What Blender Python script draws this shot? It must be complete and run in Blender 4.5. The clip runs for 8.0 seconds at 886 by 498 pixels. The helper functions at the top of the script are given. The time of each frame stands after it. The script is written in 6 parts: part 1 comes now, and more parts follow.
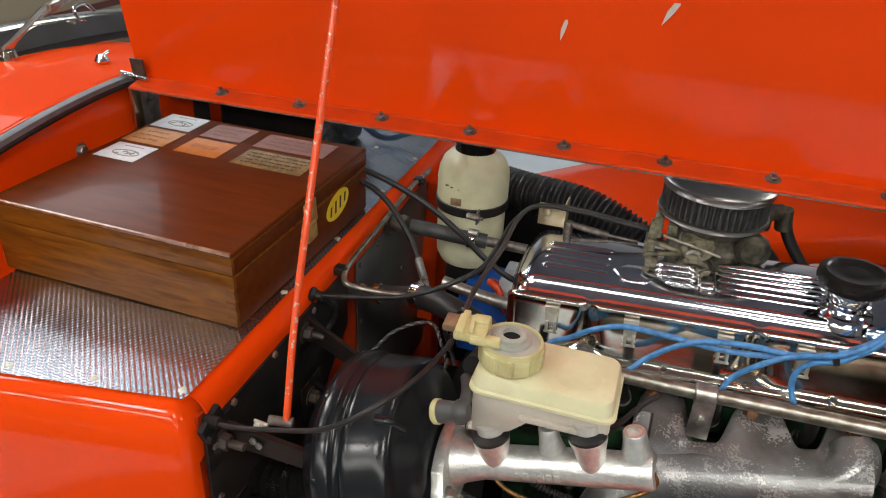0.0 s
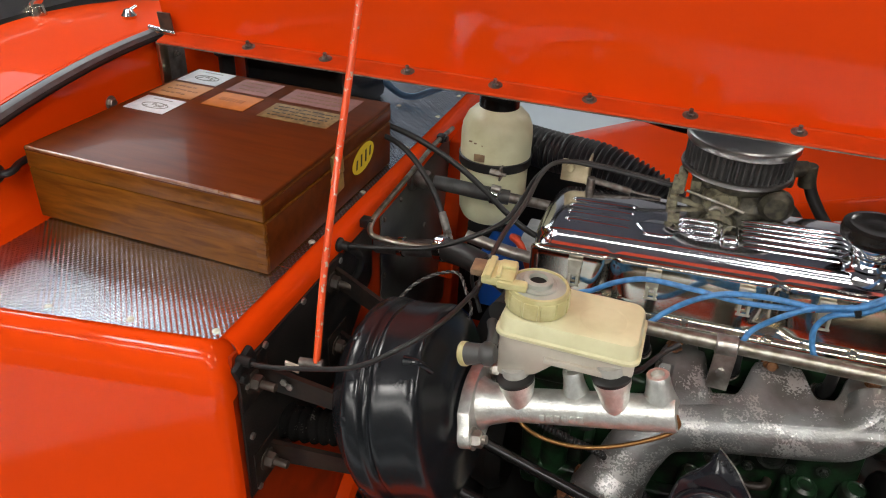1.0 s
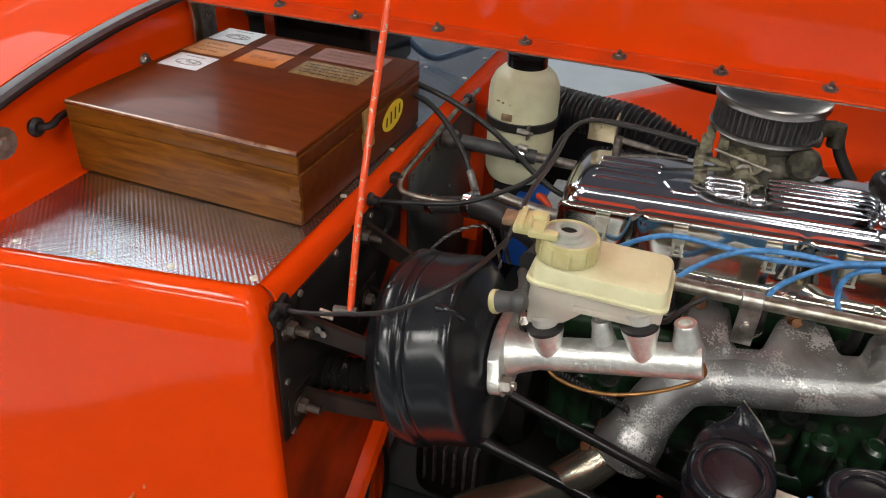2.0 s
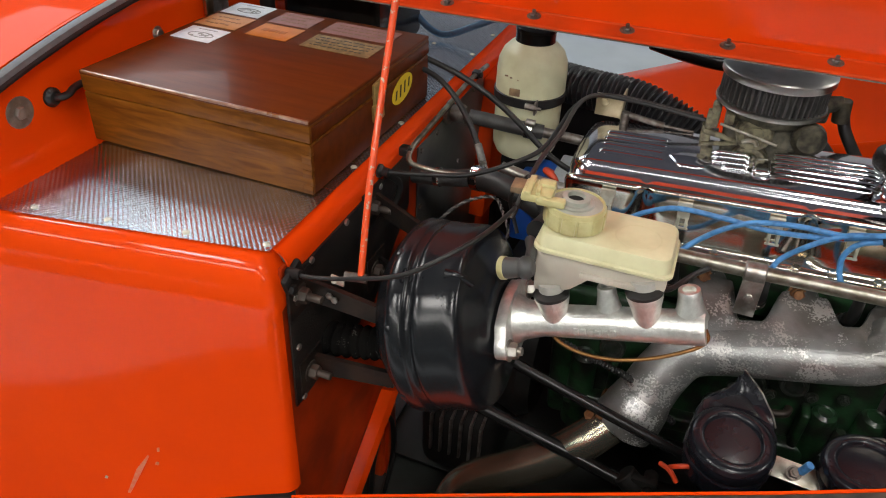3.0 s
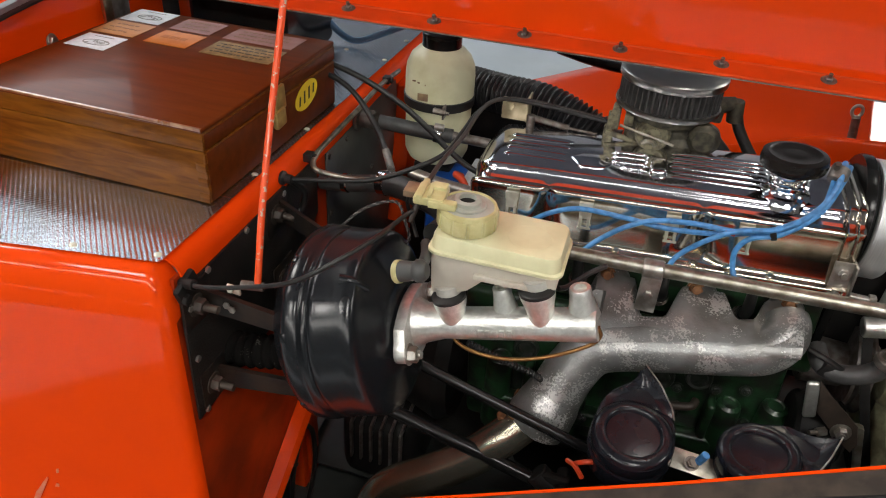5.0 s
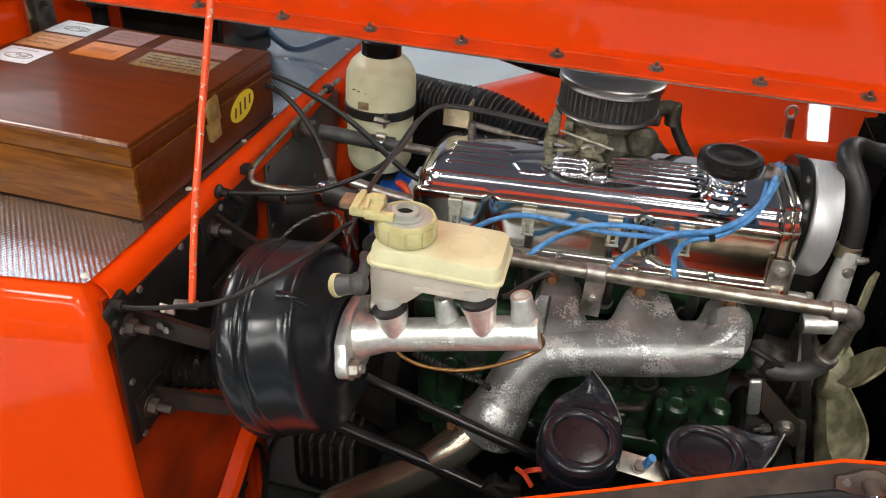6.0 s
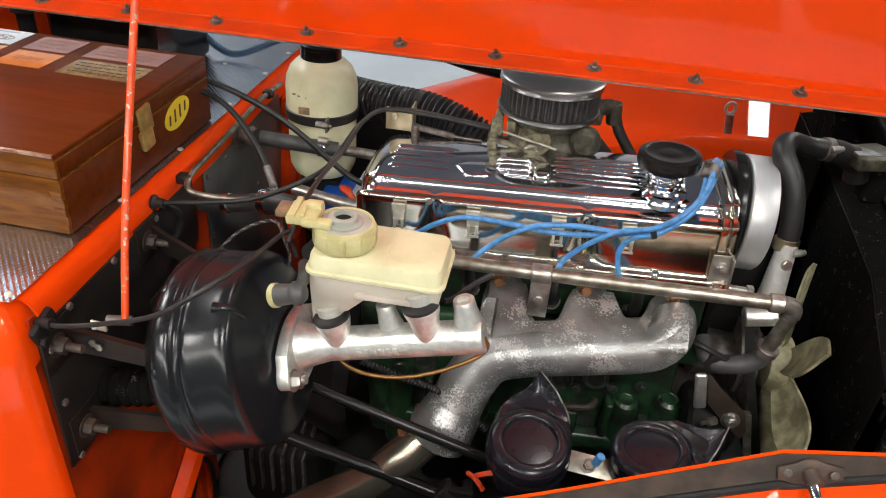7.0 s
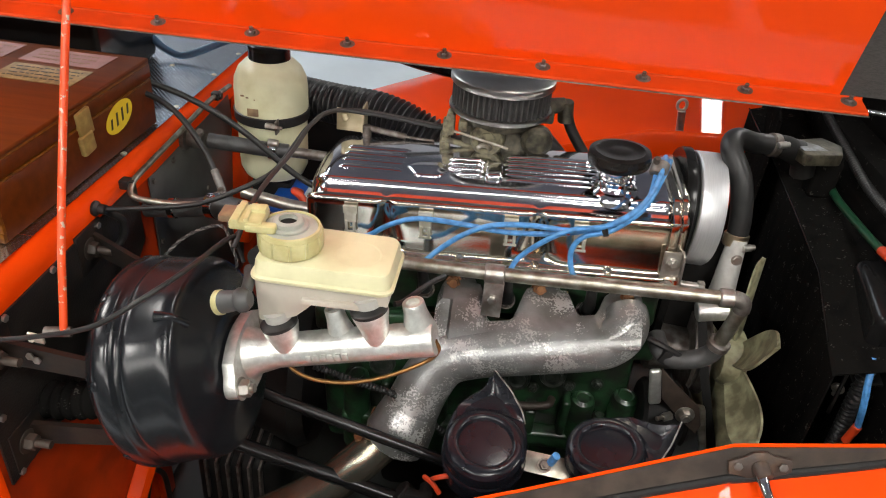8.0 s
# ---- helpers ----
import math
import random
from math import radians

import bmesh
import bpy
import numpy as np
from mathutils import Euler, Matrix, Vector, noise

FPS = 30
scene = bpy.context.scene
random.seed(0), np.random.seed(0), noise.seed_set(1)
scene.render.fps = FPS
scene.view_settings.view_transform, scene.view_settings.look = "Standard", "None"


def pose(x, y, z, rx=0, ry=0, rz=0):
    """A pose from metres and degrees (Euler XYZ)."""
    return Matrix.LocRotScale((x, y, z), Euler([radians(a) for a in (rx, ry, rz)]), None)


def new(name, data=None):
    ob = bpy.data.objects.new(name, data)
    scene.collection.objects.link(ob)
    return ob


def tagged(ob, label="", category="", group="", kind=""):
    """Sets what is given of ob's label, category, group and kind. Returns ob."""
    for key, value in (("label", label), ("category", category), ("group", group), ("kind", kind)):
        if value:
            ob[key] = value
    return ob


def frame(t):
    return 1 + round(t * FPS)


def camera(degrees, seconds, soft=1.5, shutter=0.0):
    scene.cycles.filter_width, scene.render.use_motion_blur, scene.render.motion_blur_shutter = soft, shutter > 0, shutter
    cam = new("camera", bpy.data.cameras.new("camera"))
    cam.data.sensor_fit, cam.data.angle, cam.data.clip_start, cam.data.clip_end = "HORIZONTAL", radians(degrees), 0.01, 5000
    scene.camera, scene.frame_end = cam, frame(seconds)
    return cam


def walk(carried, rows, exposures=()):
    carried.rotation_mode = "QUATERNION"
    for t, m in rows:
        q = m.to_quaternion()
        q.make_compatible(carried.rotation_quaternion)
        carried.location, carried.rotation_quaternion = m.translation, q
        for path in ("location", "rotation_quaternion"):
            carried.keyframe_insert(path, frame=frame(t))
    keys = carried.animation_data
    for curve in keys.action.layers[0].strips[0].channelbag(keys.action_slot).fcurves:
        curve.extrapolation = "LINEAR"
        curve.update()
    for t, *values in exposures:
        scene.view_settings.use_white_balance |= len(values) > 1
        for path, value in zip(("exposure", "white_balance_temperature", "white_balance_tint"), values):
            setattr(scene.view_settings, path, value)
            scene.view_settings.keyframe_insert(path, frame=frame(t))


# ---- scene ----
cam = camera(62.5, 8.0, soft=1.1)
METRES, EYE, TILT, LEAN, TURN = 0.205, 1.2, -29.3, -2.5, 18.5
ROWS = [
    (0.0, 0.0, 0.0, 0.0, 0.0, 0.0, 0.0),
    (0.5, -0.0357, -0.0229, -0.0593, 0.38, -0.97, -0.25),
    (1.0, -0.0688, -0.0594, -0.1266, 1.02, -2.07, -0.47),
    (1.5, -0.1045, -0.0972, -0.1833, 1.65, -3.09, -0.66),
    (2.0, -0.1421, -0.1401, -0.2395, 2.29, -4.07, -0.91),
    (3.5, -0.1241, -0.2439, -0.3424, 2.52, -5.38, -1.37),
    (4.0, -0.0456, -0.2514, -0.3449, 1.59, -5.31, -1.11),
    (4.5, 0.0232, -0.2398, -0.3445, 0.15, -4.98, -0.67),
    (5.0, 0.0963, -0.219, -0.3315, -1.5, -4.64, -0.04),
    (6.5, 0.2282, -0.1506, -0.307, -6.62, -4.18, 2.16),
    (7.0, 0.2784, -0.1356, -0.303, -8.25, -4.24, 2.89),
    (7.5, 0.3246, -0.1239, -0.3011, -9.6, -4.32, 3.43),
    (8.0, 0.3664, -0.1094, -0.2997, -10.96, -4.44, 3.82),
]
walk(cam, [(t, pose(0, 0, EYE, TILT, LEAN, TURN) @ pose(METRES * x, METRES * y, METRES * z, 90 + pitch, roll, yaw)) for t, x, y, z, yaw, pitch, roll in ROWS],
     [(0.0, 0.06), (2.0, 0.05), (4.0, 0.0), (5.0, 0.03), (6.5, 0.48), (8.0, 0.52)])

# ---- world: a dim indoor surround; the light comes from the ceiling panels ----
world = bpy.data.worlds.new("world")
scene.world = world
world.use_nodes = True
world.node_tree.nodes["Background"].inputs[0].default_value = (0.9, 0.95, 1.0, 1)
world.node_tree.nodes["Background"].inputs[1].default_value = 0.008
PANEL_GLOW = 30.0


# ---- materials ----
def mat(name, base, rough=0.5, metal=0.0, coat=0.0, second=None, scale=30.0, mix=(0.4, 0.65), bump=0.0, bump_scale=200.0,
        rough_var=0.08, stretch=None, sss=0.0, detail=6.0, coat_rough=0.05, spec=0.5, distortion=0.0):
    m = bpy.data.materials.new(name)
    m.use_nodes = True
    nt = m.node_tree
    b = nt.nodes["Principled BSDF"]
    co = nt.nodes.new("ShaderNodeTexCoord")
    mp = nt.nodes.new("ShaderNodeMapping")
    nt.links.new(co.outputs["Object"], mp.inputs[0])
    if stretch:
        mp.inputs["Scale"].default_value = stretch
    n1 = nt.nodes.new("ShaderNodeTexNoise")
    n1.inputs["Scale"].default_value, n1.inputs["Detail"].default_value = scale, detail
    n1.inputs["Distortion"].default_value = distortion
    nt.links.new(mp.outputs[0], n1.inputs["Vector"])
    ramp = nt.nodes.new("ShaderNodeValToRGB")
    ramp.color_ramp.elements[0].position, ramp.color_ramp.elements[1].position = mix
    second = second or tuple(c * 0.88 for c in base)
    ramp.color_ramp.elements[0].color = (*second, 1)
    ramp.color_ramp.elements[1].color = (*base, 1)
    nt.links.new(n1.outputs[0], ramp.inputs[0])
    nt.links.new(ramp.outputs[0], b.inputs["Base Color"])
    n2 = nt.nodes.new("ShaderNodeTexNoise")
    n2.inputs["Scale"].default_value, n2.inputs["Detail"].default_value = scale * 0.31, 3
    nt.links.new(mp.outputs[0], n2.inputs["Vector"])
    rr = nt.nodes.new("ShaderNodeMapRange")
    rr.inputs["To Min"].default_value, rr.inputs["To Max"].default_value = max(0.02, rough - rough_var), min(1, rough + rough_var)
    nt.links.new(n2.outputs[0], rr.inputs[0])
    nt.links.new(rr.outputs[0], b.inputs["Roughness"])
    b.inputs["Metallic"].default_value = metal
    b.inputs["Coat Weight"].default_value, b.inputs["Coat Roughness"].default_value = coat, coat_rough
    b.inputs["Specular IOR Level"].default_value = spec
    if sss:
        b.inputs["Subsurface Weight"].default_value, b.inputs["Subsurface Scale"].default_value = sss, 0.012
        b.inputs["Subsurface Radius"].default_value = (1.0, 0.8, 0.5)
    if bump:
        n3 = nt.nodes.new("ShaderNodeTexNoise")
        n3.inputs["Scale"].default_value, n3.inputs["Detail"].default_value = bump_scale, 4
        nt.links.new(mp.outputs[0], n3.inputs["Vector"])
        bp = nt.nodes.new("ShaderNodeBump")
        bp.inputs["Strength"].default_value, bp.inputs["Distance"].default_value = bump, 0.002
        nt.links.new(n3.outputs[0], bp.inputs["Height"])
        nt.links.new(bp.outputs[0], b.inputs["Normal"])
    return m


ORANGE = mat("orange_paint", (0.80, 0.060, 0.0015), 0.45, coat=0.35, second=(0.75, 0.055, 0.0015), scale=6, bump=0.012, bump_scale=900, coat_rough=0.03, spec=0.04)
WING_PAINT = mat("orange_wing_paint", (0.80, 0.060, 0.0015), 0.45, coat=1.0, second=(0.75, 0.055, 0.0015), scale=6, bump=0.02, bump_scale=160, coat_rough=0.02, spec=0.04)
BONNET_PAINT = mat("orange_bonnet_paint", (0.84, 0.062, 0.001), 0.45, coat=0.45, second=(0.79, 0.056, 0.001), scale=5, bump=0.012, bump_scale=900, coat_rough=0.06, spec=0.12)
SIDE_PAINT = mat("orange_side_paint", (0.80, 0.060, 0.0015), 0.45, coat=0.42, second=(0.76, 0.056, 0.0015), scale=6, bump=0.010, bump_scale=900, coat_rough=0.08, spec=0.03)
SCRATCH = mat("scratched_paint", (0.66, 0.24, 0.15), 0.5, second=(0.7, 0.14, 0.06), scale=90)
SCUTTLE_PAINT = mat("orange_scuttle_paint", (0.80, 0.060, 0.0012), 0.5, coat=0.16, second=(0.75, 0.055, 0.0012), scale=6, bump=0.015, bump_scale=700, coat_rough=0.03, spec=0.015)
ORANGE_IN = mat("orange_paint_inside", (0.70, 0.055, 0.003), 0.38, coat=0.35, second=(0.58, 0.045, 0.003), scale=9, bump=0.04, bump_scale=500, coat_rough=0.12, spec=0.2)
ROD_PAINT = mat("chipped_orange", (0.78, 0.075, 0.01), 0.4, coat=0.3, second=(0.55, 0.42, 0.33), scale=210, mix=(0.36, 0.39))
CHROME = mat("chrome", (0.88, 0.88, 0.90), 0.115, 1.0, second=(0.76, 0.76, 0.79), scale=14, rough_var=0.03, bump=0.02, bump_scale=45)
RUSTY_BROWN = mat("rust_brown_steel", (0.10, 0.062, 0.040), 0.48, 0.3, second=(0.055, 0.04, 0.032), scale=70, bump=0.25)
RUSTY_BLACK = mat("rust_stained_black_steel", (0.010, 0.009, 0.0085), 0.42, 0.0, second=(0.022, 0.015, 0.011), scale=45, mix=(0.40, 0.6), bump=0.1, spec=0.3)
FILTER_TOP = mat("brushed_chrome", (0.40, 0.39, 0.365), 0.3, 1.0, second=(0.35, 0.34, 0.315), scale=30, rough_var=0.04)
CAP_DISC = mat("grey_cap_disc", (0.40, 0.41, 0.36), 0.4, second=(0.32, 0.33, 0.28), scale=50)
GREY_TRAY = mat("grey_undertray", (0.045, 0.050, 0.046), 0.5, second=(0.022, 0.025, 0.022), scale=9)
DULL_SHEET = mat("dull_grey_sheet", (0.115, 0.116, 0.110), 0.34, 0.2, second=(0.040, 0.039, 0.036), scale=9, mix=(0.35, 0.65), bump=0.04, bump_scale=60)
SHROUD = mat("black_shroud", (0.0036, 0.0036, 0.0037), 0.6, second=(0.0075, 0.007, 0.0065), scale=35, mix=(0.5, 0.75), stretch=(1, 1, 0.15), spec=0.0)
CHROME_GOLD = mat("passivated_steel", (0.62, 0.54, 0.37), 0.3, 1.0, second=(0.46, 0.39, 0.26), scale=60)
BRACKET = mat("dull_passivated_bracket", (0.50, 0.43, 0.28), 0.4, 0.5, second=(0.40, 0.34, 0.21), scale=70, bump=0.05)
HORN_BLACK = mat("dusty_black_plastic", (0.006, 0.007, 0.010), 0.24, second=(0.010, 0.011, 0.015), scale=35, mix=(0.4, 0.7), rough_var=0.06, spec=0.36)
DULL_WIRE = mat("dull_grey_wire", (0.24, 0.23, 0.21), 0.45, 0.3, second=(0.14, 0.13, 0.12), scale=120)
STEEL = mat("steel", (0.50, 0.48, 0.45), 0.34, 0.85, second=(0.32, 0.29, 0.25), scale=70, bump=0.05)
DARK_STEEL = mat("dull_steel", (0.20, 0.185, 0.17), 0.45, 0.6, second=(0.10, 0.08, 0.066), scale=80, bump=0.1)
ALU = mat("cast_aluminium", (0.80, 0.81, 0.77), 0.38, 0.85, second=(0.66, 0.66, 0.62), scale=120, bump=0.26, bump_scale=420)
ALU_BRUSHED = mat("brushed_aluminium", (0.72, 0.725, 0.73), 0.42, 0.7, second=(0.64, 0.645, 0.65), scale=40, stretch=(40, 1, 1))
PALE_CAST = mat("pale_cast_aluminium", (0.66, 0.66, 0.63), 0.36, 0.45, second=(0.56, 0.55, 0.52), scale=90, bump=0.12, bump_scale=500)
MANIFOLD = mat("flaked_cast_iron", (0.34, 0.345, 0.34), 0.34, 0.65, second=(0.18, 0.175, 0.165), scale=16, mix=(0.38, 0.62), bump=0.30, bump_scale=330, detail=10)
EXHAUST = mat("exhaust_steel", (0.44, 0.40, 0.32), 0.26, 0.9, second=(0.24, 0.20, 0.14), scale=14, rough_var=0.05)
BLACK = mat("black_satin_paint", (0.0075, 0.0075, 0.008), 0.2, second=(0.011, 0.0105, 0.01), scale=25, rough_var=0.05, spec=0.2)
SERVO_BLACK = mat("black_servo_enamel", (0.008, 0.009, 0.011), 0.235, second=(0.010, 0.011, 0.013), scale=25, rough_var=0.05, spec=0.40)
# body orange deepened to carry the shade behind the servo, mottled with grime
FIREWALL = mat("shaded_grimy_orange", (0.44, 0.036, 0.003), 0.5, coat=0.1, second=(0.22, 0.021, 0.004), scale=14, mix=(0.35, 0.65), bump=0.04, bump_scale=400, coat_rough=0.2, spec=0.15)
BLACK_PLATE = mat("black_embossed_plate", (0.010, 0.0095, 0.009), 0.4, second=(0.018, 0.016, 0.014), scale=30, bump=0.25, bump_scale=420, spec=0.35)
DUCT = mat("black_duct_plastic", (0.009, 0.0095, 0.011), 0.36, second=(0.016, 0.016, 0.017), scale=50, spec=0.5)
FOOT_PLASTIC = mat("milky_plastic", (0.50, 0.49, 0.45), 0.4, second=(0.42, 0.40, 0.36), scale=80)
BLACK_MATT = mat("black_matt", (0.006, 0.006, 0.006), 0.62, second=(0.011, 0.010, 0.009), scale=40, bump=0.1, spec=0.25)
RUBBER = mat("black_rubber", (0.011, 0.011, 0.011), 0.42, second=(0.018, 0.0175, 0.017), scale=60, spec=0.4)
GREY_RUBBER = mat("grey_rubber_hose", (0.060, 0.061, 0.060), 0.5, second=(0.036, 0.035, 0.034), scale=70, bump=0.1)
SEAL = mat("rubber_seal", (0.075, 0.079, 0.083), 0.4, second=(0.10, 0.104, 0.108), scale=50)
BROWN_STRIP = mat("dusty_brown_metal", (0.075, 0.055, 0.042), 0.5, 0.2, second=(0.04, 0.03, 0.024), scale=40, bump=0.1)
BOTTLE = mat("yellowed_translucent_plastic", (0.62, 0.62, 0.42), 0.36, second=(0.48, 0.46, 0.28), scale=22, mix=(0.3, 0.6), sss=0.04)
RESERVOIR = mat("cream_plastic", (0.69, 0.66, 0.42), 0.32, second=(0.60, 0.565, 0.34), scale=30, sss=0.03)
RES_LOW = mat("tinted_translucent_plastic", (0.54, 0.50, 0.42), 0.3, second=(0.47, 0.42, 0.35), scale=25, sss=0.05)
YELLOW_CAP = mat("yellow_plastic_cap", (0.58, 0.54, 0.28), 0.33, second=(0.48, 0.43, 0.20), scale=70, sss=0.05)
BROWN_PLASTIC = mat("brown_plastic", (0.26, 0.18, 0.10), 0.4, second=(0.16, 0.10, 0.06), scale=70)
DARK_PLASTIC = mat("dark_grey_plastic", (0.06, 0.06, 0.058), 0.45)
BLUE_LEAD = mat("blue_silicone_lead", (0.075, 0.265, 0.57), 0.36, second=(0.045, 0.16, 0.36), scale=130, mix=(0.34, 0.58))
BLUE = mat("blue_paint", (0.01, 0.09, 0.42), 0.35)
RED = mat("red_rubber", (0.55, 0.05, 0.01), 0.45)
CORE_PLUG = mat("oily_grey_iron", (0.075, 0.080, 0.070), 0.35, 0.3, second=(0.03, 0.04, 0.03), scale=90, bump=0.2)
GREEN_BLOCK = mat("dark_green_engine_paint", (0.019, 0.060, 0.024), 0.34, coat=0.25, coat_rough=0.22, second=(0.013, 0.015, 0.011), scale=34, mix=(0.42, 0.56), bump=0.35, bump_scale=150)
GREEN_HOSE = mat("green_hose", (0.010, 0.055, 0.024), 0.4)
CARB_PALE = mat("pale_zinc_casting", (0.21, 0.19, 0.12), 0.5, 0.4, second=(0.07, 0.06, 0.04), scale=110, bump=0.3, mix=(0.36, 0.6))
FAN = mat("dirty_cream_fan", (0.40, 0.39, 0.24), 0.48, second=(0.16, 0.145, 0.085), scale=42, bump=0.1)
BRASS = mat("brass", (0.50, 0.37, 0.12), 0.42, 0.45, second=(0.36, 0.25, 0.08), scale=90)
COPPER = mat("copper_pipe", (0.27, 0.14, 0.05), 0.40, 0.9, second=(0.27, 0.14, 0.05), scale=50)
RUST = mat("rusty_stud", (0.30, 0.14, 0.055), 0.6, 0.3, second=(0.18, 0.07, 0.025), scale=140, bump=0.3)
CARB = mat("stained_zinc_casting", (0.085, 0.076, 0.050), 0.5, 0.4, second=(0.026, 0.023, 0.016), scale=85, bump=0.3, mix=(0.38, 0.62))
PLEAT = mat("dark_filter_fabric", (0.055, 0.052, 0.05), 0.75, second=(0.035, 0.034, 0.033), scale=90, bump=0.2)
CHIP = mat("bare_primer", (0.55, 0.47, 0.42), 0.6)
NORTH_WALL = mat("pale_grey_plaster", (0.56, 0.56, 0.59), 0.7, second=(0.50, 0.50, 0.53), scale=2, bump=0.05, bump_scale=80)
HINGE_PAINT = mat("dull_orange_paint", (0.62, 0.050, 0.004), 0.5, spec=0.08, second=(0.50, 0.045, 0.006), scale=20, bump=0.05, bump_scale=300)
DARK_WALL = mat("dark_grey_plaster", (0.075, 0.073, 0.07), 0.7, scale=3, bump=0.05, bump_scale=80)
CEILING = mat("grey_ceiling_paint", (0.18, 0.18, 0.21), 0.7, second=(0.15, 0.15, 0.18), scale=2, bump=0.03, bump_scale=80)
WHITE_WALL = mat("grey_plaster", (0.48, 0.48, 0.51), 0.7, scale=3, bump=0.05, bump_scale=80)
TAN_WALL = mat("tan_painted_wall", (0.30, 0.24, 0.15), 0.6, second=(0.24, 0.19, 0.12), scale=2)
FLOOR = mat("pale_grey_floor_paint", (0.56, 0.61, 0.64), 0.45, second=(0.50, 0.55, 0.58), scale=4, bump=0.03)
GREY_LABEL = mat("grimy_label", (0.26, 0.29, 0.31), 0.5, second=(0.12, 0.12, 0.12), scale=90)
PAPER = mat("white_label", (0.64, 0.67, 0.70), 0.45, second=(0.55, 0.59, 0.62), scale=120)
LABEL_TAN = mat("tan_label", (0.47, 0.22, 0.08), 0.45, second=(0.40, 0.18, 0.06), scale=60)
LABEL_PINK = mat("pink_label", (0.30, 0.125, 0.105), 0.45, second=(0.25, 0.10, 0.08), scale=60)
WORN_EDGE = mat("worn_varnished_edge", (0.30, 0.15, 0.07), 0.3, coat=1.0, second=(0.16, 0.05, 0.012), scale=60, coat_rough=0.12)
LABEL_ORANGE = mat("orange_label", (0.50, 0.165, 0.028), 0.45, second=(0.43, 0.14, 0.022), scale=60)
ORANGE_INK = mat("faded_orange_ink", (0.36, 0.115, 0.02), 0.5)
LABEL_OLD = mat("aged_label", (0.28, 0.19, 0.075), 0.5, second=(0.15, 0.10, 0.04), scale=90)
INK = mat("dark_ink", (0.03, 0.026, 0.022), 0.5)
GREY_INK = mat("grey_ink", (0.24, 0.25, 0.24), 0.5)
FADED_INK = mat("faded_ink", (0.25, 0.125, 0.065), 0.5)
CHROME_SOFT = mat("dulled_chrome", (0.82, 0.79, 0.71), 0.15, 1.0, second=(0.66, 0.60, 0.50), scale=9, rough_var=0.06, bump=0.06, bump_scale=40)
YELLOW = mat("yellow_sticker", (0.85, 0.62, 0.03), 0.35)
CLOTH = mat("black_woven_cloth", (0.040, 0.037, 0.034), 0.8, second=(0.060, 0.055, 0.050), scale=200, stretch=(1, 1, 4), bump=0.4, bump_scale=500)


def wood_material():
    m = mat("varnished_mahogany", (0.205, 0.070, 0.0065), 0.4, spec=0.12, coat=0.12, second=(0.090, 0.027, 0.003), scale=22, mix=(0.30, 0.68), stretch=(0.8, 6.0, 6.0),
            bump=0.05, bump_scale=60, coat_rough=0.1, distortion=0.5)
    return m


WOOD = wood_material()
OIL_CAP = mat("dark_brown_black_plastic", (0.010, 0.008, 0.007), 0.24, second=(0.016, 0.013, 0.011), scale=50, spec=0.35)
ZINC = mat("bright_zinc_clip", (0.78, 0.76, 0.66), 0.32, 0.6, second=(0.62, 0.59, 0.48), scale=90)
PIPE_STEEL = mat("stained_pipe_steel", (0.42, 0.405, 0.35), 0.35, 0.85, second=(0.22, 0.20, 0.155), scale=55, bump=0.06)
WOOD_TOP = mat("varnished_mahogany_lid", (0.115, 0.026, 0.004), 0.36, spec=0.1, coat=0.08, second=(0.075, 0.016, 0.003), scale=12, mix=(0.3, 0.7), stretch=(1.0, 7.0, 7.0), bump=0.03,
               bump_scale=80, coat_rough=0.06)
FOIL = mat("embossed_aluminium", (0.71, 0.75, 0.80), 0.25, 1.0, second=(0.53, 0.57, 0.62), scale=8, rough_var=0.05)


def flake(m, colour, scale, low, high, gather=1.0, patch=0.22):
    """Sharp-edged pale flakes over a material, gathered in patches."""
    nt = m.node_tree
    b = nt.nodes["Principled BSDF"]
    old = b.inputs["Base Color"].links[0].from_socket
    co = nt.nodes.new("ShaderNodeTexCoord")
    fine, broad = nt.nodes.new("ShaderNodeTexNoise"), nt.nodes.new("ShaderNodeTexNoise")
    for n_, sc, dt in ((fine, scale, 9), (broad, scale * patch, 3)):
        n_.inputs["Scale"].default_value, n_.inputs["Detail"].default_value = sc, dt
        nt.links.new(co.outputs["Object"], n_.inputs["Vector"])
    add = nt.nodes.new("ShaderNodeMath")
    add.operation = "MULTIPLY_ADD"
    nt.links.new(broad.outputs[0], add.inputs[0])
    add.inputs[1].default_value = gather
    nt.links.new(fine.outputs[0], add.inputs[2])
    rng = nt.nodes.new("ShaderNodeMapRange")
    rng.inputs["From Min"].default_value, rng.inputs["From Max"].default_value = low, high
    nt.links.new(add.outputs[0], rng.inputs[0])
    mx = nt.nodes.new("ShaderNodeMix")
    mx.data_type = "RGBA"
    nt.links.new(rng.outputs[0], mx.inputs[0])
    nt.links.new(old, mx.inputs[6])
    mx.inputs[7].default_value = (*colour, 1)
    nt.links.new(mx.outputs[2], b.inputs["Base Color"])


flake(SHROUD, (0.05, 0.047, 0.042), 420, 1.22, 1.27)
flake(MANIFOLD, (0.56, 0.555, 0.54), 380, 1.375, 1.405, 1.5, 0.065)


def glow(name, colour, power):
    m = bpy.data.materials.new(name)
    m.use_nodes = True
    nt = m.node_tree
    nt.nodes.clear()
    e = nt.nodes.new("ShaderNodeEmission")
    e.inputs[0].default_value, e.inputs[1].default_value = (*colour, 1), power
    o = nt.nodes.new("ShaderNodeOutputMaterial")
    nt.links.new(e.outputs[0], o.inputs[0])
    return m


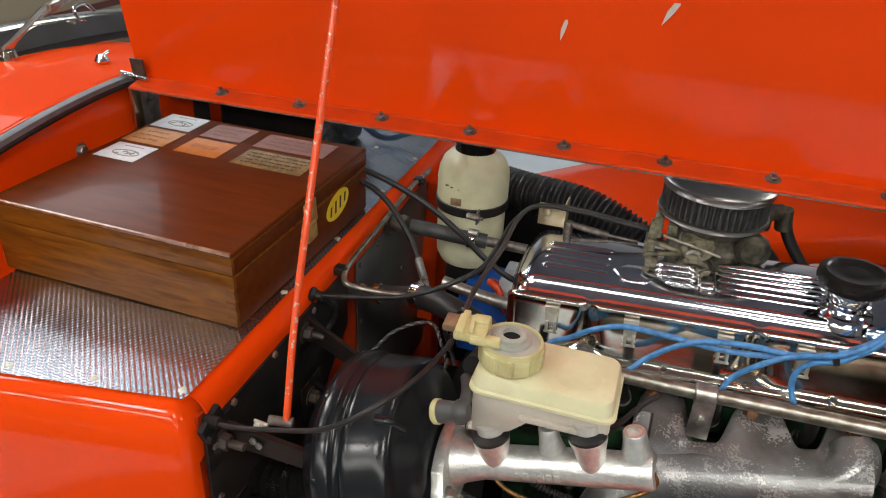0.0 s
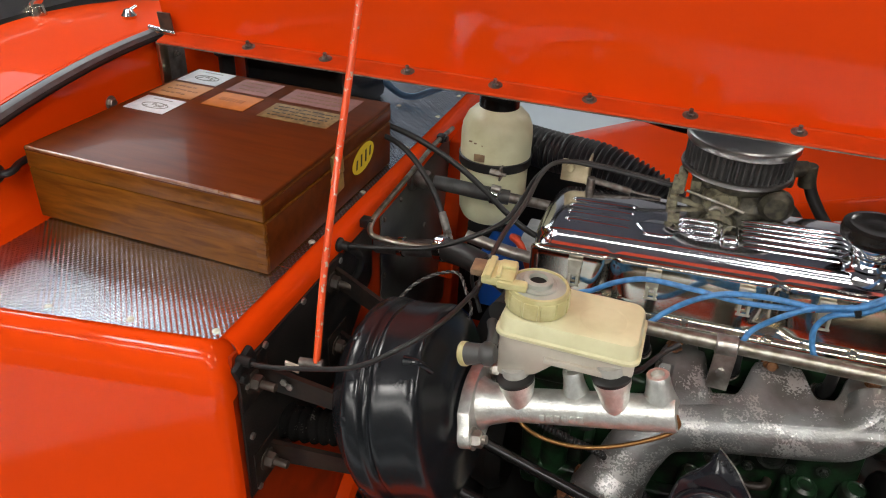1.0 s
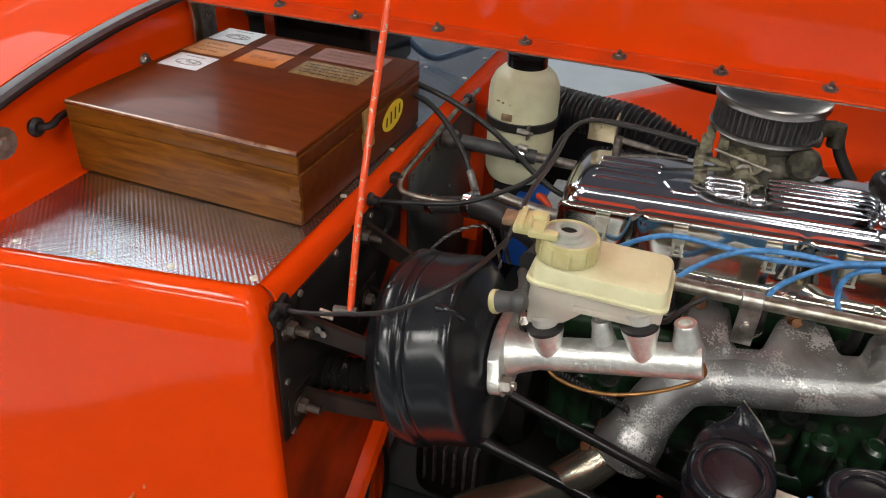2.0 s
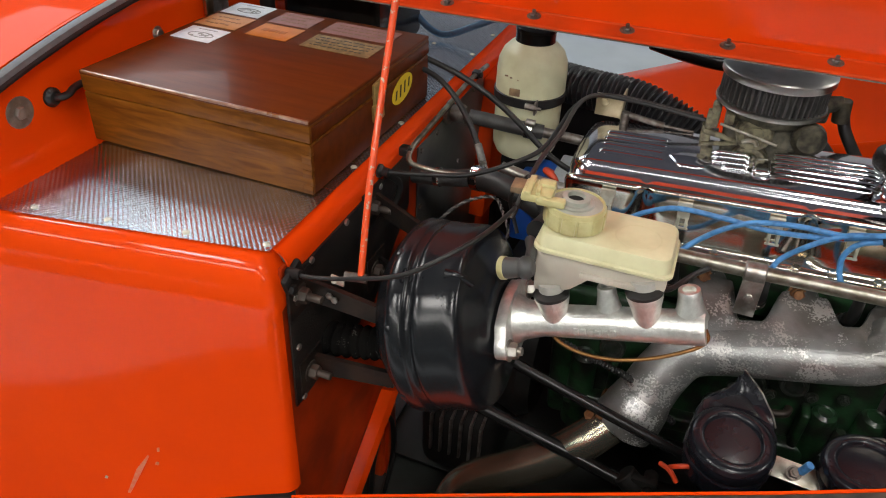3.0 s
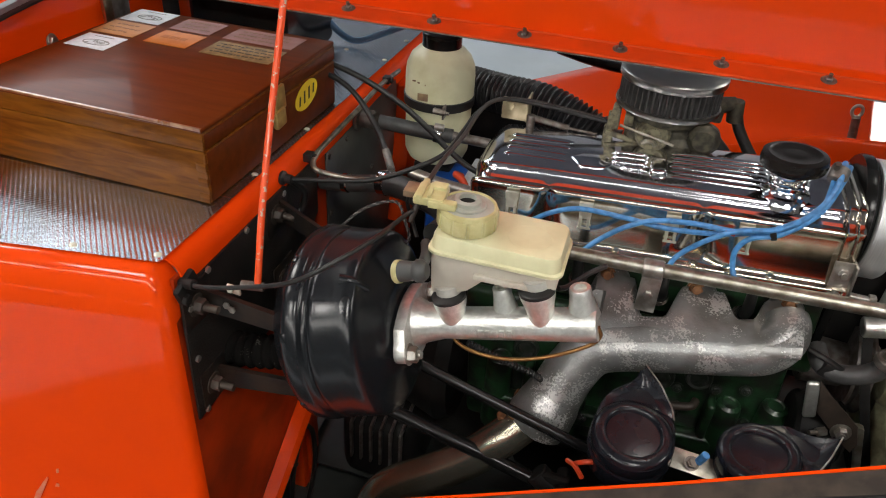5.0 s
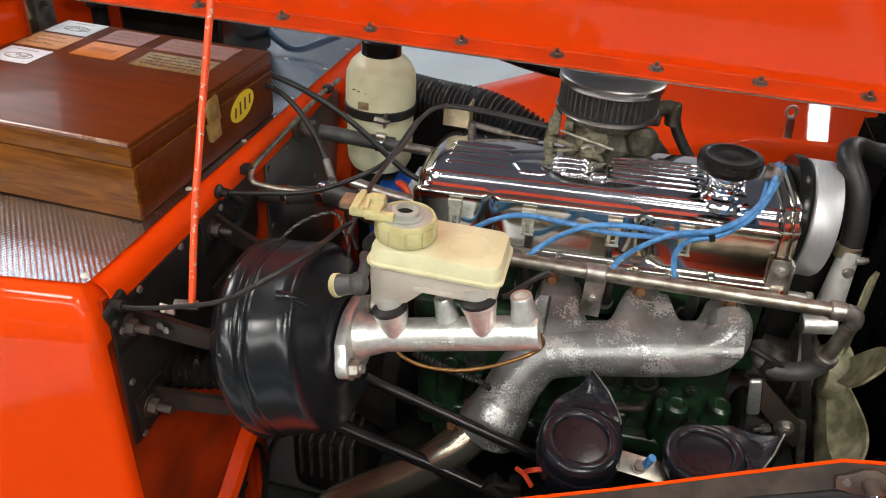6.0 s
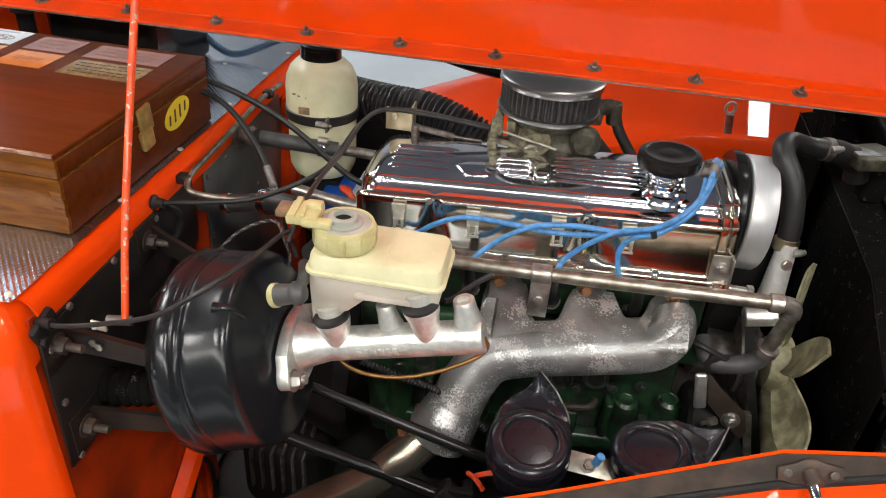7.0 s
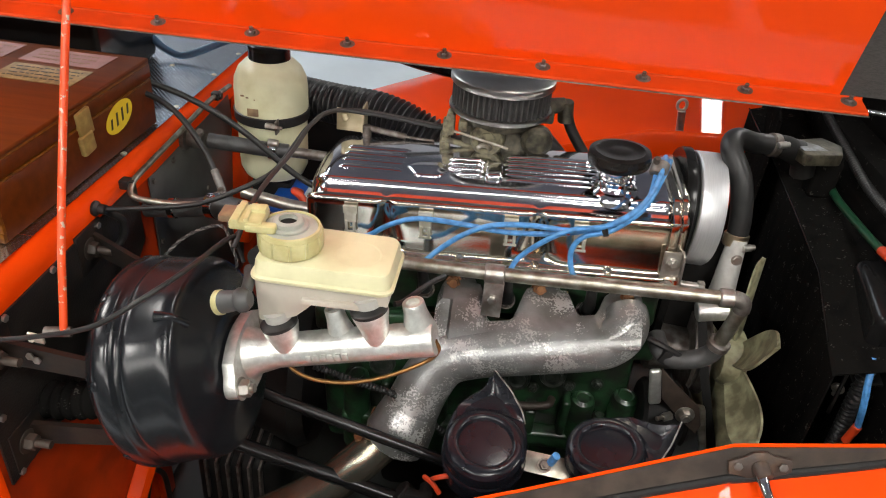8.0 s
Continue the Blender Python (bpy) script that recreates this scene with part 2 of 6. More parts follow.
PANEL = glow("light_panel", (1.0, 0.97, 0.92), PANEL_GLOW)
ROOF_GLOW = glow("frosted_rooflight", (0.86, 0.94, 1.0), 4.6)


# ---- mesh helpers ----
def smooth_path(points, steps=8):
    p = [Vector(q) for q in points]
    if len(p) == 2:
        return p
    p = [2 * p[0] - p[1]] + p + [2 * p[-1] - p[-2]]
    out = []
    for i in range(1, len(p) - 2):
        a, b, c, d = p[i - 1:i + 3]
        for k in range(steps):
            t = k / steps
            out.append(0.5 * (2 * b + (c - a) * t + (2 * a - 5 * b + 4 * c - d) * t * t + (3 * b - a - 3 * c + d) * t ** 3))
    return out + [p[-2]]


class Shape:
    """Gathers primitives into one bmesh, all placed by one base pose."""

    def __init__(self, base=None):
        self.bm = bmesh.new()
        self.base = base or Matrix.Identity(4)

    def merge(self, bm, m=None):
        bm.transform(self.base @ (m or Matrix.Identity(4)))
        me = bpy.data.meshes.new("piece")
        bm.to_mesh(me)
        bm.free()
        self.bm.from_mesh(me)
        bpy.data.meshes.remove(me)
        return self

    def box(self, size, m=None, bevel=0.002, seg=2):
        bm = bmesh.new()
        bmesh.ops.create_cube(bm, size=1.0)
        bmesh.ops.scale(bm, vec=size, verts=bm.verts)
        if bevel:
            bmesh.ops.bevel(bm, geom=bm.edges[:], offset=min(bevel, min(size) * 0.45), segments=seg, affect="EDGES", profile=0.5)
        return self.merge(bm, m)

    def lathe(self, profile, m=None, n=32, squash=1.0):
        """Turns (radius, height) pairs round local z."""
        bm = bmesh.new()
        rings = []
        for r, h in profile:
            if r < 1e-6:
                rings.append([bm.verts.new((0, 0, h))])
            else:
                rings.append([bm.verts.new((r * math.cos(2 * math.pi * k / n), squash * r * math.sin(2 * math.pi * k / n), h)) for k in range(n)])
        for a, b in zip(rings, rings[1:]):
            for k in range(n):
                q = [a[k % len(a)], a[(k + 1) % len(a)], b[(k + 1) % len(b)], b[k % len(b)]]
                q = list(dict.fromkeys(q))
                if len(q) > 2:
                    bm.faces.new(q)
        bmesh.ops.recalc_face_normals(bm, faces=bm.faces[:])
        return self.merge(bm, m)

    def rod(self, a, b, r, r2=None, n=20, chamfer=0.12):
        a, b = Vector(a), Vector(b)
        length = (b - a).length
        r2 = r if r2 is None else r2
        c = min(r, r2) * chamfer
        turn = (b - a).to_track_quat("Z", "Y").to_matrix().to_4x4()
        return self.lathe([(0, 0), (r - c, 0), (r, c), (r2, length - c), (r2 - c, length), (0, length)], Matrix.Translation(a) @ turn, n)

    def tube(self, points, r, n=10, steps=8, ripple=0.0, pitch=0.01):
        """A hose or wire along points; ripple corrugates it."""
        path = smooth_path(points, steps)
        if ripple:
            dense, total = [], 0.0
            for a, b in zip(path, path[1:]):
                k = max(1, int((b - a).length / (pitch / 8)))
                dense += [a.lerp(b, j / k) for j in range(k)]
            path = dense + [path[-1]]
        bm = bmesh.new()
        rings = []
        side = None
        run = 0.0
        for i, p in enumerate(path):
            d = (path[min(i + 1, len(path) - 1)] - path[max(i - 1, 0)]).normalized()
            if side is None:
                side = d.orthogonal().normalized()
            side = (side - d * side.dot(d)).normalized()
            up = d.cross(side)
            if i:
                run += (p - path[i - 1]).length
            rr = r[0] + (r[1] - r[0]) * i / (len(path) - 1) if isinstance(r, tuple) else r
            rr += ripple * math.sin(2 * math.pi * run / pitch) if ripple else 0
            rings.append([bm.verts.new(p + rr * (math.cos(2 * math.pi * k / n) * side + math.sin(2 * math.pi * k / n) * up)) for k in range(n)])
        for a, b in zip(rings, rings[1:]):
            for k in range(n):
                bm.faces.new((a[k], a[(k + 1) % n], b[(k + 1) % n], b[k]))
        bm.faces.new(rings[0][::-1])
        bm.faces.new(rings[-1])
        return self.merge(bm)

    def twist(self, points, r, gap, pitch, phase, n=8):
        """One strand of a twisted wire along points."""
        path = smooth_path(points, 30)
        out, run, side = [], 0.0, None
        for i, p in enumerate(path):
            d = (path[min(i + 1, len(path) - 1)] - path[max(i - 1, 0)]).normalized()
            side = d.orthogonal().normalized() if side is None else (side - d * side.dot(d)).normalized()
            run += (p - path[i - 1]).length if i else 0
            a = 2 * math.pi * run / pitch + phase
            out.append(p + gap * (math.cos(a) * side + math.sin(a) * d.cross(side)))
        return self.tube(out, r, n, 1)

    def prism(self, outline, height, m=None, bevel=0.0, seg=2):
        """A flat outline in local xy, given thickness along local z."""
        bm = bmesh.new()
        base = bm.faces.new([bm.verts.new((x, y, 0)) for x, y in outline])
        got = bmesh.ops.extrude_face_region(bm, geom=[base])
        bmesh.ops.translate(bm, vec=(0, 0, height), verts=[v for v in got["geom"] if isinstance(v, bmesh.types.BMVert)])
        bmesh.ops.recalc_face_normals(bm, faces=bm.faces[:])
        if bevel:
            bmesh.ops.bevel(bm, geom=bm.edges[:], offset=bevel, segments=seg, affect="EDGES", profile=0.5)
        return self.merge(bm, m)

    def loft(self, rings, closed=True, caps=True):
        bm = bmesh.new()
        vs = [[bm.verts.new(p) for p in ring] for ring in rings]
        n = len(vs[0])
        for a, b in zip(vs, vs[1:]):
            for k in range(n if closed else n - 1):
                bm.faces.new((a[k], a[(k + 1) % n], b[(k + 1) % n], b[k]))
        if caps and closed:
            bm.faces.new(vs[0][::-1])
            bm.faces.new(vs[-1])
        bmesh.ops.recalc_face_normals(bm, faces=bm.faces[:])
        return self.merge(bm)

    def sheet(self, rings, thick, both=True):
        """An open lofted surface with thickness."""
        bm = bmesh.new()
        vs = [[bm.verts.new(p) for p in ring] for ring in rings]
        for a, b in zip(vs, vs[1:]):
            for k in range(len(a) - 1):
                bm.faces.new((a[k], a[k + 1], b[k + 1], b[k]))
        bm.normal_update()
        back = [[bm.verts.new(v.co - v.normal * thick) for v in ring] for ring in vs]
        for a, b in zip(back, back[1:]):
            for k in range(len(a) - 1):
                bm.faces.new((a[k], b[k], b[k + 1], a[k + 1]))
        for f_, g in ((vs[0], back[0]), (back[-1], vs[-1])):
            for k in range(len(f_) - 1):
                bm.faces.new((f_[k], g[k], g[k + 1], f_[k + 1]))
        for k, flip in ((0, False), (-1, True)):
            for i in range(len(vs) - 1):
                q = (vs[i][k], vs[i + 1][k], back[i + 1][k], back[i][k])
                bm.faces.new(q[::-1] if flip else q)
        bmesh.ops.recalc_face_normals(bm, faces=bm.faces[:])
        return self.merge(bm)

    def bolt(self, at, axis, r=0.005, head=0.004, stud=0.0, washer=0.0):
        """A hexagon head on a washer, with a stud end past it."""
        turn = Matrix.Translation(at) @ Vector(axis).to_track_quat("Z", "Y").to_matrix().to_4x4()
        if washer:
            self.lathe([(0, 0), (washer, 0), (washer, 0.0012), (0, 0.0012)], turn, 20)
        self.lathe([(0, 0), (r, 0), (r, head * 0.85), (r * 0.85, head), (0, head)], turn, 6)
        if stud:
            self.lathe([(0, head), (r * 0.5, head), (r * 0.5, head + stud), (0, head + stud)], turn, 12)
        return self


def link(name, shape, material, angle=38):
    me = bpy.data.meshes.new(name)
    shape.bm.to_mesh(me)
    shape.bm.free()
    for p in me.polygons:
        p.use_smooth = True
    me.set_sharp_from_angle(angle=radians(angle))
    me.materials.append(material)
    return new(name, me)


def thing(name, at, label, category, group="", kind=""):
    ob = new(name)
    ob.empty_display_size = 0.02
    ob.matrix_basis = Matrix.Translation(at)
    return tagged(ob, label, category, group, kind)


def part(name, shape, material, parent, label="", angle=38):
    ob = link(name, shape, material, angle)
    ob.parent = parent
    if parent.type == "EMPTY":
        ob.matrix_parent_inverse = Matrix.Translation(-parent.matrix_basis.translation)
    if label:
        ob["label"] = label
    return ob


def solo(name, shape, material, label, category, group="", kind="", angle=38):
    return tagged(link(name, shape, material, angle), label, category, group, kind)


def T(x, y, z, rx=0, ry=0, rz=0):
    return pose(x, y, z, rx, ry, rz)


ALONG_X = T(0, 0, 0, 0, 90, 0)


# ---- the room ----
X0, X1, Y0, Y1, HIGH = -6.0, 4.5, -4.6, 5.5, 2.9
s = Shape().box((X1 - X0, Y1 - Y0, 0.1), T((X0 + X1) / 2, (Y0 + Y1) / 2, -0.05), 0)
solo("floor", s, FLOOR, "pale grey painted workshop floor", "floor", kind="structure")
s = Shape().box((X1 - X0, Y1 - Y0, 0.1), T((X0 + X1) / 2, (Y0 + Y1) / 2, HIGH + 0.05), 0)
solo("ceiling", s, CEILING, "plain grey workshop ceiling with light panels", "ceiling", kind="structure")
for name, size, at, m in (("wall_west", (0.15, Y1 - Y0, HIGH), (X0 - 0.075, (Y0 + Y1) / 2), DARK_WALL), ("wall_east", (0.15, Y1 - Y0, HIGH), (X1 + 0.075, (Y0 + Y1) / 2), DARK_WALL),
                          ("wall_south", (X1 - X0, 0.15, HIGH), ((X0 + X1) / 2, Y0 - 0.075), DARK_WALL), ("wall_north", (X1 - X0, 0.15, HIGH), ((X0 + X1) / 2, Y1 + 0.075), NORTH_WALL)):
    solo(name, Shape().box(size, T(*at, HIGH / 2), 0), m, "plain painted workshop wall", "wall", kind="structure")


def ceiling_light(x, y, lx=0.6, ly=0.6):
    ob = thing("ceiling_light", (x, y, HIGH), "white ceiling light panel, switched on", "ceiling light", "lights on the ceiling")
    part("frame", Shape().box((lx + 0.06, ly + 0.06, 0.05), T(x, y, HIGH - 0.027), 0.006), WHITE_WALL, ob)
    part("diffuser", Shape().box((lx, ly, 0.012), T(x, y, HIGH - 0.056), 0.003), PANEL, ob)


for x, y in ((-1.5, -1.6), (-2.4, 0.7), (0.65, -1.1), (3.2, 0.4), (2.3, 3.5)):
    ceiling_light(x, y)
for x in (-3.2, -1.55, 0.1, 1.75, 3.4):
    ceiling_light(x, -3.4, 1.45, 0.30)
ceiling_light(0.53, 0.99, 0.20, 0.26)
ceiling_light(-2.9, -0.42, 0.9, 0.14)

rl = thing("rooflight", (-3.0, 2.9, HIGH), "wide frosted rooflight in the workshop ceiling", "rooflight")
part("frame", Shape().box((3.5, 1.7, 0.03), T(-3.55, 2.9, HIGH - 0.017), 0.006), WHITE_WALL, rl)
part("pane", Shape().box((3.4, 1.6, 0.01), T(-3.55, 2.9, HIGH - 0.038), 0.003), ROOF_GLOW, rl)

# added out of view: dark sheets that cut floor bounce and reflections
MAT = mat("dark_reflection_mat", (0.035, 0.032, 0.028), 0.7, second=(0.022, 0.02, 0.018), scale=20, bump=0.2)
for mx, mw in ((-0.72, 3.16), (1.83, 1.76)):
    solo("unseen_floor_mat", Shape().box((mw, 2.3, 0.008), T(mx, -2.0, 0.0045), 0.002), MAT, "unseen dark mat added to darken reflections in paint and chrome", "floor mat", "mats side by side")
solo("unseen_floor_mat", Shape().box((2.2, 0.55, 0.008), T(-0.6, -0.03, 0.0045, 0, 0, -15), 0.002), MAT, "unseen dark mat added to darken reflections in paint and chrome", "floor mat")
bench = thing("low_cupboard", (-3.4, 3.4, 0), "low beige cupboard row with a dark red trim", "cupboard")
part("body", Shape().box((0.5, 3.4, 0.62), T(-3.4, 3.4, 0.31), 0.01), TAN_WALL, bench)
part("trim", Shape().box((0.01, 3.4, 0.035), T(-3.146, 3.4, 0.30), 0.002), mat("dark_red_trim", (0.09, 0.016, 0.008), 0.5), bench, "dark red trim strip")
part("plinth", Shape().box((0.04, 3.4, 0.08), T(-3.13, 3.4, 0.04), 0.002), DARK_WALL, bench)

# ---- the car's body ----
FW = -0.361          # front face of the firewall
SHELF = 0.737        # top of the foil shelf
WALL_X = -0.735       # wall under the scuttle
MID = 0.83           # middle of the car


def lip_z(x):
    return 0.395 + 0.365 * (x + 0.36) if x < 0.15 else 0.581 + 0.396 * (x - 0.15) if x < 0.342 else 0.657 + 0.10 * (x - 0.342)


def lip_y(x):
    return 0.395 + 0.14 * (x + 0.36) if x < 0.342 else 0.4933 + 0.1 * (x - 0.342)


car = thing("car_body", (-0.36, 0.6, 0.0), "orange sports car body with its engine bay open", "car")


def side_y(x):
    return 0.395 - 0.172 * (FW - 0.02 - x) + 0.03 * (FW - x) ** 2


def plan_path(inset):
    """The line of the scuttle side from the firewall round the corner and back, drawn in by an inset."""
    front, r = FW + 0.003 - inset, max(0.004, 0.015 - 0.35 * inset)
    cx, cy = front - r, side_y(front - r) + inset + r
    pts = [(front - 0.002, 0.440), (front, 0.437)] if inset > 0 else [(front - 0.004, cy + 0.006), (front, cy + 0.002)]
    for k in range(9):
        a = radians(-81 * k / 8)
        pts.append((cx + r * math.cos(a), cy + r * math.sin(a)))
    for x in (-0.42, -0.46, -0.50, -0.55, -0.60, -0.65, -0.70, -0.75, -0.82, -0.9, -1.0, -1.1, -1.35):
        pts.append((x, side_y(x) + inset))
    return pts


TALL = 0.062         # height of the rounding along the scuttle edge
levels = [(f_, 0.0) for f_ in (0.0, 0.25, 0.5, 0.75, 1.0)] + [(1.0 + TALL * math.sin(radians(7.5 * k)), 0.030 * (1 - math.cos(radians(7.5 * k)))) for k in range(1, 13)]
paths = [plan_path(inset) for _, inset in levels]
rings = []
for i in range(len(paths[0])):
    ring = []
    for (f_, inset), line in zip(levels, paths):
        x, y = line[i]
        bottom = max(0.16, lip_z(x)) if i > 1 else 0.395
        bulge = -0.014 * (1 - f_) * min(1.0, max(0.0, (FW - 0.02 - x) / 0.25)) if f_ < 1 else 0.0
        ring.append((x, y + bulge, bottom + (0.7355 - TALL - bottom) * f_ if f_ <= 1 else 0.7355 - TALL + f_ - 1.0))
    ring.append((min(ring[-1][0], -0.372) - 0.012, ring[-1][1] + 0.016, 0.7325))
    rings.append(ring)
part("side_panel", Shape().sheet(rings, 0.003), SIDE_PAINT, car, "glossy orange scuttle side with a rounded top edge")

# firewall sheet with a sloping lower edge, and its rounded top rail
M_YZ = Matrix(((0, 0, 1, FW), (1, 0, 0, 0), (0, 1, 0, 0), (0, 0, 0, 1)))   # outline in y, z; thickness along x
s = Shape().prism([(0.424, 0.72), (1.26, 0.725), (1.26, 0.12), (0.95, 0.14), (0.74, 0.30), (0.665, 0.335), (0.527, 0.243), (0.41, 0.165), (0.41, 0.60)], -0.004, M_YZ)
part("firewall", s, FIREWALL, car, "orange firewall sheet, colour darkened for shade behind the servo")
rail = []
for y in (0.434, 0.6, 0.8, 1.0, 1.27):
    rail.append([(FW - 0.045, y, 0.7345)] + [(FW - 0.017 + 0.020 * math.sin(radians(a)), y, 0.7155 + 0.020 * math.cos(radians(a))) for a in (0, 15, 30, 45, 60, 75, 90)] + [(FW + 0.003, y, 0.701), (FW + 0.0005, y, 0.700)])
part("top_rail", Shape().sheet(rail, 0.0025), ORANGE, car, "rounded orange rail along the firewall top")
s = Shape().loft([[(FW + 0.002, y - 0.02, z + 0.004), (FW + 0.02, y - 0.016, z + 0.004), (FW + 0.026, y - 0.005, z), (FW + 0.02, y + 0.006, z - 0.004), (FW + 0.002, y + 0.01, z - 0.005)] for y, z in ((0.668, 0.338), (0.60, 0.292), (0.527, 0.243), (0.42, 0.172))])
part("flange", s, ORANGE, car, "bright orange folded flange on the firewall's lower edge")
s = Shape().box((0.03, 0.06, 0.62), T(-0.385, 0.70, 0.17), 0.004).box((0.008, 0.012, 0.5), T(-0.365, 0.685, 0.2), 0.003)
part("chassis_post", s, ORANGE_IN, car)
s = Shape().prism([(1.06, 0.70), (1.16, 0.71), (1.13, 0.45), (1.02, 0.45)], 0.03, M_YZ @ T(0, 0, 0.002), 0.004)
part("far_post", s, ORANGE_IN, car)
# shelf under the foil, wall under the scuttle with its flange
s = Shape().box((0.34, 0.82, 0.004), T(-0.555, 0.85, 0.7325), 0.0)
part("shelf", s, ORANGE_IN, car)
wall = []
for k in range(21):
    y = 0.33 + 1.0 * k / 20
    top = 0.884 - 0.34 * (y - MID) ** 2
    low = SHELF - 0.001
    wall.append([(WALL_X + 0.060, y, low - 0.004), (WALL_X + 0.040, y, low - 0.002), (WALL_X + 0.020, y, low), (WALL_X + 0.010, y, low + 0.003), (WALL_X + 0.003, y, low + 0.012), (WALL_X, y, low + 0.026), (WALL_X, y, top)])
part("scuttle_wall", Shape().sheet(wall, 0.003), ORANGE, car, "orange upright wall below the scuttle")
top = []
for k in range(25):
    y = 0.30 + 1.06 * k / 24
    ring = []
    for u in range(9):
        x = WALL_X - 0.004 - 0.36 * u / 8
        drop = 0.33 + 0.1 * u / 8
        ring.append((x, y, 0.888 - 0.018 * u / 8 - drop * (y - MID) ** 2))
    top.append(ring)
part("scuttle_top", Shape().sheet(top, 0.003), SCUTTLE_PAINT, car, "glossy orange scuttle top with soft reflections")
pts = [(WALL_X + 0.004, 0.31 + 0.52 * k / 20, 0.889 - 0.345 * (0.31 + 0.52 * k / 20 - MID) ** 2) for k in range(21)]
part("edge_seal", Shape().sheet([[(x - 0.006, y, z + 0.003), (x, y, z + 0.005), (x + 0.007, y, z + 0.003), (x + 0.010, y, z - 0.002)] for x, y, z in pts], 0.004), SEAL, car, "grey rubber seal along the scuttle edge")
part("seal_lip", Shape().tube([(x + 0.006, y, z - 0.006) for x, y, z in pts], 0.0048, 8, 2), RUBBER, car, "black lip below the seal")
pts2 = [(x - 0.014, y, z - 0.002) for x, y, z in pts]
part("edge_trim", Shape().tube(pts2, 0.005, 8, 2), ORANGE, car)
# engine bay side lips, the strip outside them, the outer panels
def ww(x):
    return 0.62 if x < 0.2 else 0.62 + 0.8 * (x - 0.2) if x < 0.35 else max(0.3, 0.74 - 2.4 * (x - 0.35))


XS = [-1.3, -1.0, -0.8, -0.6, -0.36, -0.1, 0.1, 0.15, 0.25, 0.332, 0.342, 0.352, 0.4, 0.45, 0.5, 0.6, 0.9]
for side, name in ((1, "near"), (-1, "far")):
    def at(x, dy, dz):
        y = lip_y(x) + dy
        return (x, y if side == 1 else 2 * MID + 0.03 - y, lip_z(x) + dz + (0.0 if side == 1 else 0.022))
    xs = [x for x in XS if x > -0.4]
    part("bay_lip", Shape().sheet([[at(x, 0.006, -0.045), at(x, 0.003, -0.004), at(x, 0.0, 0.0), at(x, -0.0016, -0.0006), at(x, -0.0024, -0.0024)] for x in xs], 0.002), ORANGE, car, "thin orange lip of the bay side")
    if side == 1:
        # out of view; black instead of orange so the cover skirt mirrors dark
        part("inner_panel", Shape().sheet([[at(x, 0.035, -0.44), at(x, 0.006, -0.047)] for x in xs], 0.002), SHROUD, car, "unseen near inner panel, made black to darken reflections in the chrome skirt")
    else:
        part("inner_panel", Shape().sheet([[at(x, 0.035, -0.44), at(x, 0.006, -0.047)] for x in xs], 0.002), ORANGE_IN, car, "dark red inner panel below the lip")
    xs = XS if side == 1 else xs
    part("rest_strip", Shape().sheet([[at(x, -0.0026, -0.0030), at(x, -0.009 * ww(x) - 0.002, -0.020 * ww(x) - 0.003), at(x, -0.016 * ww(x), -0.038 * ww(x)), at(x, -0.02 * ww(x), -0.044 * ww(x))] for x in xs], 0.002), BROWN_STRIP, car, "dull brown bonnet rest strip")
    part("rest_seal", Shape().tube([at(x, -0.021 * ww(x), -0.043 * ww(x)) for x in xs], 0.0042, 8, 3), RUBBER, car, "black rubber seal below the strip")
    part("outer_panel", Shape().sheet([[at(x, -0.021 * ww(x), -0.045 * ww(x)), at(x, -0.045, -0.060), at(x, -0.10, -0.09), at(x, -0.14, -0.16), at(x, -0.15, -0.30)] for x in xs], 0.003), ORANGE, car, "glossy orange outer body panel")
# front wings, sweeping down to the rear; the rear end of the far one is a thin tail
def wing(side, first, count):
    rows_ = []
    for k in range(count):
        x = first + 0.05 * k
        crest = (0.665 + 0.40 * (x + 0.064) if x < 0.1 else 0.7306 + 0.365 * (x - 0.1) - 0.6 * max(0, x - 0.3) ** 2) - 0.033
        deep = min(1.0, max(0.0, (x + 0.08) / 0.18))
        foot = crest - 0.055 - deep * (crest - 0.055 - (0.365 + 0.365 * (x + 0.36) - 0.6 * max(0, x - 0.3) ** 2))
        ring = [(1.25 + 0.05 * j, foot + (crest - foot) * f_) for j, f_ in enumerate((0, 0.24, 0.49, 0.74, 0.95, 1.0))]
        ring += [(1.57, crest - 0.035), (1.70, crest - 0.10 - 0.02 * deep), (1.78, crest - 0.13 - 0.09 * deep), (1.80, crest - 0.15 - 0.27 * deep)]
        rows_.append([(x, y if side == 1 else 2 * MID - y, z) for y, z in ring])
    return rows_


part("far_wing", Shape().sheet(wing(1, -0.60, 35), 0.003), WING_PAINT, car, "orange front wing sweeping down to the rear")
# scratches low on the scuttle side
for at, line, m in (((-0.56, 0.3560, 0.38), [(-0.0265, -0.043), (-0.0225, -0.043), (0.003, 0.006), (0.020, 0.040), (0.0185, 0.042), (-0.003, 0.010)], SCRATCH),
                    ((-0.527, 0.3642, 0.434), [(-0.002, -0.004), (0.001, -0.003), (0.002, 0.004), (-0.001, 0.003)], SCRATCH), ((-0.533, 0.3622, 0.407), [(-0.003, -0.002), (0.002, -0.002), (0.003, 0.003), (-0.001, 0.003)], SCRATCH),
                    ((-0.611, 0.3462, 0.361), [(-0.0025, -0.002), (0.0015, -0.0025), (0.003, 0.001), (0.0, 0.0025)], CHIP)):
    part("scratch", Shape().prism(line, 0.0012, T(*at, 90, 0, 11)), m, car, "pale scratch in the orange paint")
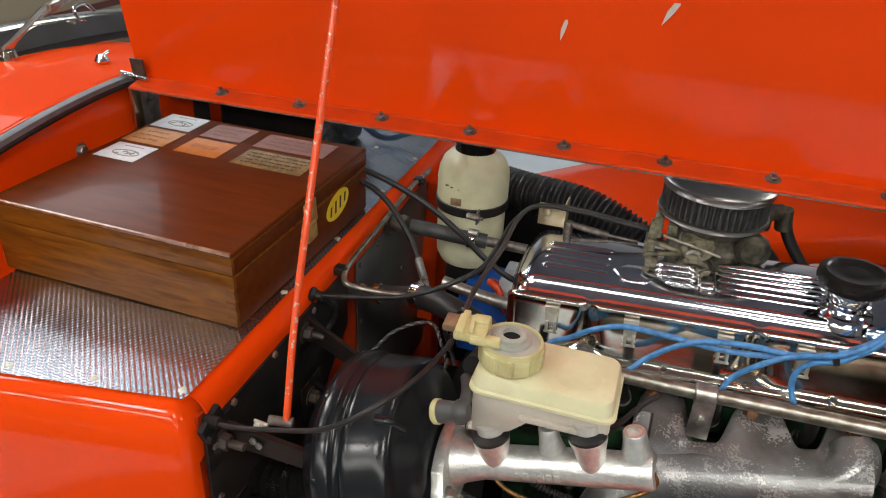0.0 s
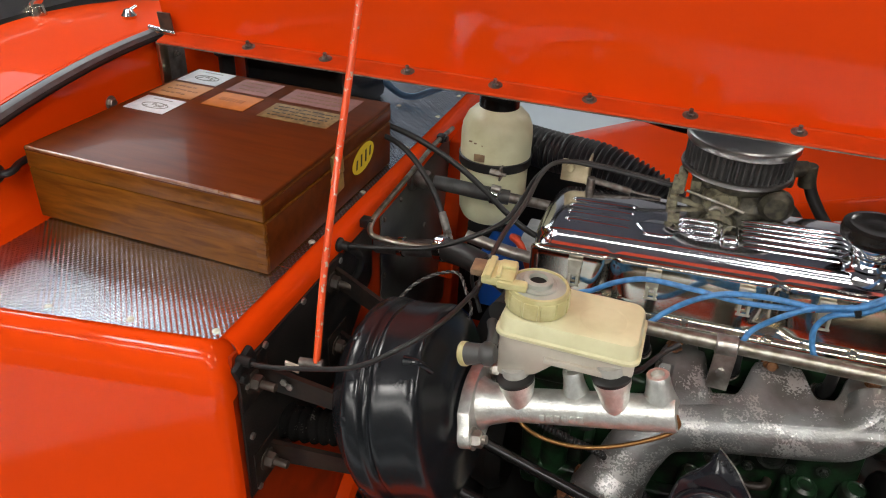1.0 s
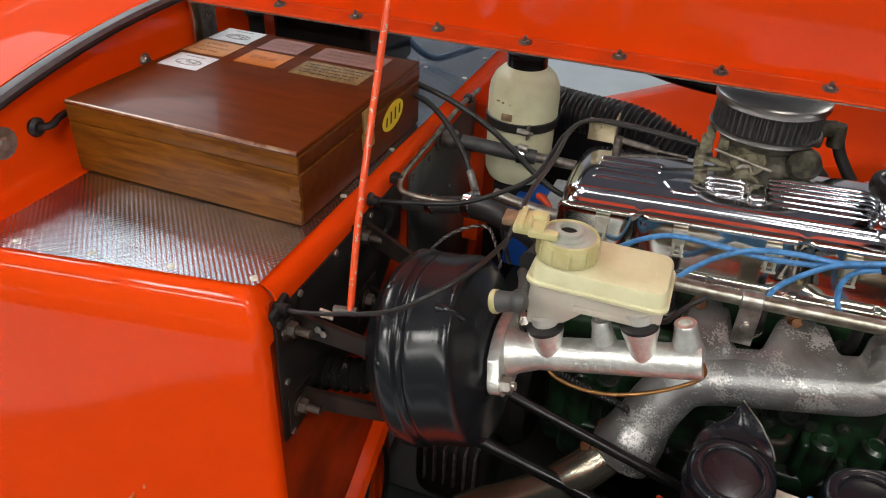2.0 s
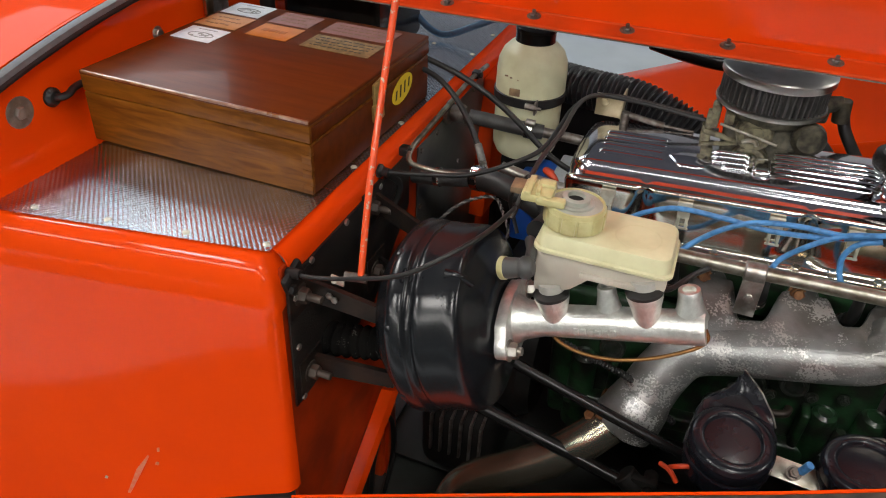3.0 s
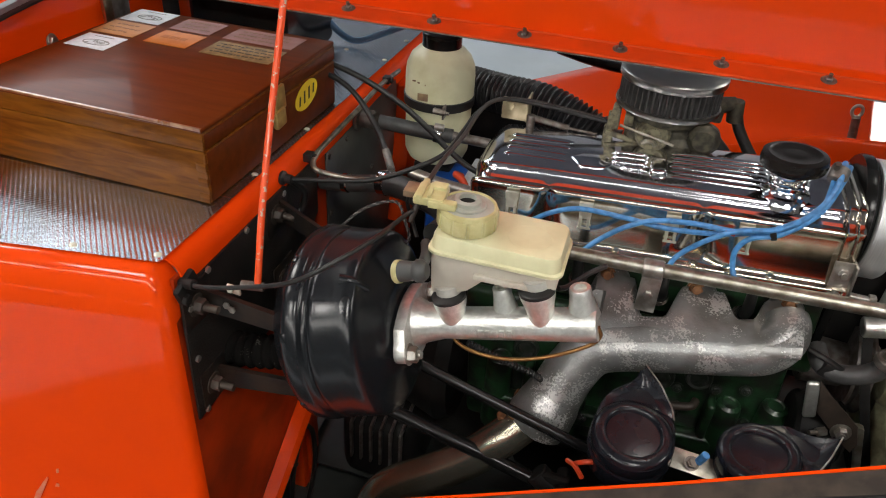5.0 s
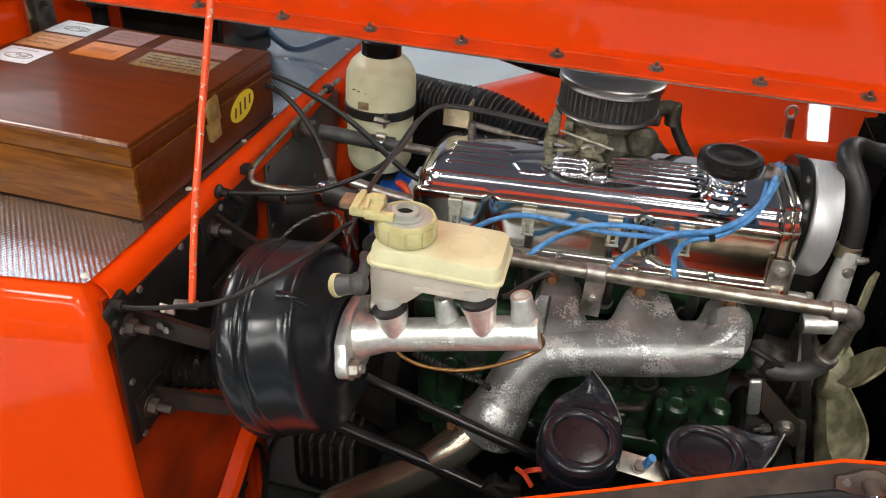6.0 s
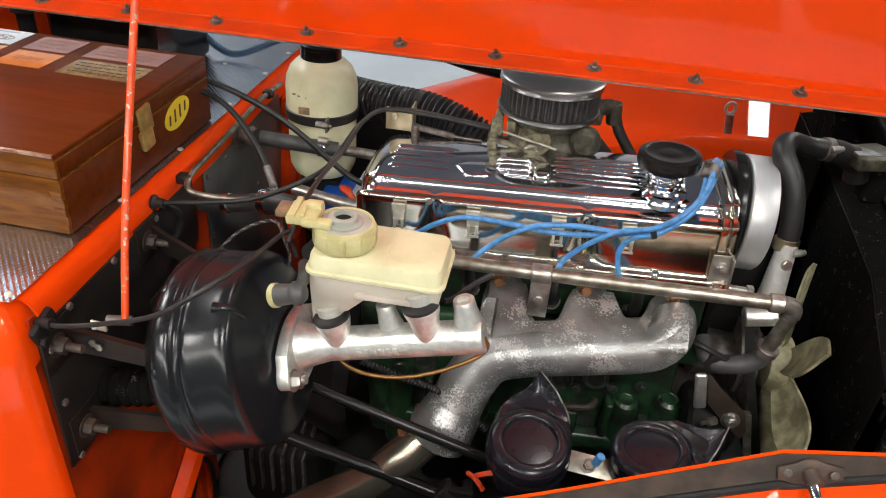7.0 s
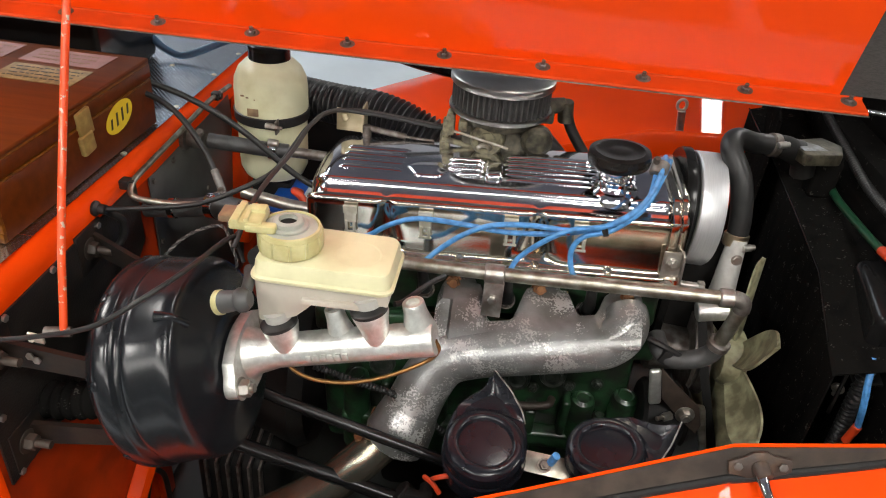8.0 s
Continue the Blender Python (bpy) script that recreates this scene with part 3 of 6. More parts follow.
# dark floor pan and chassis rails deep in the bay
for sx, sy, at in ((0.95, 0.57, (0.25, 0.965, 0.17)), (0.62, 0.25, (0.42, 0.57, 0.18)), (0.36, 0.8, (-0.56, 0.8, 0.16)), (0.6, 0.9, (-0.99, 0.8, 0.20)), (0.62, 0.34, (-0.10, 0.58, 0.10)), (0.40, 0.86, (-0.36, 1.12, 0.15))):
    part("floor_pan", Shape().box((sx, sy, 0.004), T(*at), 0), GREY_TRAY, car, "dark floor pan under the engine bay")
for a, b, r in (((0.02, 0.55, 0.28), (0.75, 0.60, 0.33), 0.019), ((-0.85, 1.16, 0.215), (0.75, 1.06, 0.33), 0.019), ((0.28, 0.50, 0.34), (0.30, 1.1, 0.34), 0.02)):
    part("chassis_rail", Shape().rod(a, b, r), BLACK, car, "black tubular chassis rail")

foil = thing("foil_shelf_panel", (-0.52, 0.8, SHELF), "bright embossed aluminium panel screwed on the shelf", "metal panel")
PITCH = 0.0055


def embossed(name, xr, yf, y1, step, parent):
    nx = int((xr[1] - xr[0]) / step)
    bm = bmesh.new()
    grid = []
    for i in range(nx + 1):
        x = xr[0] + (xr[1] - xr[0]) * i / nx
        y0 = yf(x)
        ny = int((y1 - min(yf(xr[0]), yf(xr[1]))) / step)
        col = []
        for j in range(ny + 1):
            y = y0 + (y1 - y0) * j / ny
            h = 0.00044 * (1 + math.cos(2 * math.pi * x / 0.0066) * math.cos(2 * math.pi * y / 0.0076))
            wave = 0.0003 * noise.noise(Vector((x * 14, y * 14, 0)))
            col.append(bm.verts.new((x, y, SHELF + 0.0006 + h + wave)))
        grid.append(col)
    for a, b in zip(grid, grid[1:]):
        for j in range(len(a) - 1):
            bm.faces.new((a[j], b[j], b[j + 1], a[j + 1]))
    sh = Shape()
    sh.bm.free()
    sh.bm = bm
    part(name, sh, FOIL, parent, angle=180)


embossed("front_sheet", (-0.690, -0.374), lambda x: 0.4245 + 0.172 * (x + 0.374), 0.56, PITCH / 5.5, foil)
embossed("rear_sheet", (-0.690, -0.374), lambda x: 0.5605, 1.25, PITCH / 4.6, foil)
for x, y in ((-0.383, 0.435), (-0.47, 0.419), (-0.558, 0.405), (-0.645, 0.392), (-0.379, 0.62), (-0.379, 0.76), (-0.382, 0.92), (-0.382, 1.06), (-0.46, 1.08), (-0.382, 1.17)):
    part("screw", Shape().lathe([(0.0042, 0.0), (0.0041, 0.0014), (0.0032, 0.0022), (0.0018, 0.0024), (0.0016, 0.0018), (0.0, 0.0018)], T(x, y, SHELF), 18), ZINC, foil)

# fasteners and grommets on the scuttle wall
s = Shape().bolt((WALL_X + 0.002, 0.719, 0.818), (1, 0, 0), 0.007, 0.007, washer=0.010)
solo("wall_bolt", s, STEEL, "steel bolt with washer on the orange wall", "bolt", "wall bolts")
s = Shape().bolt((WALL_X + 0.002, 0.476, 0.796), (1, 0, 0), 0.008, 0.006, washer=0.019)
solo("wall_bolt", s, STEEL, "steel bolt with a broad washer on the orange wall", "bolt", "wall bolts")
lead = thing("wall_cable", (WALL_X, 0.52, 0.795), "short black cable from a rubber grommet in the wall", "cable")
part("grommet", Shape().lathe([(0, 0), (0.0115, 0), (0.012, 0.005), (0.008, 0.009), (0, 0.010)], T(WALL_X + 0.002, 0.522, 0.798) @ ALONG_X, 20), RUBBER, lead)
part("cable", Shape().tube([(WALL_X, 0.522, 0.798), (-0.720, 0.524, 0.799), (-0.716, 0.534, 0.800), (-0.7215, 0.552, 0.802), (-0.7235, 0.585, 0.802)], 0.0045), RUBBER, lead)

# windscreen foot, wiper and washer jet behind the scuttle
screen = thing("windscreen", (-1.0, 0.8, 0.87), "windscreen foot with chrome frame and black rubber", "windscreen")
arc = [(-0.985, 0.40 + 0.9 * k / 12, 0.885 - 0.20 * (0.40 + 0.9 * k / 12 - MID) ** 2) for k in range(13)]
part("rubber", Shape().sheet([[(x + 0.016, y, z - 0.012), (x + 0.013, y, z - 0.006), (x + 0.010, y, z - 0.003)] for x, y, z in arc], 0.004), RUBBER, screen)
part("frame", Shape().sheet([[(x + 0.011, y, z - 0.002), (x + 0.004, y, z + 0.006), (x - 0.004, y, z + 0.018), (x - 0.010, y, z + 0.025), (x - 0.020, y, z + 0.028), (x - 0.034, y, z + 0.029)] for x, y, z in arc], 0.003), CHROME_SOFT, screen, "polished windscreen frame bar")
part("frame_clip", Shape().tube([(-0.985, 1.02, 0.905), (-0.99, 1.02, 0.922), (-0.99, 1.045, 0.926), (-0.985, 1.06, 0.912)], 0.003, 8), CHROME, screen)
wiper = thing("wiper_arm", (-0.965, 0.846, 0.874), "chrome windscreen wiper arm", "wiper")
part("spindle", Shape().lathe([(0, 0), (0.013, 0), (0.013, 0.010), (0.010, 0.022), (0.0, 0.024)], T(-0.962, 0.846, 0.872), 20), CHROME_SOFT, wiper)
part("arm", Shape().loft([[(x, y + w * math.cos(a_) * 0.5, z + w * math.sin(a_)) for a_ in [2 * math.pi * j / 10 for j in range(10)]] for x, y, z, w in ((-0.962, 0.838, 0.893, 0.009), (-0.970, 0.868, 0.903, 0.008), (-0.985, 0.915, 0.916, 0.006), (-0.995, 0.955, 0.929, 0.006), (-1.0, 0.985, 0.934, 0.005))]), CHROME_SOFT, wiper)
part("blade", Shape().rod((-0.998, 0.955, 0.921), (-1.02, 1.22, 0.972), 0.0045).box((0.012, 0.03, 0.012), T(-1.0, 0.99, 0.932, 10, 0, 0), 0.002), STEEL, wiper)
s = Shape().lathe([(0, 0), (0.010, 0), (0.011, 0.004), (0.008, 0.009), (0.006, 0.013), (0, 0.014)], T(-0.812, 0.871, 0.888), 18).rod((-0.812, 0.871, 0.898), (-0.812, 0.888, 0.901), 0.0028)
solo("washer_jet", s, CHROME, "chrome windscreen washer jet on the scuttle", "washer jet")

# ---- the bonnet, hinged along the middle, standing open ----
HY, HZ, BL = 0.824, 0.887, radians(7)


def on_bonnet(x, up, out=0.0):
    """A point of the bonnet's underside: up the panel, and out of it towards the near side."""
    return (x, HY - math.sin(BL) * up - math.cos(BL) * out, HZ + math.cos(BL) * up - math.sin(BL) * out)


bonnet = thing("bonnet", (-0.1, HY, HZ), "orange bonnet half standing open on its hinge, underside showing", "bonnet")
xr = lambda up: 0.464 + 0.07 * up
part("panel", Shape().sheet([[on_bonnet(-0.715 + (xr(u) + 0.715) * k / 14, u, -0.008 + 0.004 * math.sin(math.pi * min(1, u / 0.6))) for k in range(15)] for u in (0.0035, 0.02, 0.06, 0.12, 0.2, 0.3, 0.4, 0.5, 0.58)], 0.003), BONNET_PAINT, bonnet, "flat orange panel with a few chips")
flange = [[(-0.71 + 1.20 * k / 14, HY + dy, HZ + dz) for k in range(15)] for dy, dz in ((0.0085, 0.006), (0.0075, 0.003), (0.004, 0.001), (-0.005, -0.0005), (-0.020, -0.0035), (-0.0215, -0.0055))]
part("hinge_flange", Shape().sheet(flange, 0.002), HINGE_PAINT, bonnet, "folded orange hinge leaf carrying the bolts")
part("hinge_edge", Shape().rod((-0.712, HY - 0.0215, HZ - 0.0062), (0.492, HY - 0.0215, HZ - 0.0062), 0.0009, n=8), DARK_STEEL, bonnet, "bare worn lower edge")
for k in range(10):
    x = -0.5755 + 0.1165 * k
    b = part("hinge_bolt", Shape().bolt((x, HY - 0.002, HZ + 0.002), (0, -0.28, 0.96), 0.0048, 0.0042, 0.0045), DARK_STEEL, bonnet)
    part("washer", Shape().lathe([(0, 0), (0.0092, 0), (0.0090, 0.0014), (0, 0.0016)], Matrix.Translation((x, HY - 0.002, HZ + 0.0012)) @ T(0, 0, 0, 14, 0, 0), 22), DARK_STEEL, b)
for x, up, ln, lean, w in ((-0.125, 0.141, 0.028, 8, 0.0030), (-0.016, 0.172, 0.036, 26, 0.0040)):
    m = Matrix.Translation(on_bonnet(x, up, -0.0037)) @ T(0, 0, 0, 90 - 7, 0, 0) @ T(0, 0, 0, 0, 0, -lean)
    part("chip", Shape().prism([(0, -ln / 2), (w * 0.8, -ln * 0.1), (w, ln * 0.2), (w * 0.3, ln / 2), (-w * 0.5, ln * 0.2), (-w * 0.8, -ln * 0.1)], 0.0006, m), CHIP, bonnet, "bare scratch in the paint")
part("front_cloth", Shape().sheet([[on_bonnet(xr(u) - 0.006 + 0.308 * k / 4, u, -0.012) for k in range(5)] for u in (0.004, 0.1, 0.2, 0.4, 0.58)], 0.003), CLOTH, bonnet, "black woven lining at the front end")
part("hinge_pin", Shape().rod((0.49, HY - 0.016, HZ - 0.002), (0.54, HY - 0.016, HZ - 0.004), 0.0028), CHROME, bonnet, "bright hinge pin")
part("hinge_pin", Shape().rod(on_bonnet(-0.735, 0.010, 0.003), on_bonnet(-0.69, 0.006, 0.004), 0.0032), CHROME, bonnet, "bright hinge pin")
part("corner_plate", Shape().loft([[on_bonnet(x, 0.003, 0.0015), on_bonnet(x, 0.003, 0.0045), on_bonnet(x, 0.034, 0.0045), on_bonnet(x, 0.034, 0.0015)] for x in (-0.714, -0.694)]), RUSTY_BROWN, bonnet, "dark rusty corner plate")
strut = thing("hinge_bracket", (-0.72, 0.82, SHELF), "upright steel bracket carrying the bonnet hinge", "bracket")
part("strip", Shape().box((0.006, 0.018, 0.165), T(WALL_X + 0.010, 0.828, 0.812), 0.001), CHROME_GOLD, strut)
part("plate", Shape().box((0.004, 0.045, 0.13), T(WALL_X + 0.005, 0.858, 0.805), 0.001), STEEL, strut)
for z in (0.765, 0.805, 0.85):
    part("bolt", Shape().bolt((WALL_X + 0.008, 0.858, z), (1, 0, 0), 0.005, 0.004, 0.003), DARK_STEEL, strut)

rod = thing("prop_rod", (-0.293, 0.467, 0.705), "thin orange prop rod with chipped paint holding the bonnet", "prop rod")
part("rod", Shape().tube([(-0.2925, 0.465, 0.704), (-0.303, 0.52, 0.816), (-0.3155, 0.645, 1.066), (-0.327, 0.765, 1.31)], 0.0037, 12), ROD_PAINT, rod)
part("foot", Shape().rod((-0.310, 0.462, 0.702), (-0.286, 0.467, 0.702), 0.0050), DARK_STEEL, rod)
part("foot_plate", Shape().box((0.015, 0.003, 0.012), T(-0.315, 0.4560, 0.6985, 12, 6, 0), 0.0008).bolt((-0.318, 0.4545, 0.699), (0, -1, 0.2), 0.0038, 0.0025), ZINC, rod, "bright zinc foot plate")

# ---- the wooden box on the shelf ----
BX0, BX1, BY0, BY1, BZ = -0.698, -0.3845, 0.5405, 0.861, 0.8285
box = thing("wooden_box", ((BX0 + BX1) / 2, (BY0 + BY1) / 2, SHELF), "varnished mahogany box with closed lid and paper labels", "box")
cx, cy = (BX0 + BX1) / 2, (BY0 + BY1) / 2
SEAM = 0.8025
part("lower_case", Shape().box((BX1 - BX0, BY1 - BY0, SEAM - SHELF - 0.002), T(cx, cy, (SEAM + SHELF + 0.0005) / 2), 0.002), WOOD, box, "lighter worn mahogany case")
part("lid_side", Shape().box((BX1 - BX0, BY1 - BY0, BZ - SEAM - 0.003), T(cx, cy, (BZ + SEAM - 0.003) / 2), 0.0015), WOOD, box)
part("lid_top", Shape().box((BX1 - BX0 + 0.001, BY1 - BY0 + 0.001, 0.006), T(cx, cy, BZ - 0.003), 0.0022, 3), WOOD_TOP, box, "dark polished mahogany lid top")
# thin faces in lid wood: darker end wood plus its dark reflection, as colour
part("shaded_end_panel", Shape().box((0.0012, BY1 - BY0 - 0.006, SEAM - SHELF - 0.006), T(BX1 + 0.0003, cy + 0.001, (SEAM + SHELF) / 2), 0.0004), WOOD_TOP, box, "end face of the case, darker wood with shade painted in")
part("shaded_end_panel", Shape().box((0.0012, BY1 - BY0 - 0.004, BZ - SEAM - 0.009), T(BX1 + 0.0003, cy + 0.001, (BZ + SEAM - 0.006) / 2), 0.0004), WOOD_TOP, box, "end face of the lid, darker wood with shade painted in")
part("worn_edge", Shape().rod((BX0 + 0.002, BY0 + 0.0016, BZ - 0.0020), (BX1 - 0.001, BY0 + 0.0016, BZ - 0.0020), 0.0024), WORN_EDGE, box, "shiny worn front edge of the lid")
for z, h in ((SHELF + 0.008, 0.011), (SHELF + 0.027, 0.011), (SHELF + 0.046, 0.011)):
    part("dovetail", Shape().box((0.012, 0.003, h), T(BX1 - 0.006, BY0 + 0.0008, z), 0.0006), WOOD, box)
    part("dovetail", Shape().box((0.003, 0.012, h), T(BX1 - 0.0008, BY0 + 0.006, z + 0.01), 0.0006), WOOD, box)
clasp = part("clasp", Shape().box((0.006, 0.026, 0.032), T(BX1 + 0.002, 0.699, 0.804, 6, 0, 0), 0.002), BRASS, box, "dull brass clasp")
part("tongue", Shape().box((0.008, 0.024, 0.024), T(BX1 + 0.004, 0.695, 0.781, 6, 0, 0), 0.003), BRASS, clasp)
sticker = part("sticker", Shape().lathe([(0, 0), (0.0315, 0), (0.0315, 0.0006), (0, 0.0006)], T(BX1 + 0.0012, 0.772, 0.783) @ T(0, 0, 0, 90, 0, 90) @ T(0, 0, 0, 0, 0, 10), 36, 0.56), YELLOW, box, "oval yellow sticker with dark shapes")
for k in range(4):
    part("dark_shape", Shape().prism([(-0.004, -0.008 + 0.002 * (k in (0, 3))), (-0.0002, -0.008 + 0.002 * (k in (0, 3))), (0.004, 0.008 - 0.002 * (k in (0, 3))), (0.0002, 0.008 - 0.002 * (k in (0, 3)))], 0.0004, T(BX1 + 0.0019, 0.772, 0.783) @ T(0, 0, 0, 90, 0, 90) @ T(0, 0, 0, 0, 0, 10) @ T(-0.0195 + 0.013 * k, 0, 0)), INK, sticker)


def label(x0, x1, y0, y1, m, rows, words, seed):
    x0, x1, y0, y1 = x0 + 0.011, x1 + 0.009, y0 - 0.007, y1 - 0.007
    lb = part("paper_label", Shape().box((x1 - x0, y1 - y0, 0.0007), T((x0 + x1) / 2, (y0 + y1) / 2, BZ + 0.0006), 0), m, box, words)
    rnd = random.Random(seed)
    sh = Shape()
    if m is PAPER:
        mx, my = (x0 + x1) / 2 + 0.003, (y0 + y1) / 2 - 0.004
        ring = [(mx + 0.019 * math.cos(a), my + 0.009 * math.sin(a), BZ + 0.0008) for a in [math.pi * k / 9 for k in range(19)]]
        sh.tube(ring, 0.0009, 6, 1)
        for k in range(14):
            sh.box((0.002 + 0.005 * rnd.random(), 0.0012 + 0.002 * rnd.random(), 0.0003), T(mx + 0.030 * (rnd.random() - 0.5), my + 0.013 * (rnd.random() - 0.5), BZ + 0.0012, 0, 0, 60 * rnd.random()), 0)
        sh.box((0.030, 0.0016, 0.0003), T(mx - 0.003, y1 - 0.008, BZ + 0.0012), 0)
        rows = 0
    for r in range(rows):
        y = y1 - (y1 - y0) * (r + 0.9) / (rows + 0.9)
        x = x0 + 0.006 + rnd.random() * 0.008
        end = x1 - 0.006 - rnd.random() * 0.014
        while x < end:
            w = min(0.003 + rnd.random() * 0.008, end - x)
            sh.box((w, (y1 - y0) * 0.2 / rows, 0.0003), T(x + w / 2, y + (rnd.random() - 0.5) * 0.002, BZ + 0.0012), 0)
            x += w + 0.002
    part("print", sh, {LABEL_ORANGE: ORANGE_INK, PAPER: GREY_INK, LABEL_OLD: INK}.get(m, FADED_INK), lb)
    return lb


label(-0.703, -0.637, 0.812, 0.863, PAPER, 4, "white printed paper label", 1)
label(-0.702, -0.634, 0.752, 0.804, LABEL_TAN, 3, "tan printed paper label", 2)
label(-0.696, -0.633, 0.694, 0.743, PAPER, 3, "white paper label with a faded picture", 3)
label(-0.618, -0.552, 0.807, 0.857, LABEL_PINK, 3, "pinkish printed paper label", 4)
label(-0.616, -0.550, 0.748, 0.799, LABEL_ORANGE, 1, "orange faded paper label", 5)
label(-0.533, -0.427, 0.806, 0.854, LABEL_PINK, 3, "pinkish wide paper label", 6)
label(-0.529, -0.426, 0.745, 0.795, LABEL_OLD, 4, "aged brown paper label", 7)

box.matrix_basis = box.matrix_basis @ T(0, 0, 0.0012, 0, 0.2, -1.0)

# ---- plates and brackets on the firewall ----
s = Shape().prism([(0.4215, 0.706), (0.735, 0.712), (0.735, 0.63), (0.62, 0.536), (0.4185, 0.529)], 0.003, M_YZ @ T(0, 0, 0.0036), 0.0008)
plate = thing("pedal_plate", (FW, 0.55, 0.52), "black embossed cover plate screwed to the firewall", "cover plate")
part("plate", s, BLACK_PLATE, plate)
for y, z in ((0.432, 0.680), (0.431, 0.612), (0.433, 0.534), (0.47, 0.704), (0.55, 0.706), (0.64, 0.707), (0.54, 0.530)):
    part("screw", Shape().bolt((FW + 0.0065, y, z), (1, 0, 0), 0.0042, 0.003), STEEL, plate)
# the part below z 0.545 is added, a dark sheet over the dim firewall
s = Shape().prism([(0.772, 0.700), (1.05, 0.712), (1.08, 0.55), (1.06, 0.38), (0.93, 0.37), (0.772, 0.40)], 0.003, M_YZ @ T(0, 0, 0.001), 0.0008)
plate = thing("access_plate", (FW, 0.9, 0.6), "dull grey steel access plate, drawn lower to darken the firewall", "cover plate")
part("plate", s, DULL_SHEET, plate)
for y, z in ((0.78, 0.692), (0.84, 0.694), (0.92, 0.70), (1.0, 0.702), (0.78, 0.60), (0.94, 0.60)):
    part("screw", Shape().bolt((FW + 0.004, y, z), (1, 0, 0), 0.004, 0.003), DARK_STEEL, plate)

# ---- brake servo, master cylinder and reservoir: one tilted axis ----
AX = T(-0.143, 0.512, 0.664, 0, -15.5, 0)
TURN_X = AX @ ALONG_X
servo = thing("brake_servo", (-0.245, 0.512, 0.53), "large round black brake servo on brackets", "brake servo")
R = 0.1062
part("rear_shell", Shape(TURN_X).lathe([(0, -0.126), (0.050, -0.125), (0.078, -0.117), (0.093, -0.104), (0.1005, -0.0955), (0.1042, -0.0925), (R, -0.0895), (R + 0.0006, -0.085), (R, -0.0770), (0.1048, -0.0742), (0.1030, -0.0732)], None, 96), SERVO_BLACK, servo)
part("front_shell", Shape(TURN_X).lathe([(0.1030, -0.0732), (0.1000, -0.0715), (0.0985, -0.0690), (0.0985, -0.0662), (0.1003, -0.0638), (0.1026, -0.0622), (0.1033, -0.0598), (0.1026, -0.0560), (0.1012, -0.0515), (0.1005, -0.030), (0.0998, -0.0235), (0.0978, -0.0195), (0.0945, -0.0172), (0.085, -0.0145), (0.058, -0.010), (0.050, -0.006), (0.045, -0.003), (0, -0.002)], None, 96), SERVO_BLACK, servo)
for k in range(8):
    a = 2 * math.pi * (k + 0.4) / 8
    part("crimp_tab", Shape(TURN_X).box((0.0022, 0.009, 0.006), T(R * math.cos(a), R * math.sin(a), -0.0875, 0, 0, math.degrees(a)), 0.0009), SERVO_BLACK, servo)
part("shoulder_rib", Shape(AX).tube([(-0.034, -0.050, 0.0875), (-0.021, -0.047, 0.0825), (-0.0125, -0.040, 0.069)], (0.0052, 0.0034), 12), SERVO_BLACK, servo)
VALVE = Matrix.Translation((0, -0.028, 0.058)) @ Matrix.Scale(0.74, 4) @ Matrix.Translation((0, 0.028, -0.058))
valve = part("vacuum_valve", Shape(Matrix.Translation((0.020, 0, 0.030)) @ AX @ VALVE).rod((-0.012, -0.028, 0.058), (0.016, -0.030, 0.060), 0.0150, 0.0125).lathe([(0, 0), (0.011, 0.001), (0.0155, 0.007), (0.0155, 0.014), (0.010, 0.021), (0, 0.022)], T(0.010, -0.030, 0.060) @ ALONG_X, 22).tube([(0.020, -0.026, 0.062), (0.023, -0.014, 0.066), (0.020, 0.004, 0.068), (0.010, 0.03, 0.066)], 0.0075), DARK_PLASTIC, servo, "grey plastic vacuum valve")
part("collar", Shape(Matrix.Translation((0.020, 0, 0.030)) @ AX @ VALVE).rod((-0.016, -0.0275, 0.0575), (-0.006, -0.028, 0.058), 0.0158), YELLOW_CAP, valve, "cream collar")
for y0, z0, y1, z1 in ((0.440, 0.678, 0.466, 0.660), (0.448, 0.560, 0.480, 0.556), (0.615, 0.690, 0.585, 0.690), (0.62, 0.59, 0.60, 0.58)):
    arm = part("bracket", Shape().loft([[(FW + 0.006, y0 + 0.012, z0 + 0.014), (FW + 0.006, y0 + 0.018, z0 + 0.014), (FW + 0.006, y0 + 0.018, z0 - 0.014), (FW + 0.006, y0 + 0.012, z0 - 0.014)], [(-0.262, y1, z1 + 0.006), (-0.262, y1 + 0.006, z1 + 0.006), (-0.262, y1 + 0.006, z1 - 0.016), (-0.262, y1, z1 - 0.016)]]).box((0.004, 0.05, 0.05), T(FW + 0.006, y0 + 0.006, z0), 0.001), RUSTY_BLACK, servo, "rust-stained steel bracket")
    part("nut", Shape().bolt((FW + 0.008, y0 + 0.002, z0), (1, 0, 0), 0.009, 0.010, 0.016, 0.013), BROWN_STRIP, arm)
for x, z in ((-0.325, 0.676), (-0.319, 0.672)):
    part("rivet", Shape().bolt((x, 0.4545, z), (0, -1, 0.1), 0.0042, 0.002), STEEL, servo)

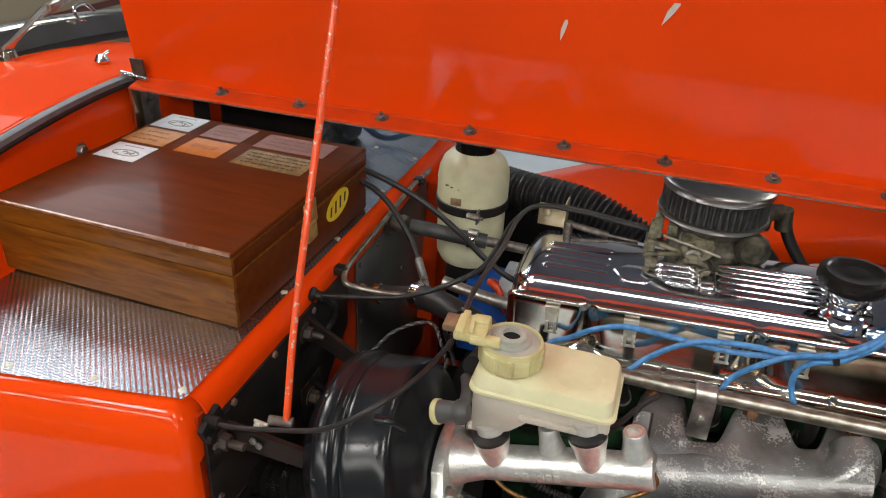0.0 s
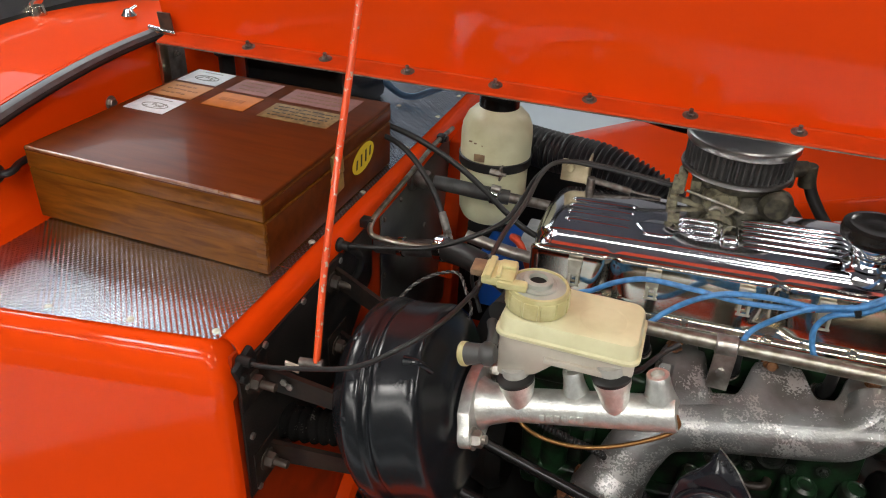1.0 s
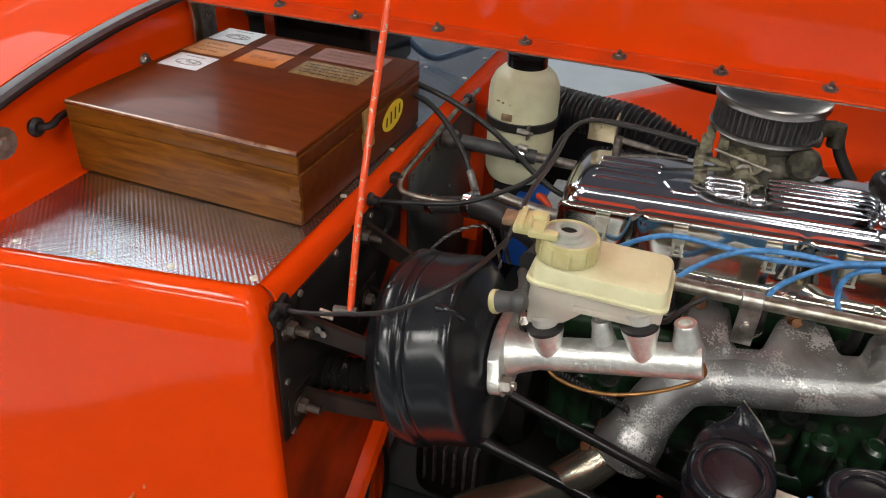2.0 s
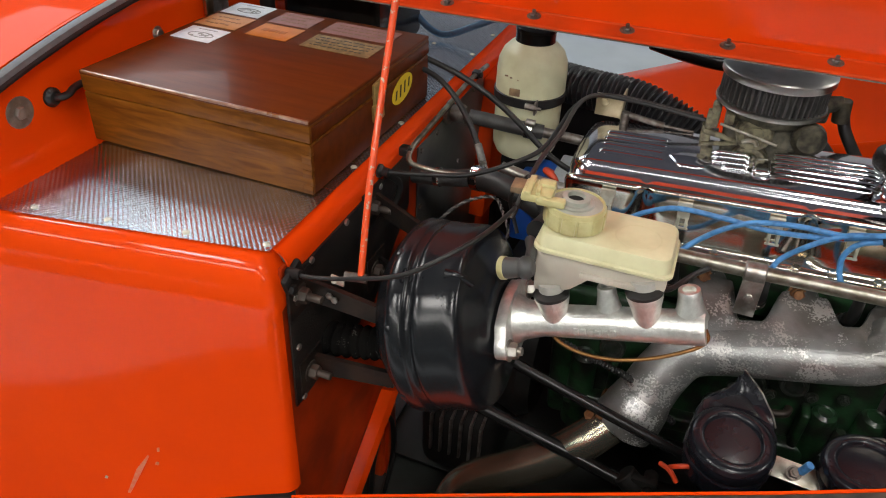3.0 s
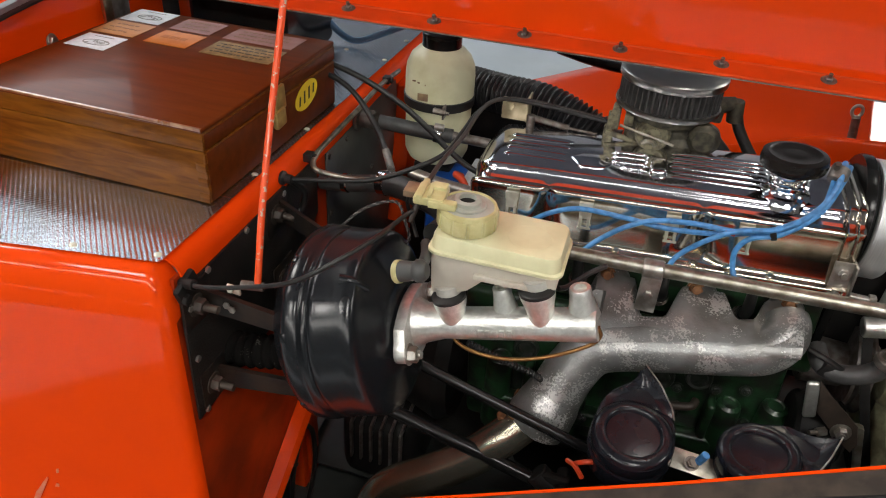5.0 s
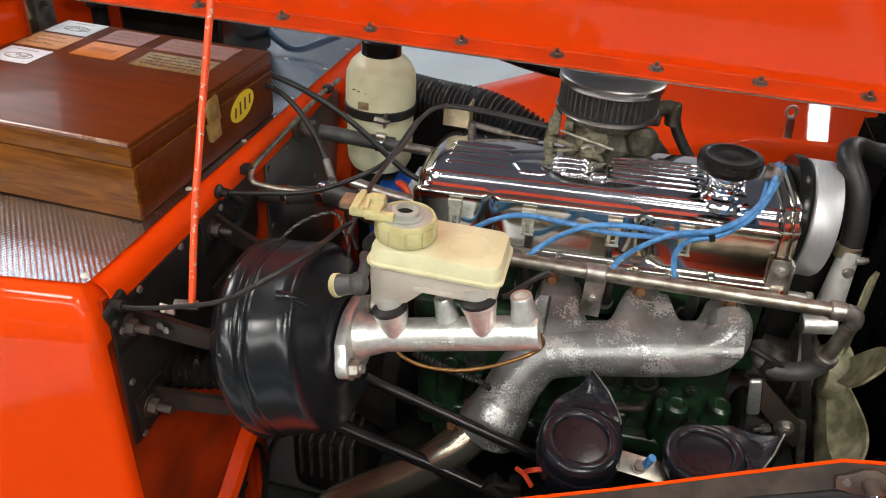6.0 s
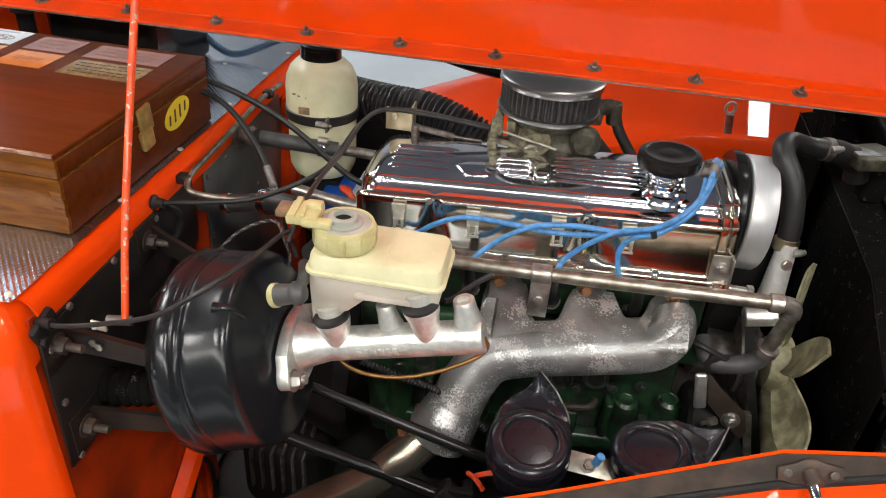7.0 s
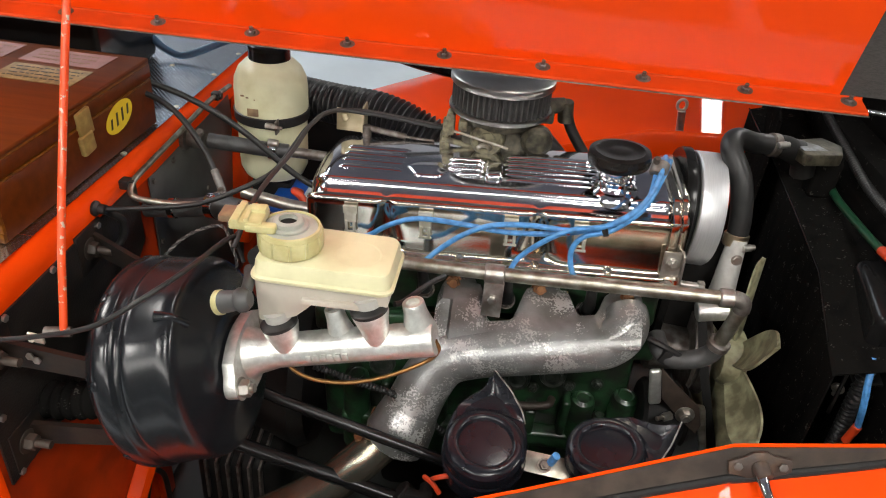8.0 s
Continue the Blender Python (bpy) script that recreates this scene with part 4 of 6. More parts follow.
part("push_rod_boot", Shape().tube([(FW + 0.006, 0.497, 0.574), (-0.335, 0.497, 0.575), (-0.285, 0.50, 0.585), (-0.262, 0.503, 0.592)], 0.019, 24, 8, 0.0018, 0.012), SHROUD, servo, "ribbed black rubber boot")
for line in ([(-0.356, 0.668, 0.35), (-0.352, 0.655, 0.326), (-0.350, 0.631, 0.282), (-0.352, 0.605, 0.230), (-0.354, 0.597, 0.170), (-0.356, 0.600, 0.12)], [(-0.358, 0.665, 0.27), (-0.353, 0.677, 0.236), (-0.351, 0.672, 0.164), (-0.353, 0.642, 0.101)]):
    solo("hanging_wire", Shape().tube(line, 0.0042, 10, 8), RUBBER, "black wire hanging down the firewall edge", "wire", "hanging wires")

mc = thing("master_cylinder", (-0.05, 0.512, 0.66), "cast aluminium brake master cylinder on the servo", "master cylinder")
FL = [(0.054 * math.cos(a) * (1.0 if abs(math.cos(a)) > 0.5 else 0.9), 0.031 * math.sin(a) * (1.0 if abs(math.cos(a)) < 0.75 else 0.75)) for a in [2 * math.pi * k / 28 for k in range(28)]]
part("flange", Shape(AX @ T(0, 0, 0, 90, 0, 90) @ T(0, 0, 0, 0, 0, 12)).prism(FL, 0.013, None, 0.0015), ALU, mc)
for sgn in (1, -1):
    part("nut", Shape(AX).bolt((0.013, sgn * 0.042, sgn * 0.010), (1, 0, 0), 0.0088, 0.010, 0.004, 0.0115), STEEL, mc)
part("barrel", Shape(TURN_X).lathe([(0, 0.0), (0.027, 0.0), (0.027, 0.012), (0.0215, 0.022), (0.0172, 0.042), (0.0172, 0.19), (0.0172, 0.197), (0.016, 0.200), (0.0, 0.200)], None, 40), ALU, mc)
BOSSES = ((0.0545, 0.003), (0.1465, 0.010))
for lx, up in BOSSES:
    part("boss", Shape(AX).lathe([(0.0065, -0.010), (0.0115, 0.006), (0.0150, 0.018 + up), (0.0174, 0.027 + up), (0.0178, 0.0315 + up), (0, 0.0315 + up)], T(lx, -0.004, 0), 28), ALU, mc)
for lx, r, h in ((0.108, 0.0092, 0.041), (0.186, 0.0105, 0.040)):
    part("outlet", Shape(AX).lathe([(r * 1.6, 0.008), (r * 1.25, 0.020), (r * 1.06, 0.030), (r, h - 0.001), (r * 0.93, h), (r * 0.62, h), (r * 0.55, h - 0.005), (0, h - 0.006)], T(lx, 0.006, 0), 24), ALU, mc)
for lx, up in BOSSES:
    part("foot", Shape(AX).lathe([(0.0125, 0.028 + up), (0.0135, 0.035 + up), (0.0135, 0.046 + up), (0, 0.046 + up)], T(lx, 0.0, 0), 24), FOOT_PLASTIC, mc, "milky reservoir foot")
    part("grommet", Shape(AX).lathe([(0.014, 0.0305 + up), (0.0178, 0.0315 + up), (0.0182, 0.0350 + up), (0.0150, 0.037 + up), (0, 0.037 + up)], T(lx, -0.004, 0), 28), RUBBER, mc)
for k in range(6):
    part("cast_mark", Shape(AX).box((0.0052, 0.0036, 0.0076), T(0.078 + 0.0074 * k, -0.0172, 0.0, 0, 0, 0), 0.0005), ALU, mc)

res = thing("fluid_reservoir", (-0.06, 0.53, 0.70), "cream plastic brake fluid reservoir with screw cap", "reservoir")
RX0, RX1, RY0, RY1, RT, RIM = -0.1225, 0.0055, 0.5025, 0.577, 0.7850, 0.7665


def rrect(x0, x1, y0, y1, r, z, n=5):
    out = []
    for cx_, cy_, a0 in ((x1 - r, y1 - r, 0), (x0 + r, y1 - r, 90), (x0 + r, y0 + r, 180), (x1 - r, y0 + r, 270)):
        for k in range(n + 1):
            a = radians(a0 + 90 * k / n)
            out.append((cx_ + r * math.cos(a), cy_ + r * math.sin(a), z(cx_ + r * math.cos(a)) if callable(z) else z))
    return out


part("upper_shell", Shape().loft([rrect(RX0 - 0.001, RX1 + 0.001, RY0 - 0.001, RY1 + 0.001, 0.012, RIM - 0.0025), rrect(RX0 - 0.003, RX1 + 0.003, RY0 - 0.003, RY1 + 0.003, 0.012, RIM - 0.0005), rrect(RX0 - 0.0028, RX1 + 0.0028, RY0 - 0.0028, RY1 + 0.0028, 0.012, RIM + 0.002),
                                  rrect(RX0 - 0.0005, RX1 + 0.0005, RY0 - 0.0005, RY1 + 0.0005, 0.012, RIM + 0.0032), rrect(RX0 + 0.001, RX1 - 0.001, RY0 + 0.001, RY1 - 0.001, 0.012, RT - 0.004), rrect(RX0 + 0.0025, RX1 - 0.0025, RY0 + 0.0025, RY1 - 0.0025, 0.011, RT - 0.0012), rrect(RX0 + 0.006, RX1 - 0.006, RY0 + 0.006, RY1 - 0.006, 0.009, RT)]), RESERVOIR, res)
s = Shape()
s.prism([(RX0 + 0.001, RIM), (RX0 + 0.0035, 0.7185), (RX0 + 0.006, 0.7155), (RX0 + 0.024, 0.7185), (RX0 + 0.040, 0.7260), (RX0 + 0.050, 0.7360), (RX0 + 0.056, 0.7425), (RX0 + 0.064, 0.7460), (RX0 + 0.080, 0.7440), (RX1 - 0.016, 0.7445), (RX1 - 0.005, 0.7465), (RX1 - 0.001, 0.7510), (RX1 - 0.001, RIM)], RY1 - RY0 - 0.004, T(0, RY1 - 0.002, 0, 90, 0, 0), 0.0025)
part("lower_shell", s, RES_LOW, res, "tinted lower half showing the fluid")
part("ledge", Shape().box((0.055, 0.006, 0.006), T(-0.048, RY0 + 0.001, 0.7485, 0, -1, 0), 0.001), RES_LOW, res)
part("ring_mark", Shape().lathe([(0.0195, 0), (0.0205, 0.0003), (0.0225, 0.0003), (0.0235, 0)], T(-0.030, 0.535, RT - 0.0002), 36), RESERVOIR, res)
cap = part("cap", Shape().lathe([(0.0265, 0.0), (0.0290, 0.001), (0.0290, 0.018), (0.0280, 0.022), (0.026, 0.0225), (0.0255, 0.0205), (0.010, 0.0205), (0, 0.0205)], T(-0.094, 0.534, RT + 0.001), 40), YELLOW_CAP, res, "ribbed yellow screw cap")
for k in range(12):
    a = 2 * math.pi * k / 12
    part("rib", Shape().box((0.004, 0.0135, 0.0175), T(-0.094 + 0.0280 * math.cos(a), 0.534 + 0.0280 * math.sin(a), RT + 0.0105, 0, 0, math.degrees(a)), 0.0015), YELLOW_CAP, cap)
part("disc", Shape().lathe([(0.0, 0.0), (0.0252, 0.0), (0.0252, 0.0015), (0.012, 0.0035), (0.0, 0.0035)], T(-0.094, 0.534, RT + 0.0205), 32), CAP_DISC, cap, "grey top disc")
part("step", Shape().lathe([(0.0185, 0.0), (0.0185, 0.0022), (0.0175, 0.003), (0.0, 0.003)], T(-0.095, 0.533, RT + 0.0225), 28), CAP_DISC, cap)
part("switch", Shape().lathe([(0.0145, 0.0), (0.0135, 0.007), (0.012, 0.008), (0.0088, 0.008), (0.0082, 0.002)], T(-0.095, 0.533, RT + 0.0225), 24), CAP_DISC, cap)
part("socket", Shape().lathe([(0.0086, 0.0), (0.0086, 0.0030), (0, 0.0030)], T(-0.095, 0.533, RT + 0.023), 20), BLACK_MATT, cap)
plug = part("connector", Shape().box((0.030, 0.033, 0.009), T(-0.131, 0.531, RT + 0.0275, 0, 0, 4), 0.0022).box((0.028, 0.011, 0.0075), T(-0.116, 0.5185, RT + 0.0265, 0, 0, 4), 0.002), YELLOW_CAP, res, "yellow plug-in level switch connector")
part("rib", Shape().box((0.0065, 0.036, 0.006), T(-0.140, 0.5315, RT + 0.0315, 0, 0, 4), 0.0015), YELLOW_CAP, plug)
part("rib", Shape().box((0.016, 0.013, 0.0055), T(-0.125, 0.540, RT + 0.0325, 0, 0, 4), 0.002), YELLOW_CAP, plug)
part("rib", Shape().box((0.004, 0.028, 0.004), T(-0.131, 0.530, RT + 0.0325, 0, 0, 8), 0.001), YELLOW_CAP, plug)
terminal = part("terminal", Shape().box((0.015, 0.022, 0.007), T(-0.1515, 0.535, RT + 0.0265, 0, 0, 4), 0.0015), BROWN_PLASTIC, plug, "brown terminal block")

# ---- the engine: pitched a little up at the front ----
EN = T(0.088, 0.83, 0.66, 0, -3.0, 0)
engine = thing("engine", (0.09, 0.83, 0.25), "four-cylinder engine with chromed cam cover and green block", "engine")
# half section of the pressed cover, from the flange up over the bead and the shoulder to the crown
HALF = [(-0.087, -0.0085), (-0.087, -0.004), (-0.0855, -0.0028), (-0.0795, -0.0028), (-0.0772, -0.0005), (-0.0763, 0.004), (-0.0754, 0.014), (-0.0746, 0.025), (-0.0738, 0.036), (-0.0731, 0.046),
        (-0.0726, 0.054), (-0.0725, 0.0585), (-0.0731, 0.0612), (-0.0732, 0.0638), (-0.0722, 0.0660), (-0.0700, 0.0675), (-0.0668, 0.0680), (-0.0640, 0.0690), (-0.0608, 0.0706), (-0.0578, 0.0724),
        (-0.0553, 0.0745), (-0.0536, 0.0775), (-0.0520, 0.0808), (-0.0494, 0.0832), (-0.0455, 0.0842), (-0.040, 0.0852), (-0.034, 0.0862), (-0.028, 0.0870), (-0.015, 0.0880), (0.0, 0.0886), (0.015, 0.0888)]
SEC = HALF + [(0.03 - y, z) for y, z in HALF[-2::-1]]
FLUTES = (-0.130, 0.060)
REAR, FRONT = -0.234, 0.226


def cover_ring(x):
    """The cover's section at x, drawn in at the two ends and fluted beside the bolts."""
    ring = []
    for y, z in SEC:
        side = -1 if y < 0.015 else 1
        h = max(0.0, z)
        for x0 in FLUTES:
            w = 0.0035 + 0.0135 * max(0.0, 1 - h / 0.070) ** 0.7
            g = math.exp(-((x - x0) / w) ** 2)
            if 0.0 < z < 0.067:
                y -= side * 0.012 * g * (0.35 + 0.65 * max(0.0, 1 - h / 0.067))
            elif z > 0 and h < 0.072:
                z -= 0.0016 * g
        r = 0.016 if h < 0.069 else 0.030
        u = max(0.0, (REAR + r - x) / r, (x - FRONT + 0.012) / 0.012)
        s_ = (1 - math.sqrt(max(0.0, 1 - min(1.0, u) ** 2))) * r * 0.8
        if z > 0.0:
            y -= side * s_
            z -= s_ * min(1.0, h / 0.05)
        ring.append((x, y, z))
    return ring


STEPS = [REAR + r_ for r_ in (0.0, 0.0006, 0.0016, 0.003, 0.005, 0.0075, 0.0105, 0.014, 0.018, 0.023, 0.029)] + [-0.201 + 0.004 * k for k in range(104)] + [0.2165, 0.219, 0.2215, 0.2235, 0.225, FRONT]
rings = [cover_ring(x) for x in STEPS]
LOW = 17
cover = part("cam_cover", Shape(EN).loft([r[LOW:len(SEC) - LOW] for r in rings]), CHROME, engine, "polished chrome cam cover", 60)
part("cover_skirt", Shape(EN).loft([r[:LOW + 1] + r[len(SEC) - LOW - 1:] for r in rings]), CHROME_SOFT, cover, "duller chrome skirt of the cover with pressed flutes", 60)
for k in range(6):
    y = -0.027 + 0.0125 * k
    z = 0.0868 + 0.0014 * min(k, 2)
    part("rib", Shape(EN).tube([(0.013, y, z - 0.0090), (0.019, y, z - 0.0054), (0.026, y, z - 0.0046), (0.05, y, z - 0.0044), (0.10, y, z - 0.0044), (0.122, y, z - 0.0048), (0.134, y, z - 0.0090)], 0.0068, 20, 5), CHROME, cover)
for k in range(4):
    y = -0.025 + 0.0185 * k
    z = 0.0866 + 0.0010 * min(k, 2)
    part("rib", Shape(EN).tube([(-0.200, y, z - 0.010), (-0.195, y, z - 0.0058), (-0.189, y, z - 0.0042), (-0.165, y, z - 0.0046), (-0.128, y, z - 0.0052), (-0.118, y, z - 0.0065), (-0.110, y, z - 0.010)], 0.0076, 18, 5), CHROME, cover)
for k in range(4):
    y = -0.026 + 0.0125 * k
    z = 0.0868 + 0.0012 * min(k, 2)
    part("rib", Shape(EN).tube([(-0.060 + 0.012 * (k == 0), y, z - 0.004), (-0.052 + 0.012 * (k == 0), y, z + 0.001), (-0.030, y, z + 0.0014), (-0.020, y, z + 0.0012), (-0.014, y, z - 0.004)], 0.0036, 10, 5), CHROME, cover)
part("diamond_plate", Shape(EN).prism([(-0.030, 0.002), (-0.014, -0.021), (0.014, -0.021), (0.029, -0.001), (0.015, 0.018), (-0.011, 0.018)], 0.0065, T(-0.084, -0.016, 0.0835, 4, 0, 0), 0.0042, 3), CHROME, cover)
part("boss", Shape(EN).box((0.022, 0.044, 0.018), T(0.000, -0.012, 0.0855), 0.0062, 4), CHROME, cover)
part("gasket_flange", Shape(EN).box((0.478, 0.206, 0.004), T(-0.004, 0.015, -0.0112), 0.001), CHROME_GOLD, cover, "brassy flange below the cover")
for x in (-0.130, -0.035, 0.060, 0.150):
    part("cover_bolt", Shape(EN).bolt((x, -0.0815, -0.0028), (0, -0.3, 1), 0.0048, 0.004, 0, 0.0065), CHROME_SOFT, cover)
for x in (-0.174, -0.079, 0.027, 0.112):
    clip = part("wire_clip", Shape(EN).box((0.0175, 0.0022, 0.010), T(x, -0.0762, 0.0525, -14, 0, 0), 0.0008), ZINC, cover)
    part("clip_hook", Shape(EN).box((0.0175, 0.005, 0.0022), T(x, -0.0768, 0.0575), 0.0008), ZINC, clip)
    part("clip_tongue", Shape(EN).box((0.0150, 0.0022, 0.013), T(x, -0.0776, 0.0425, -4, 0, 0), 0.0008), ZINC, clip)
    part("clip_foot", Shape(EN).box((0.0165, 0.003, 0.0028), T(x, -0.0800, 0.0235), 0.0008), ZINC, clip)
    for dx in (-0.005, 0.005):
        part("clip_leg", Shape(EN).box((0.0036, 0.003, 0.016), T(x + dx, -0.0800, 0.031), 0.0008), ZINC, clip)
s = Shape(EN).loft([[(x, 0.015 + (y - 0.015) * f_, -0.026 + (z + 0.026) * f_) for y, z in SEC[::2]] for x, f_ in ((0.218, 1.03), (0.221, 1.04), (0.226, 1.04), (0.228, 1.03), (0.230, 1.05), (0.235, 1.05), (0.238, 1.03))])
part("end_band", s, CHROME_SOFT, engine, "rolled band round the front of the cover")
s = Shape(EN).box((0.022, 0.003, 0.05), T(0.224, -0.083, 0.010), 0.001).box((0.034, 0.018, 0.003), T(0.222, -0.088, -0.014), 0.001).box((0.003, 0.016, 0.05), T(0.236, -0.086, 0.010), 0.001)
end = part("end_bracket", s, STEEL, engine, "folded steel bracket at the cover's corner")
part("bolt", Shape(EN).bolt((0.225, -0.085, 0.020), (0, -1, 0.2), 0.0065, 0.006, 0.003, 0.0095), STEEL, end)
part("bolt", Shape(EN).bolt((0.222, -0.091, -0.010), (0, -0.6, 1), 0.0065, 0.006, 0.004, 0.0095), STEEL, end)
part("adjuster", Shape(EN).rod((0.236, -0.08, -0.012), (0.266, -0.08, -0.014), 0.005).bolt((0.262, -0.08, -0.014), (1, 0, 0), 0.008, 0.008), STEEL, end)
# oil filler
neck = part("filler_neck", Shape(EN).lathe([(0.036, 0.074), (0.034, 0.0815), (0.031, 0.0850), (0.0275, 0.0872), (0.0245, 0.0895), (0.0225, 0.094), (0.0240, 0.095), (0.0240, 0.099), (0.0215, 0.100), (0.0215, 0.105), (0.023, 0.107), (0.023, 0.112), (0.020, 0.113), (0.020, 0.125), (0, 0.125)], T(0.150, -0.024, 0.0), 32), CHROME, engine, "chrome oil filler neck")
part("filler_cap", Shape(EN).lathe([(0.026, 0.118), (0.037, 0.122), (0.0385, 0.129), (0.037, 0.137), (0.030, 0.1385), (0.026, 0.1365), (0.012, 0.1375), (0, 0.138)], T(0.150, -0.024, -0.002), 40), OIL_CAP, neck, "black round oil filler cap")
# head and block
part("cylinder_head", Shape(EN).box((0.46, 0.17, 0.085), T(-0.005, 0.02, -0.0555), 0.008), GREEN_BLOCK, engine)
block = part("block", Shape(EN).box((0.44, 0.19, 0.25), T(-0.01, 0.025, -0.235), 0.012), GREEN_BLOCK, engine, "oily dark green painted block")
part("side_rail", Shape(EN).box((0.46, 0.020, 0.040), T(0.0, -0.074, -0.120), 0.008, 3), GREEN_BLOCK, block)
part("lower_rail", Shape(EN).box((0.40, 0.026, 0.030), T(0.0, -0.078, -0.300), 0.008, 3), GREEN_BLOCK, block)
for x, z, r in ((-0.075, 0.44, 0.019), (0.040, 0.44, 0.019), (0.110, 0.425, 0.014), (0.247, 0.455, 0.0175), (0.274, 0.428, 0.010), (0.303, 0.470, 0.0185)):
    part("cast_boss", Shape().lathe([(r * 1.15, -0.15), (r * 1.04, -0.05), (r, -0.012), (r * 0.9, -0.004), (r * 0.62, 0.0), (r * 0.5, -0.002), (0, -0.002)], T(x, 0.748, z, 6, 0, 0), 24), GREEN_BLOCK, block)
for x, z, r in ((0.200, 0.479, 0.0165), (0.152, 0.465, 0.0165), (0.060, 0.462, 0.0165), (-0.040, 0.456, 0.0165)):
    part("core_plug", Shape().lathe([(0, 0.001), (r * 0.66, 0.001), (r * 0.76, 0.006), (r, 0.007), (r * 1.12, 0.003), (r * 1.2, -0.012)], T(x, 0.757, z, 84, 0, 0), 28), CORE_PLUG, block, "grey core plug")
for x, w, h, z in ((0.225, 0.012, 0.10, 0.400), (0.178, 0.016, 0.09, 0.380), (0.135, 0.010, 0.08, 0.385), (0.015, 0.014, 0.10, 0.39), (-0.03, 0.014, 0.10, 0.39)):
    part("cast_rib", Shape().box((w, 0.030, h), T(x, 0.755, z, 6, 0, 0), 0.005, 3), GREEN_BLOCK, block)
for x, z in ((0.225, 0.468), (0.176, 0.455), (0.128, 0.452), (0.262, 0.478)):
    part("block_bolt", Shape().bolt((x, 0.753, z), (0, -1, 0.1), 0.006, 0.006, 0.002, 0.0085), CORE_PLUG, block, "oily bolt")
part("breather_tube", Shape().tube([(0.150, 0.752, 0.428), (0.158, 0.740, 0.430), (0.178, 0.738, 0.434), (0.199, 0.740, 0.438), (0.205, 0.752, 0.44)], 0.0058, 14), BROWN_STRIP, block, "short brown tube")
s = Shape(EN).box((0.30, 0.20, 0.10), T(0.0, 0.02, -0.40), 0.02)
part("sump", s, BLACK_MATT, engine)
bell = part("gearbox", Shape().box((0.13, 0.13, 0.14), T(-0.245, 0.745, 0.225), 0.03, 4).lathe([(0.14, 0), (0.15, 0.02), (0.13, 0.08)], T(-0.14, 0.83, 0.40) @ T(0, 0, 0, 0, -90, 0), 24), BLACK_MATT, engine, "ribbed gearbox casting")
for k in range(6):
    part("rib", Shape().box((0.004, 0.08, 0.010), T(-0.285 + 0.0165 * k, 0.718, 0.297, 12, 0, 0), 0.001).box((0.004, 0.010, 0.08), T(-0.285 + 0.0165 * k, 0.678, 0.252), 0.001), DARK_STEEL, bell)
# exhaust manifold
LOG = [(0.268, 0.728, 0.624), (0.269, 0.716, 0.620), (0.266, 0.704, 0.612), (0.254, 0.694, 0.602), (0.230, 0.69, 0.592), (0.155, 0.69, 0.573), (0.090, 0.69, 0.556), (0.052, 0.687, 0.539), (0.030, 0.674, 0.507), (0.017, 0.660, 0.474), (0.009, 0.652, 0.454)]
mani = part("exhaust_manifold", Shape().tube(LOG, (0.026, 0.037), 32, 8), MANIFOLD, engine, "flaking silver cast-iron exhaust manifold")
HEADS = ((0.061, 0.022), (0.169, 0.023), (0.270, 0.024))


def head_z(x):
    return 0.612 + 0.062 * x


for x, w in HEADS:
    rings = []
    for y, f_, dz, dy in ((0.778, 0.80, -0.006, 0.012), (0.768, 0.84, -0.003, 0.014), (0.752, 0.90, 0.0, 0.014), (0.736, 1.0, -0.004, 0.015), (0.722, 1.12, -0.013, 0.016)):
        rings.append([(x + w * f_ * math.copysign(abs(math.cos(a)) ** 0.7, math.cos(a)), y + dy * 0.4 * math.sin(a), head_z(x) - 0.012 + dz + 0.020 * math.copysign(abs(math.sin(a)) ** 0.8, math.sin(a))) for a in [2 * math.pi * k / 24 for k in range(24)]])
    part("runner", Shape().loft(rings), MANIFOLD, mani)
for x in (0.050, 0.160, 0.269):
    stud = part("stud", Shape().rod((x, 0.752, head_z(x) + 0.001), (x, 0.736, head_z(x) + 0.010), 0.0058).bolt((x, 0.750, head_z(x) + 0.002), (0, -1, 0.5), 0.0092, 0.009, 0, 0.011), RUST, mani, "rusty manifold stud and nut")


def web_section(x):
    """Cast web that joins the log to the runners, hollowed between them."""
    zc = 0.557 + (x - 0.090) * 0.25 - (0.010 if x < 0.05 else 0.0)
    up = 0.0
    for x0, w in HEADS:
        k = min(1.0, max(0.0, (w + 0.019 - abs(x - x0)) / 0.019))
        up = max(up, k * k * (3 - 2 * k))
    top = head_z(x) + 0.006
    y1, z1 = 0.704 + 0.022 * up, zc + 0.037 + (top - 0.008 - zc - 0.037) * up
    y2, z2 = 0.707 + 0.040 * up, zc + 0.036 + (top - zc - 0.036) * up
    return [(x, 0.6645, zc + 0.012), (x, 0.6655, zc + 0.0180), (x, 0.672, zc + 0.0245), (x, 0.686, zc + 0.0315), (x, y1 - 0.006, z1 - 0.001), (x, y1, z1), (x, y2, z2), (x, y2 + 0.004, z2 - 0.004), (x, y2 + 0.004, zc + 0.016), (x, 0.70, zc), (x, 0.68, zc - 0.004)]


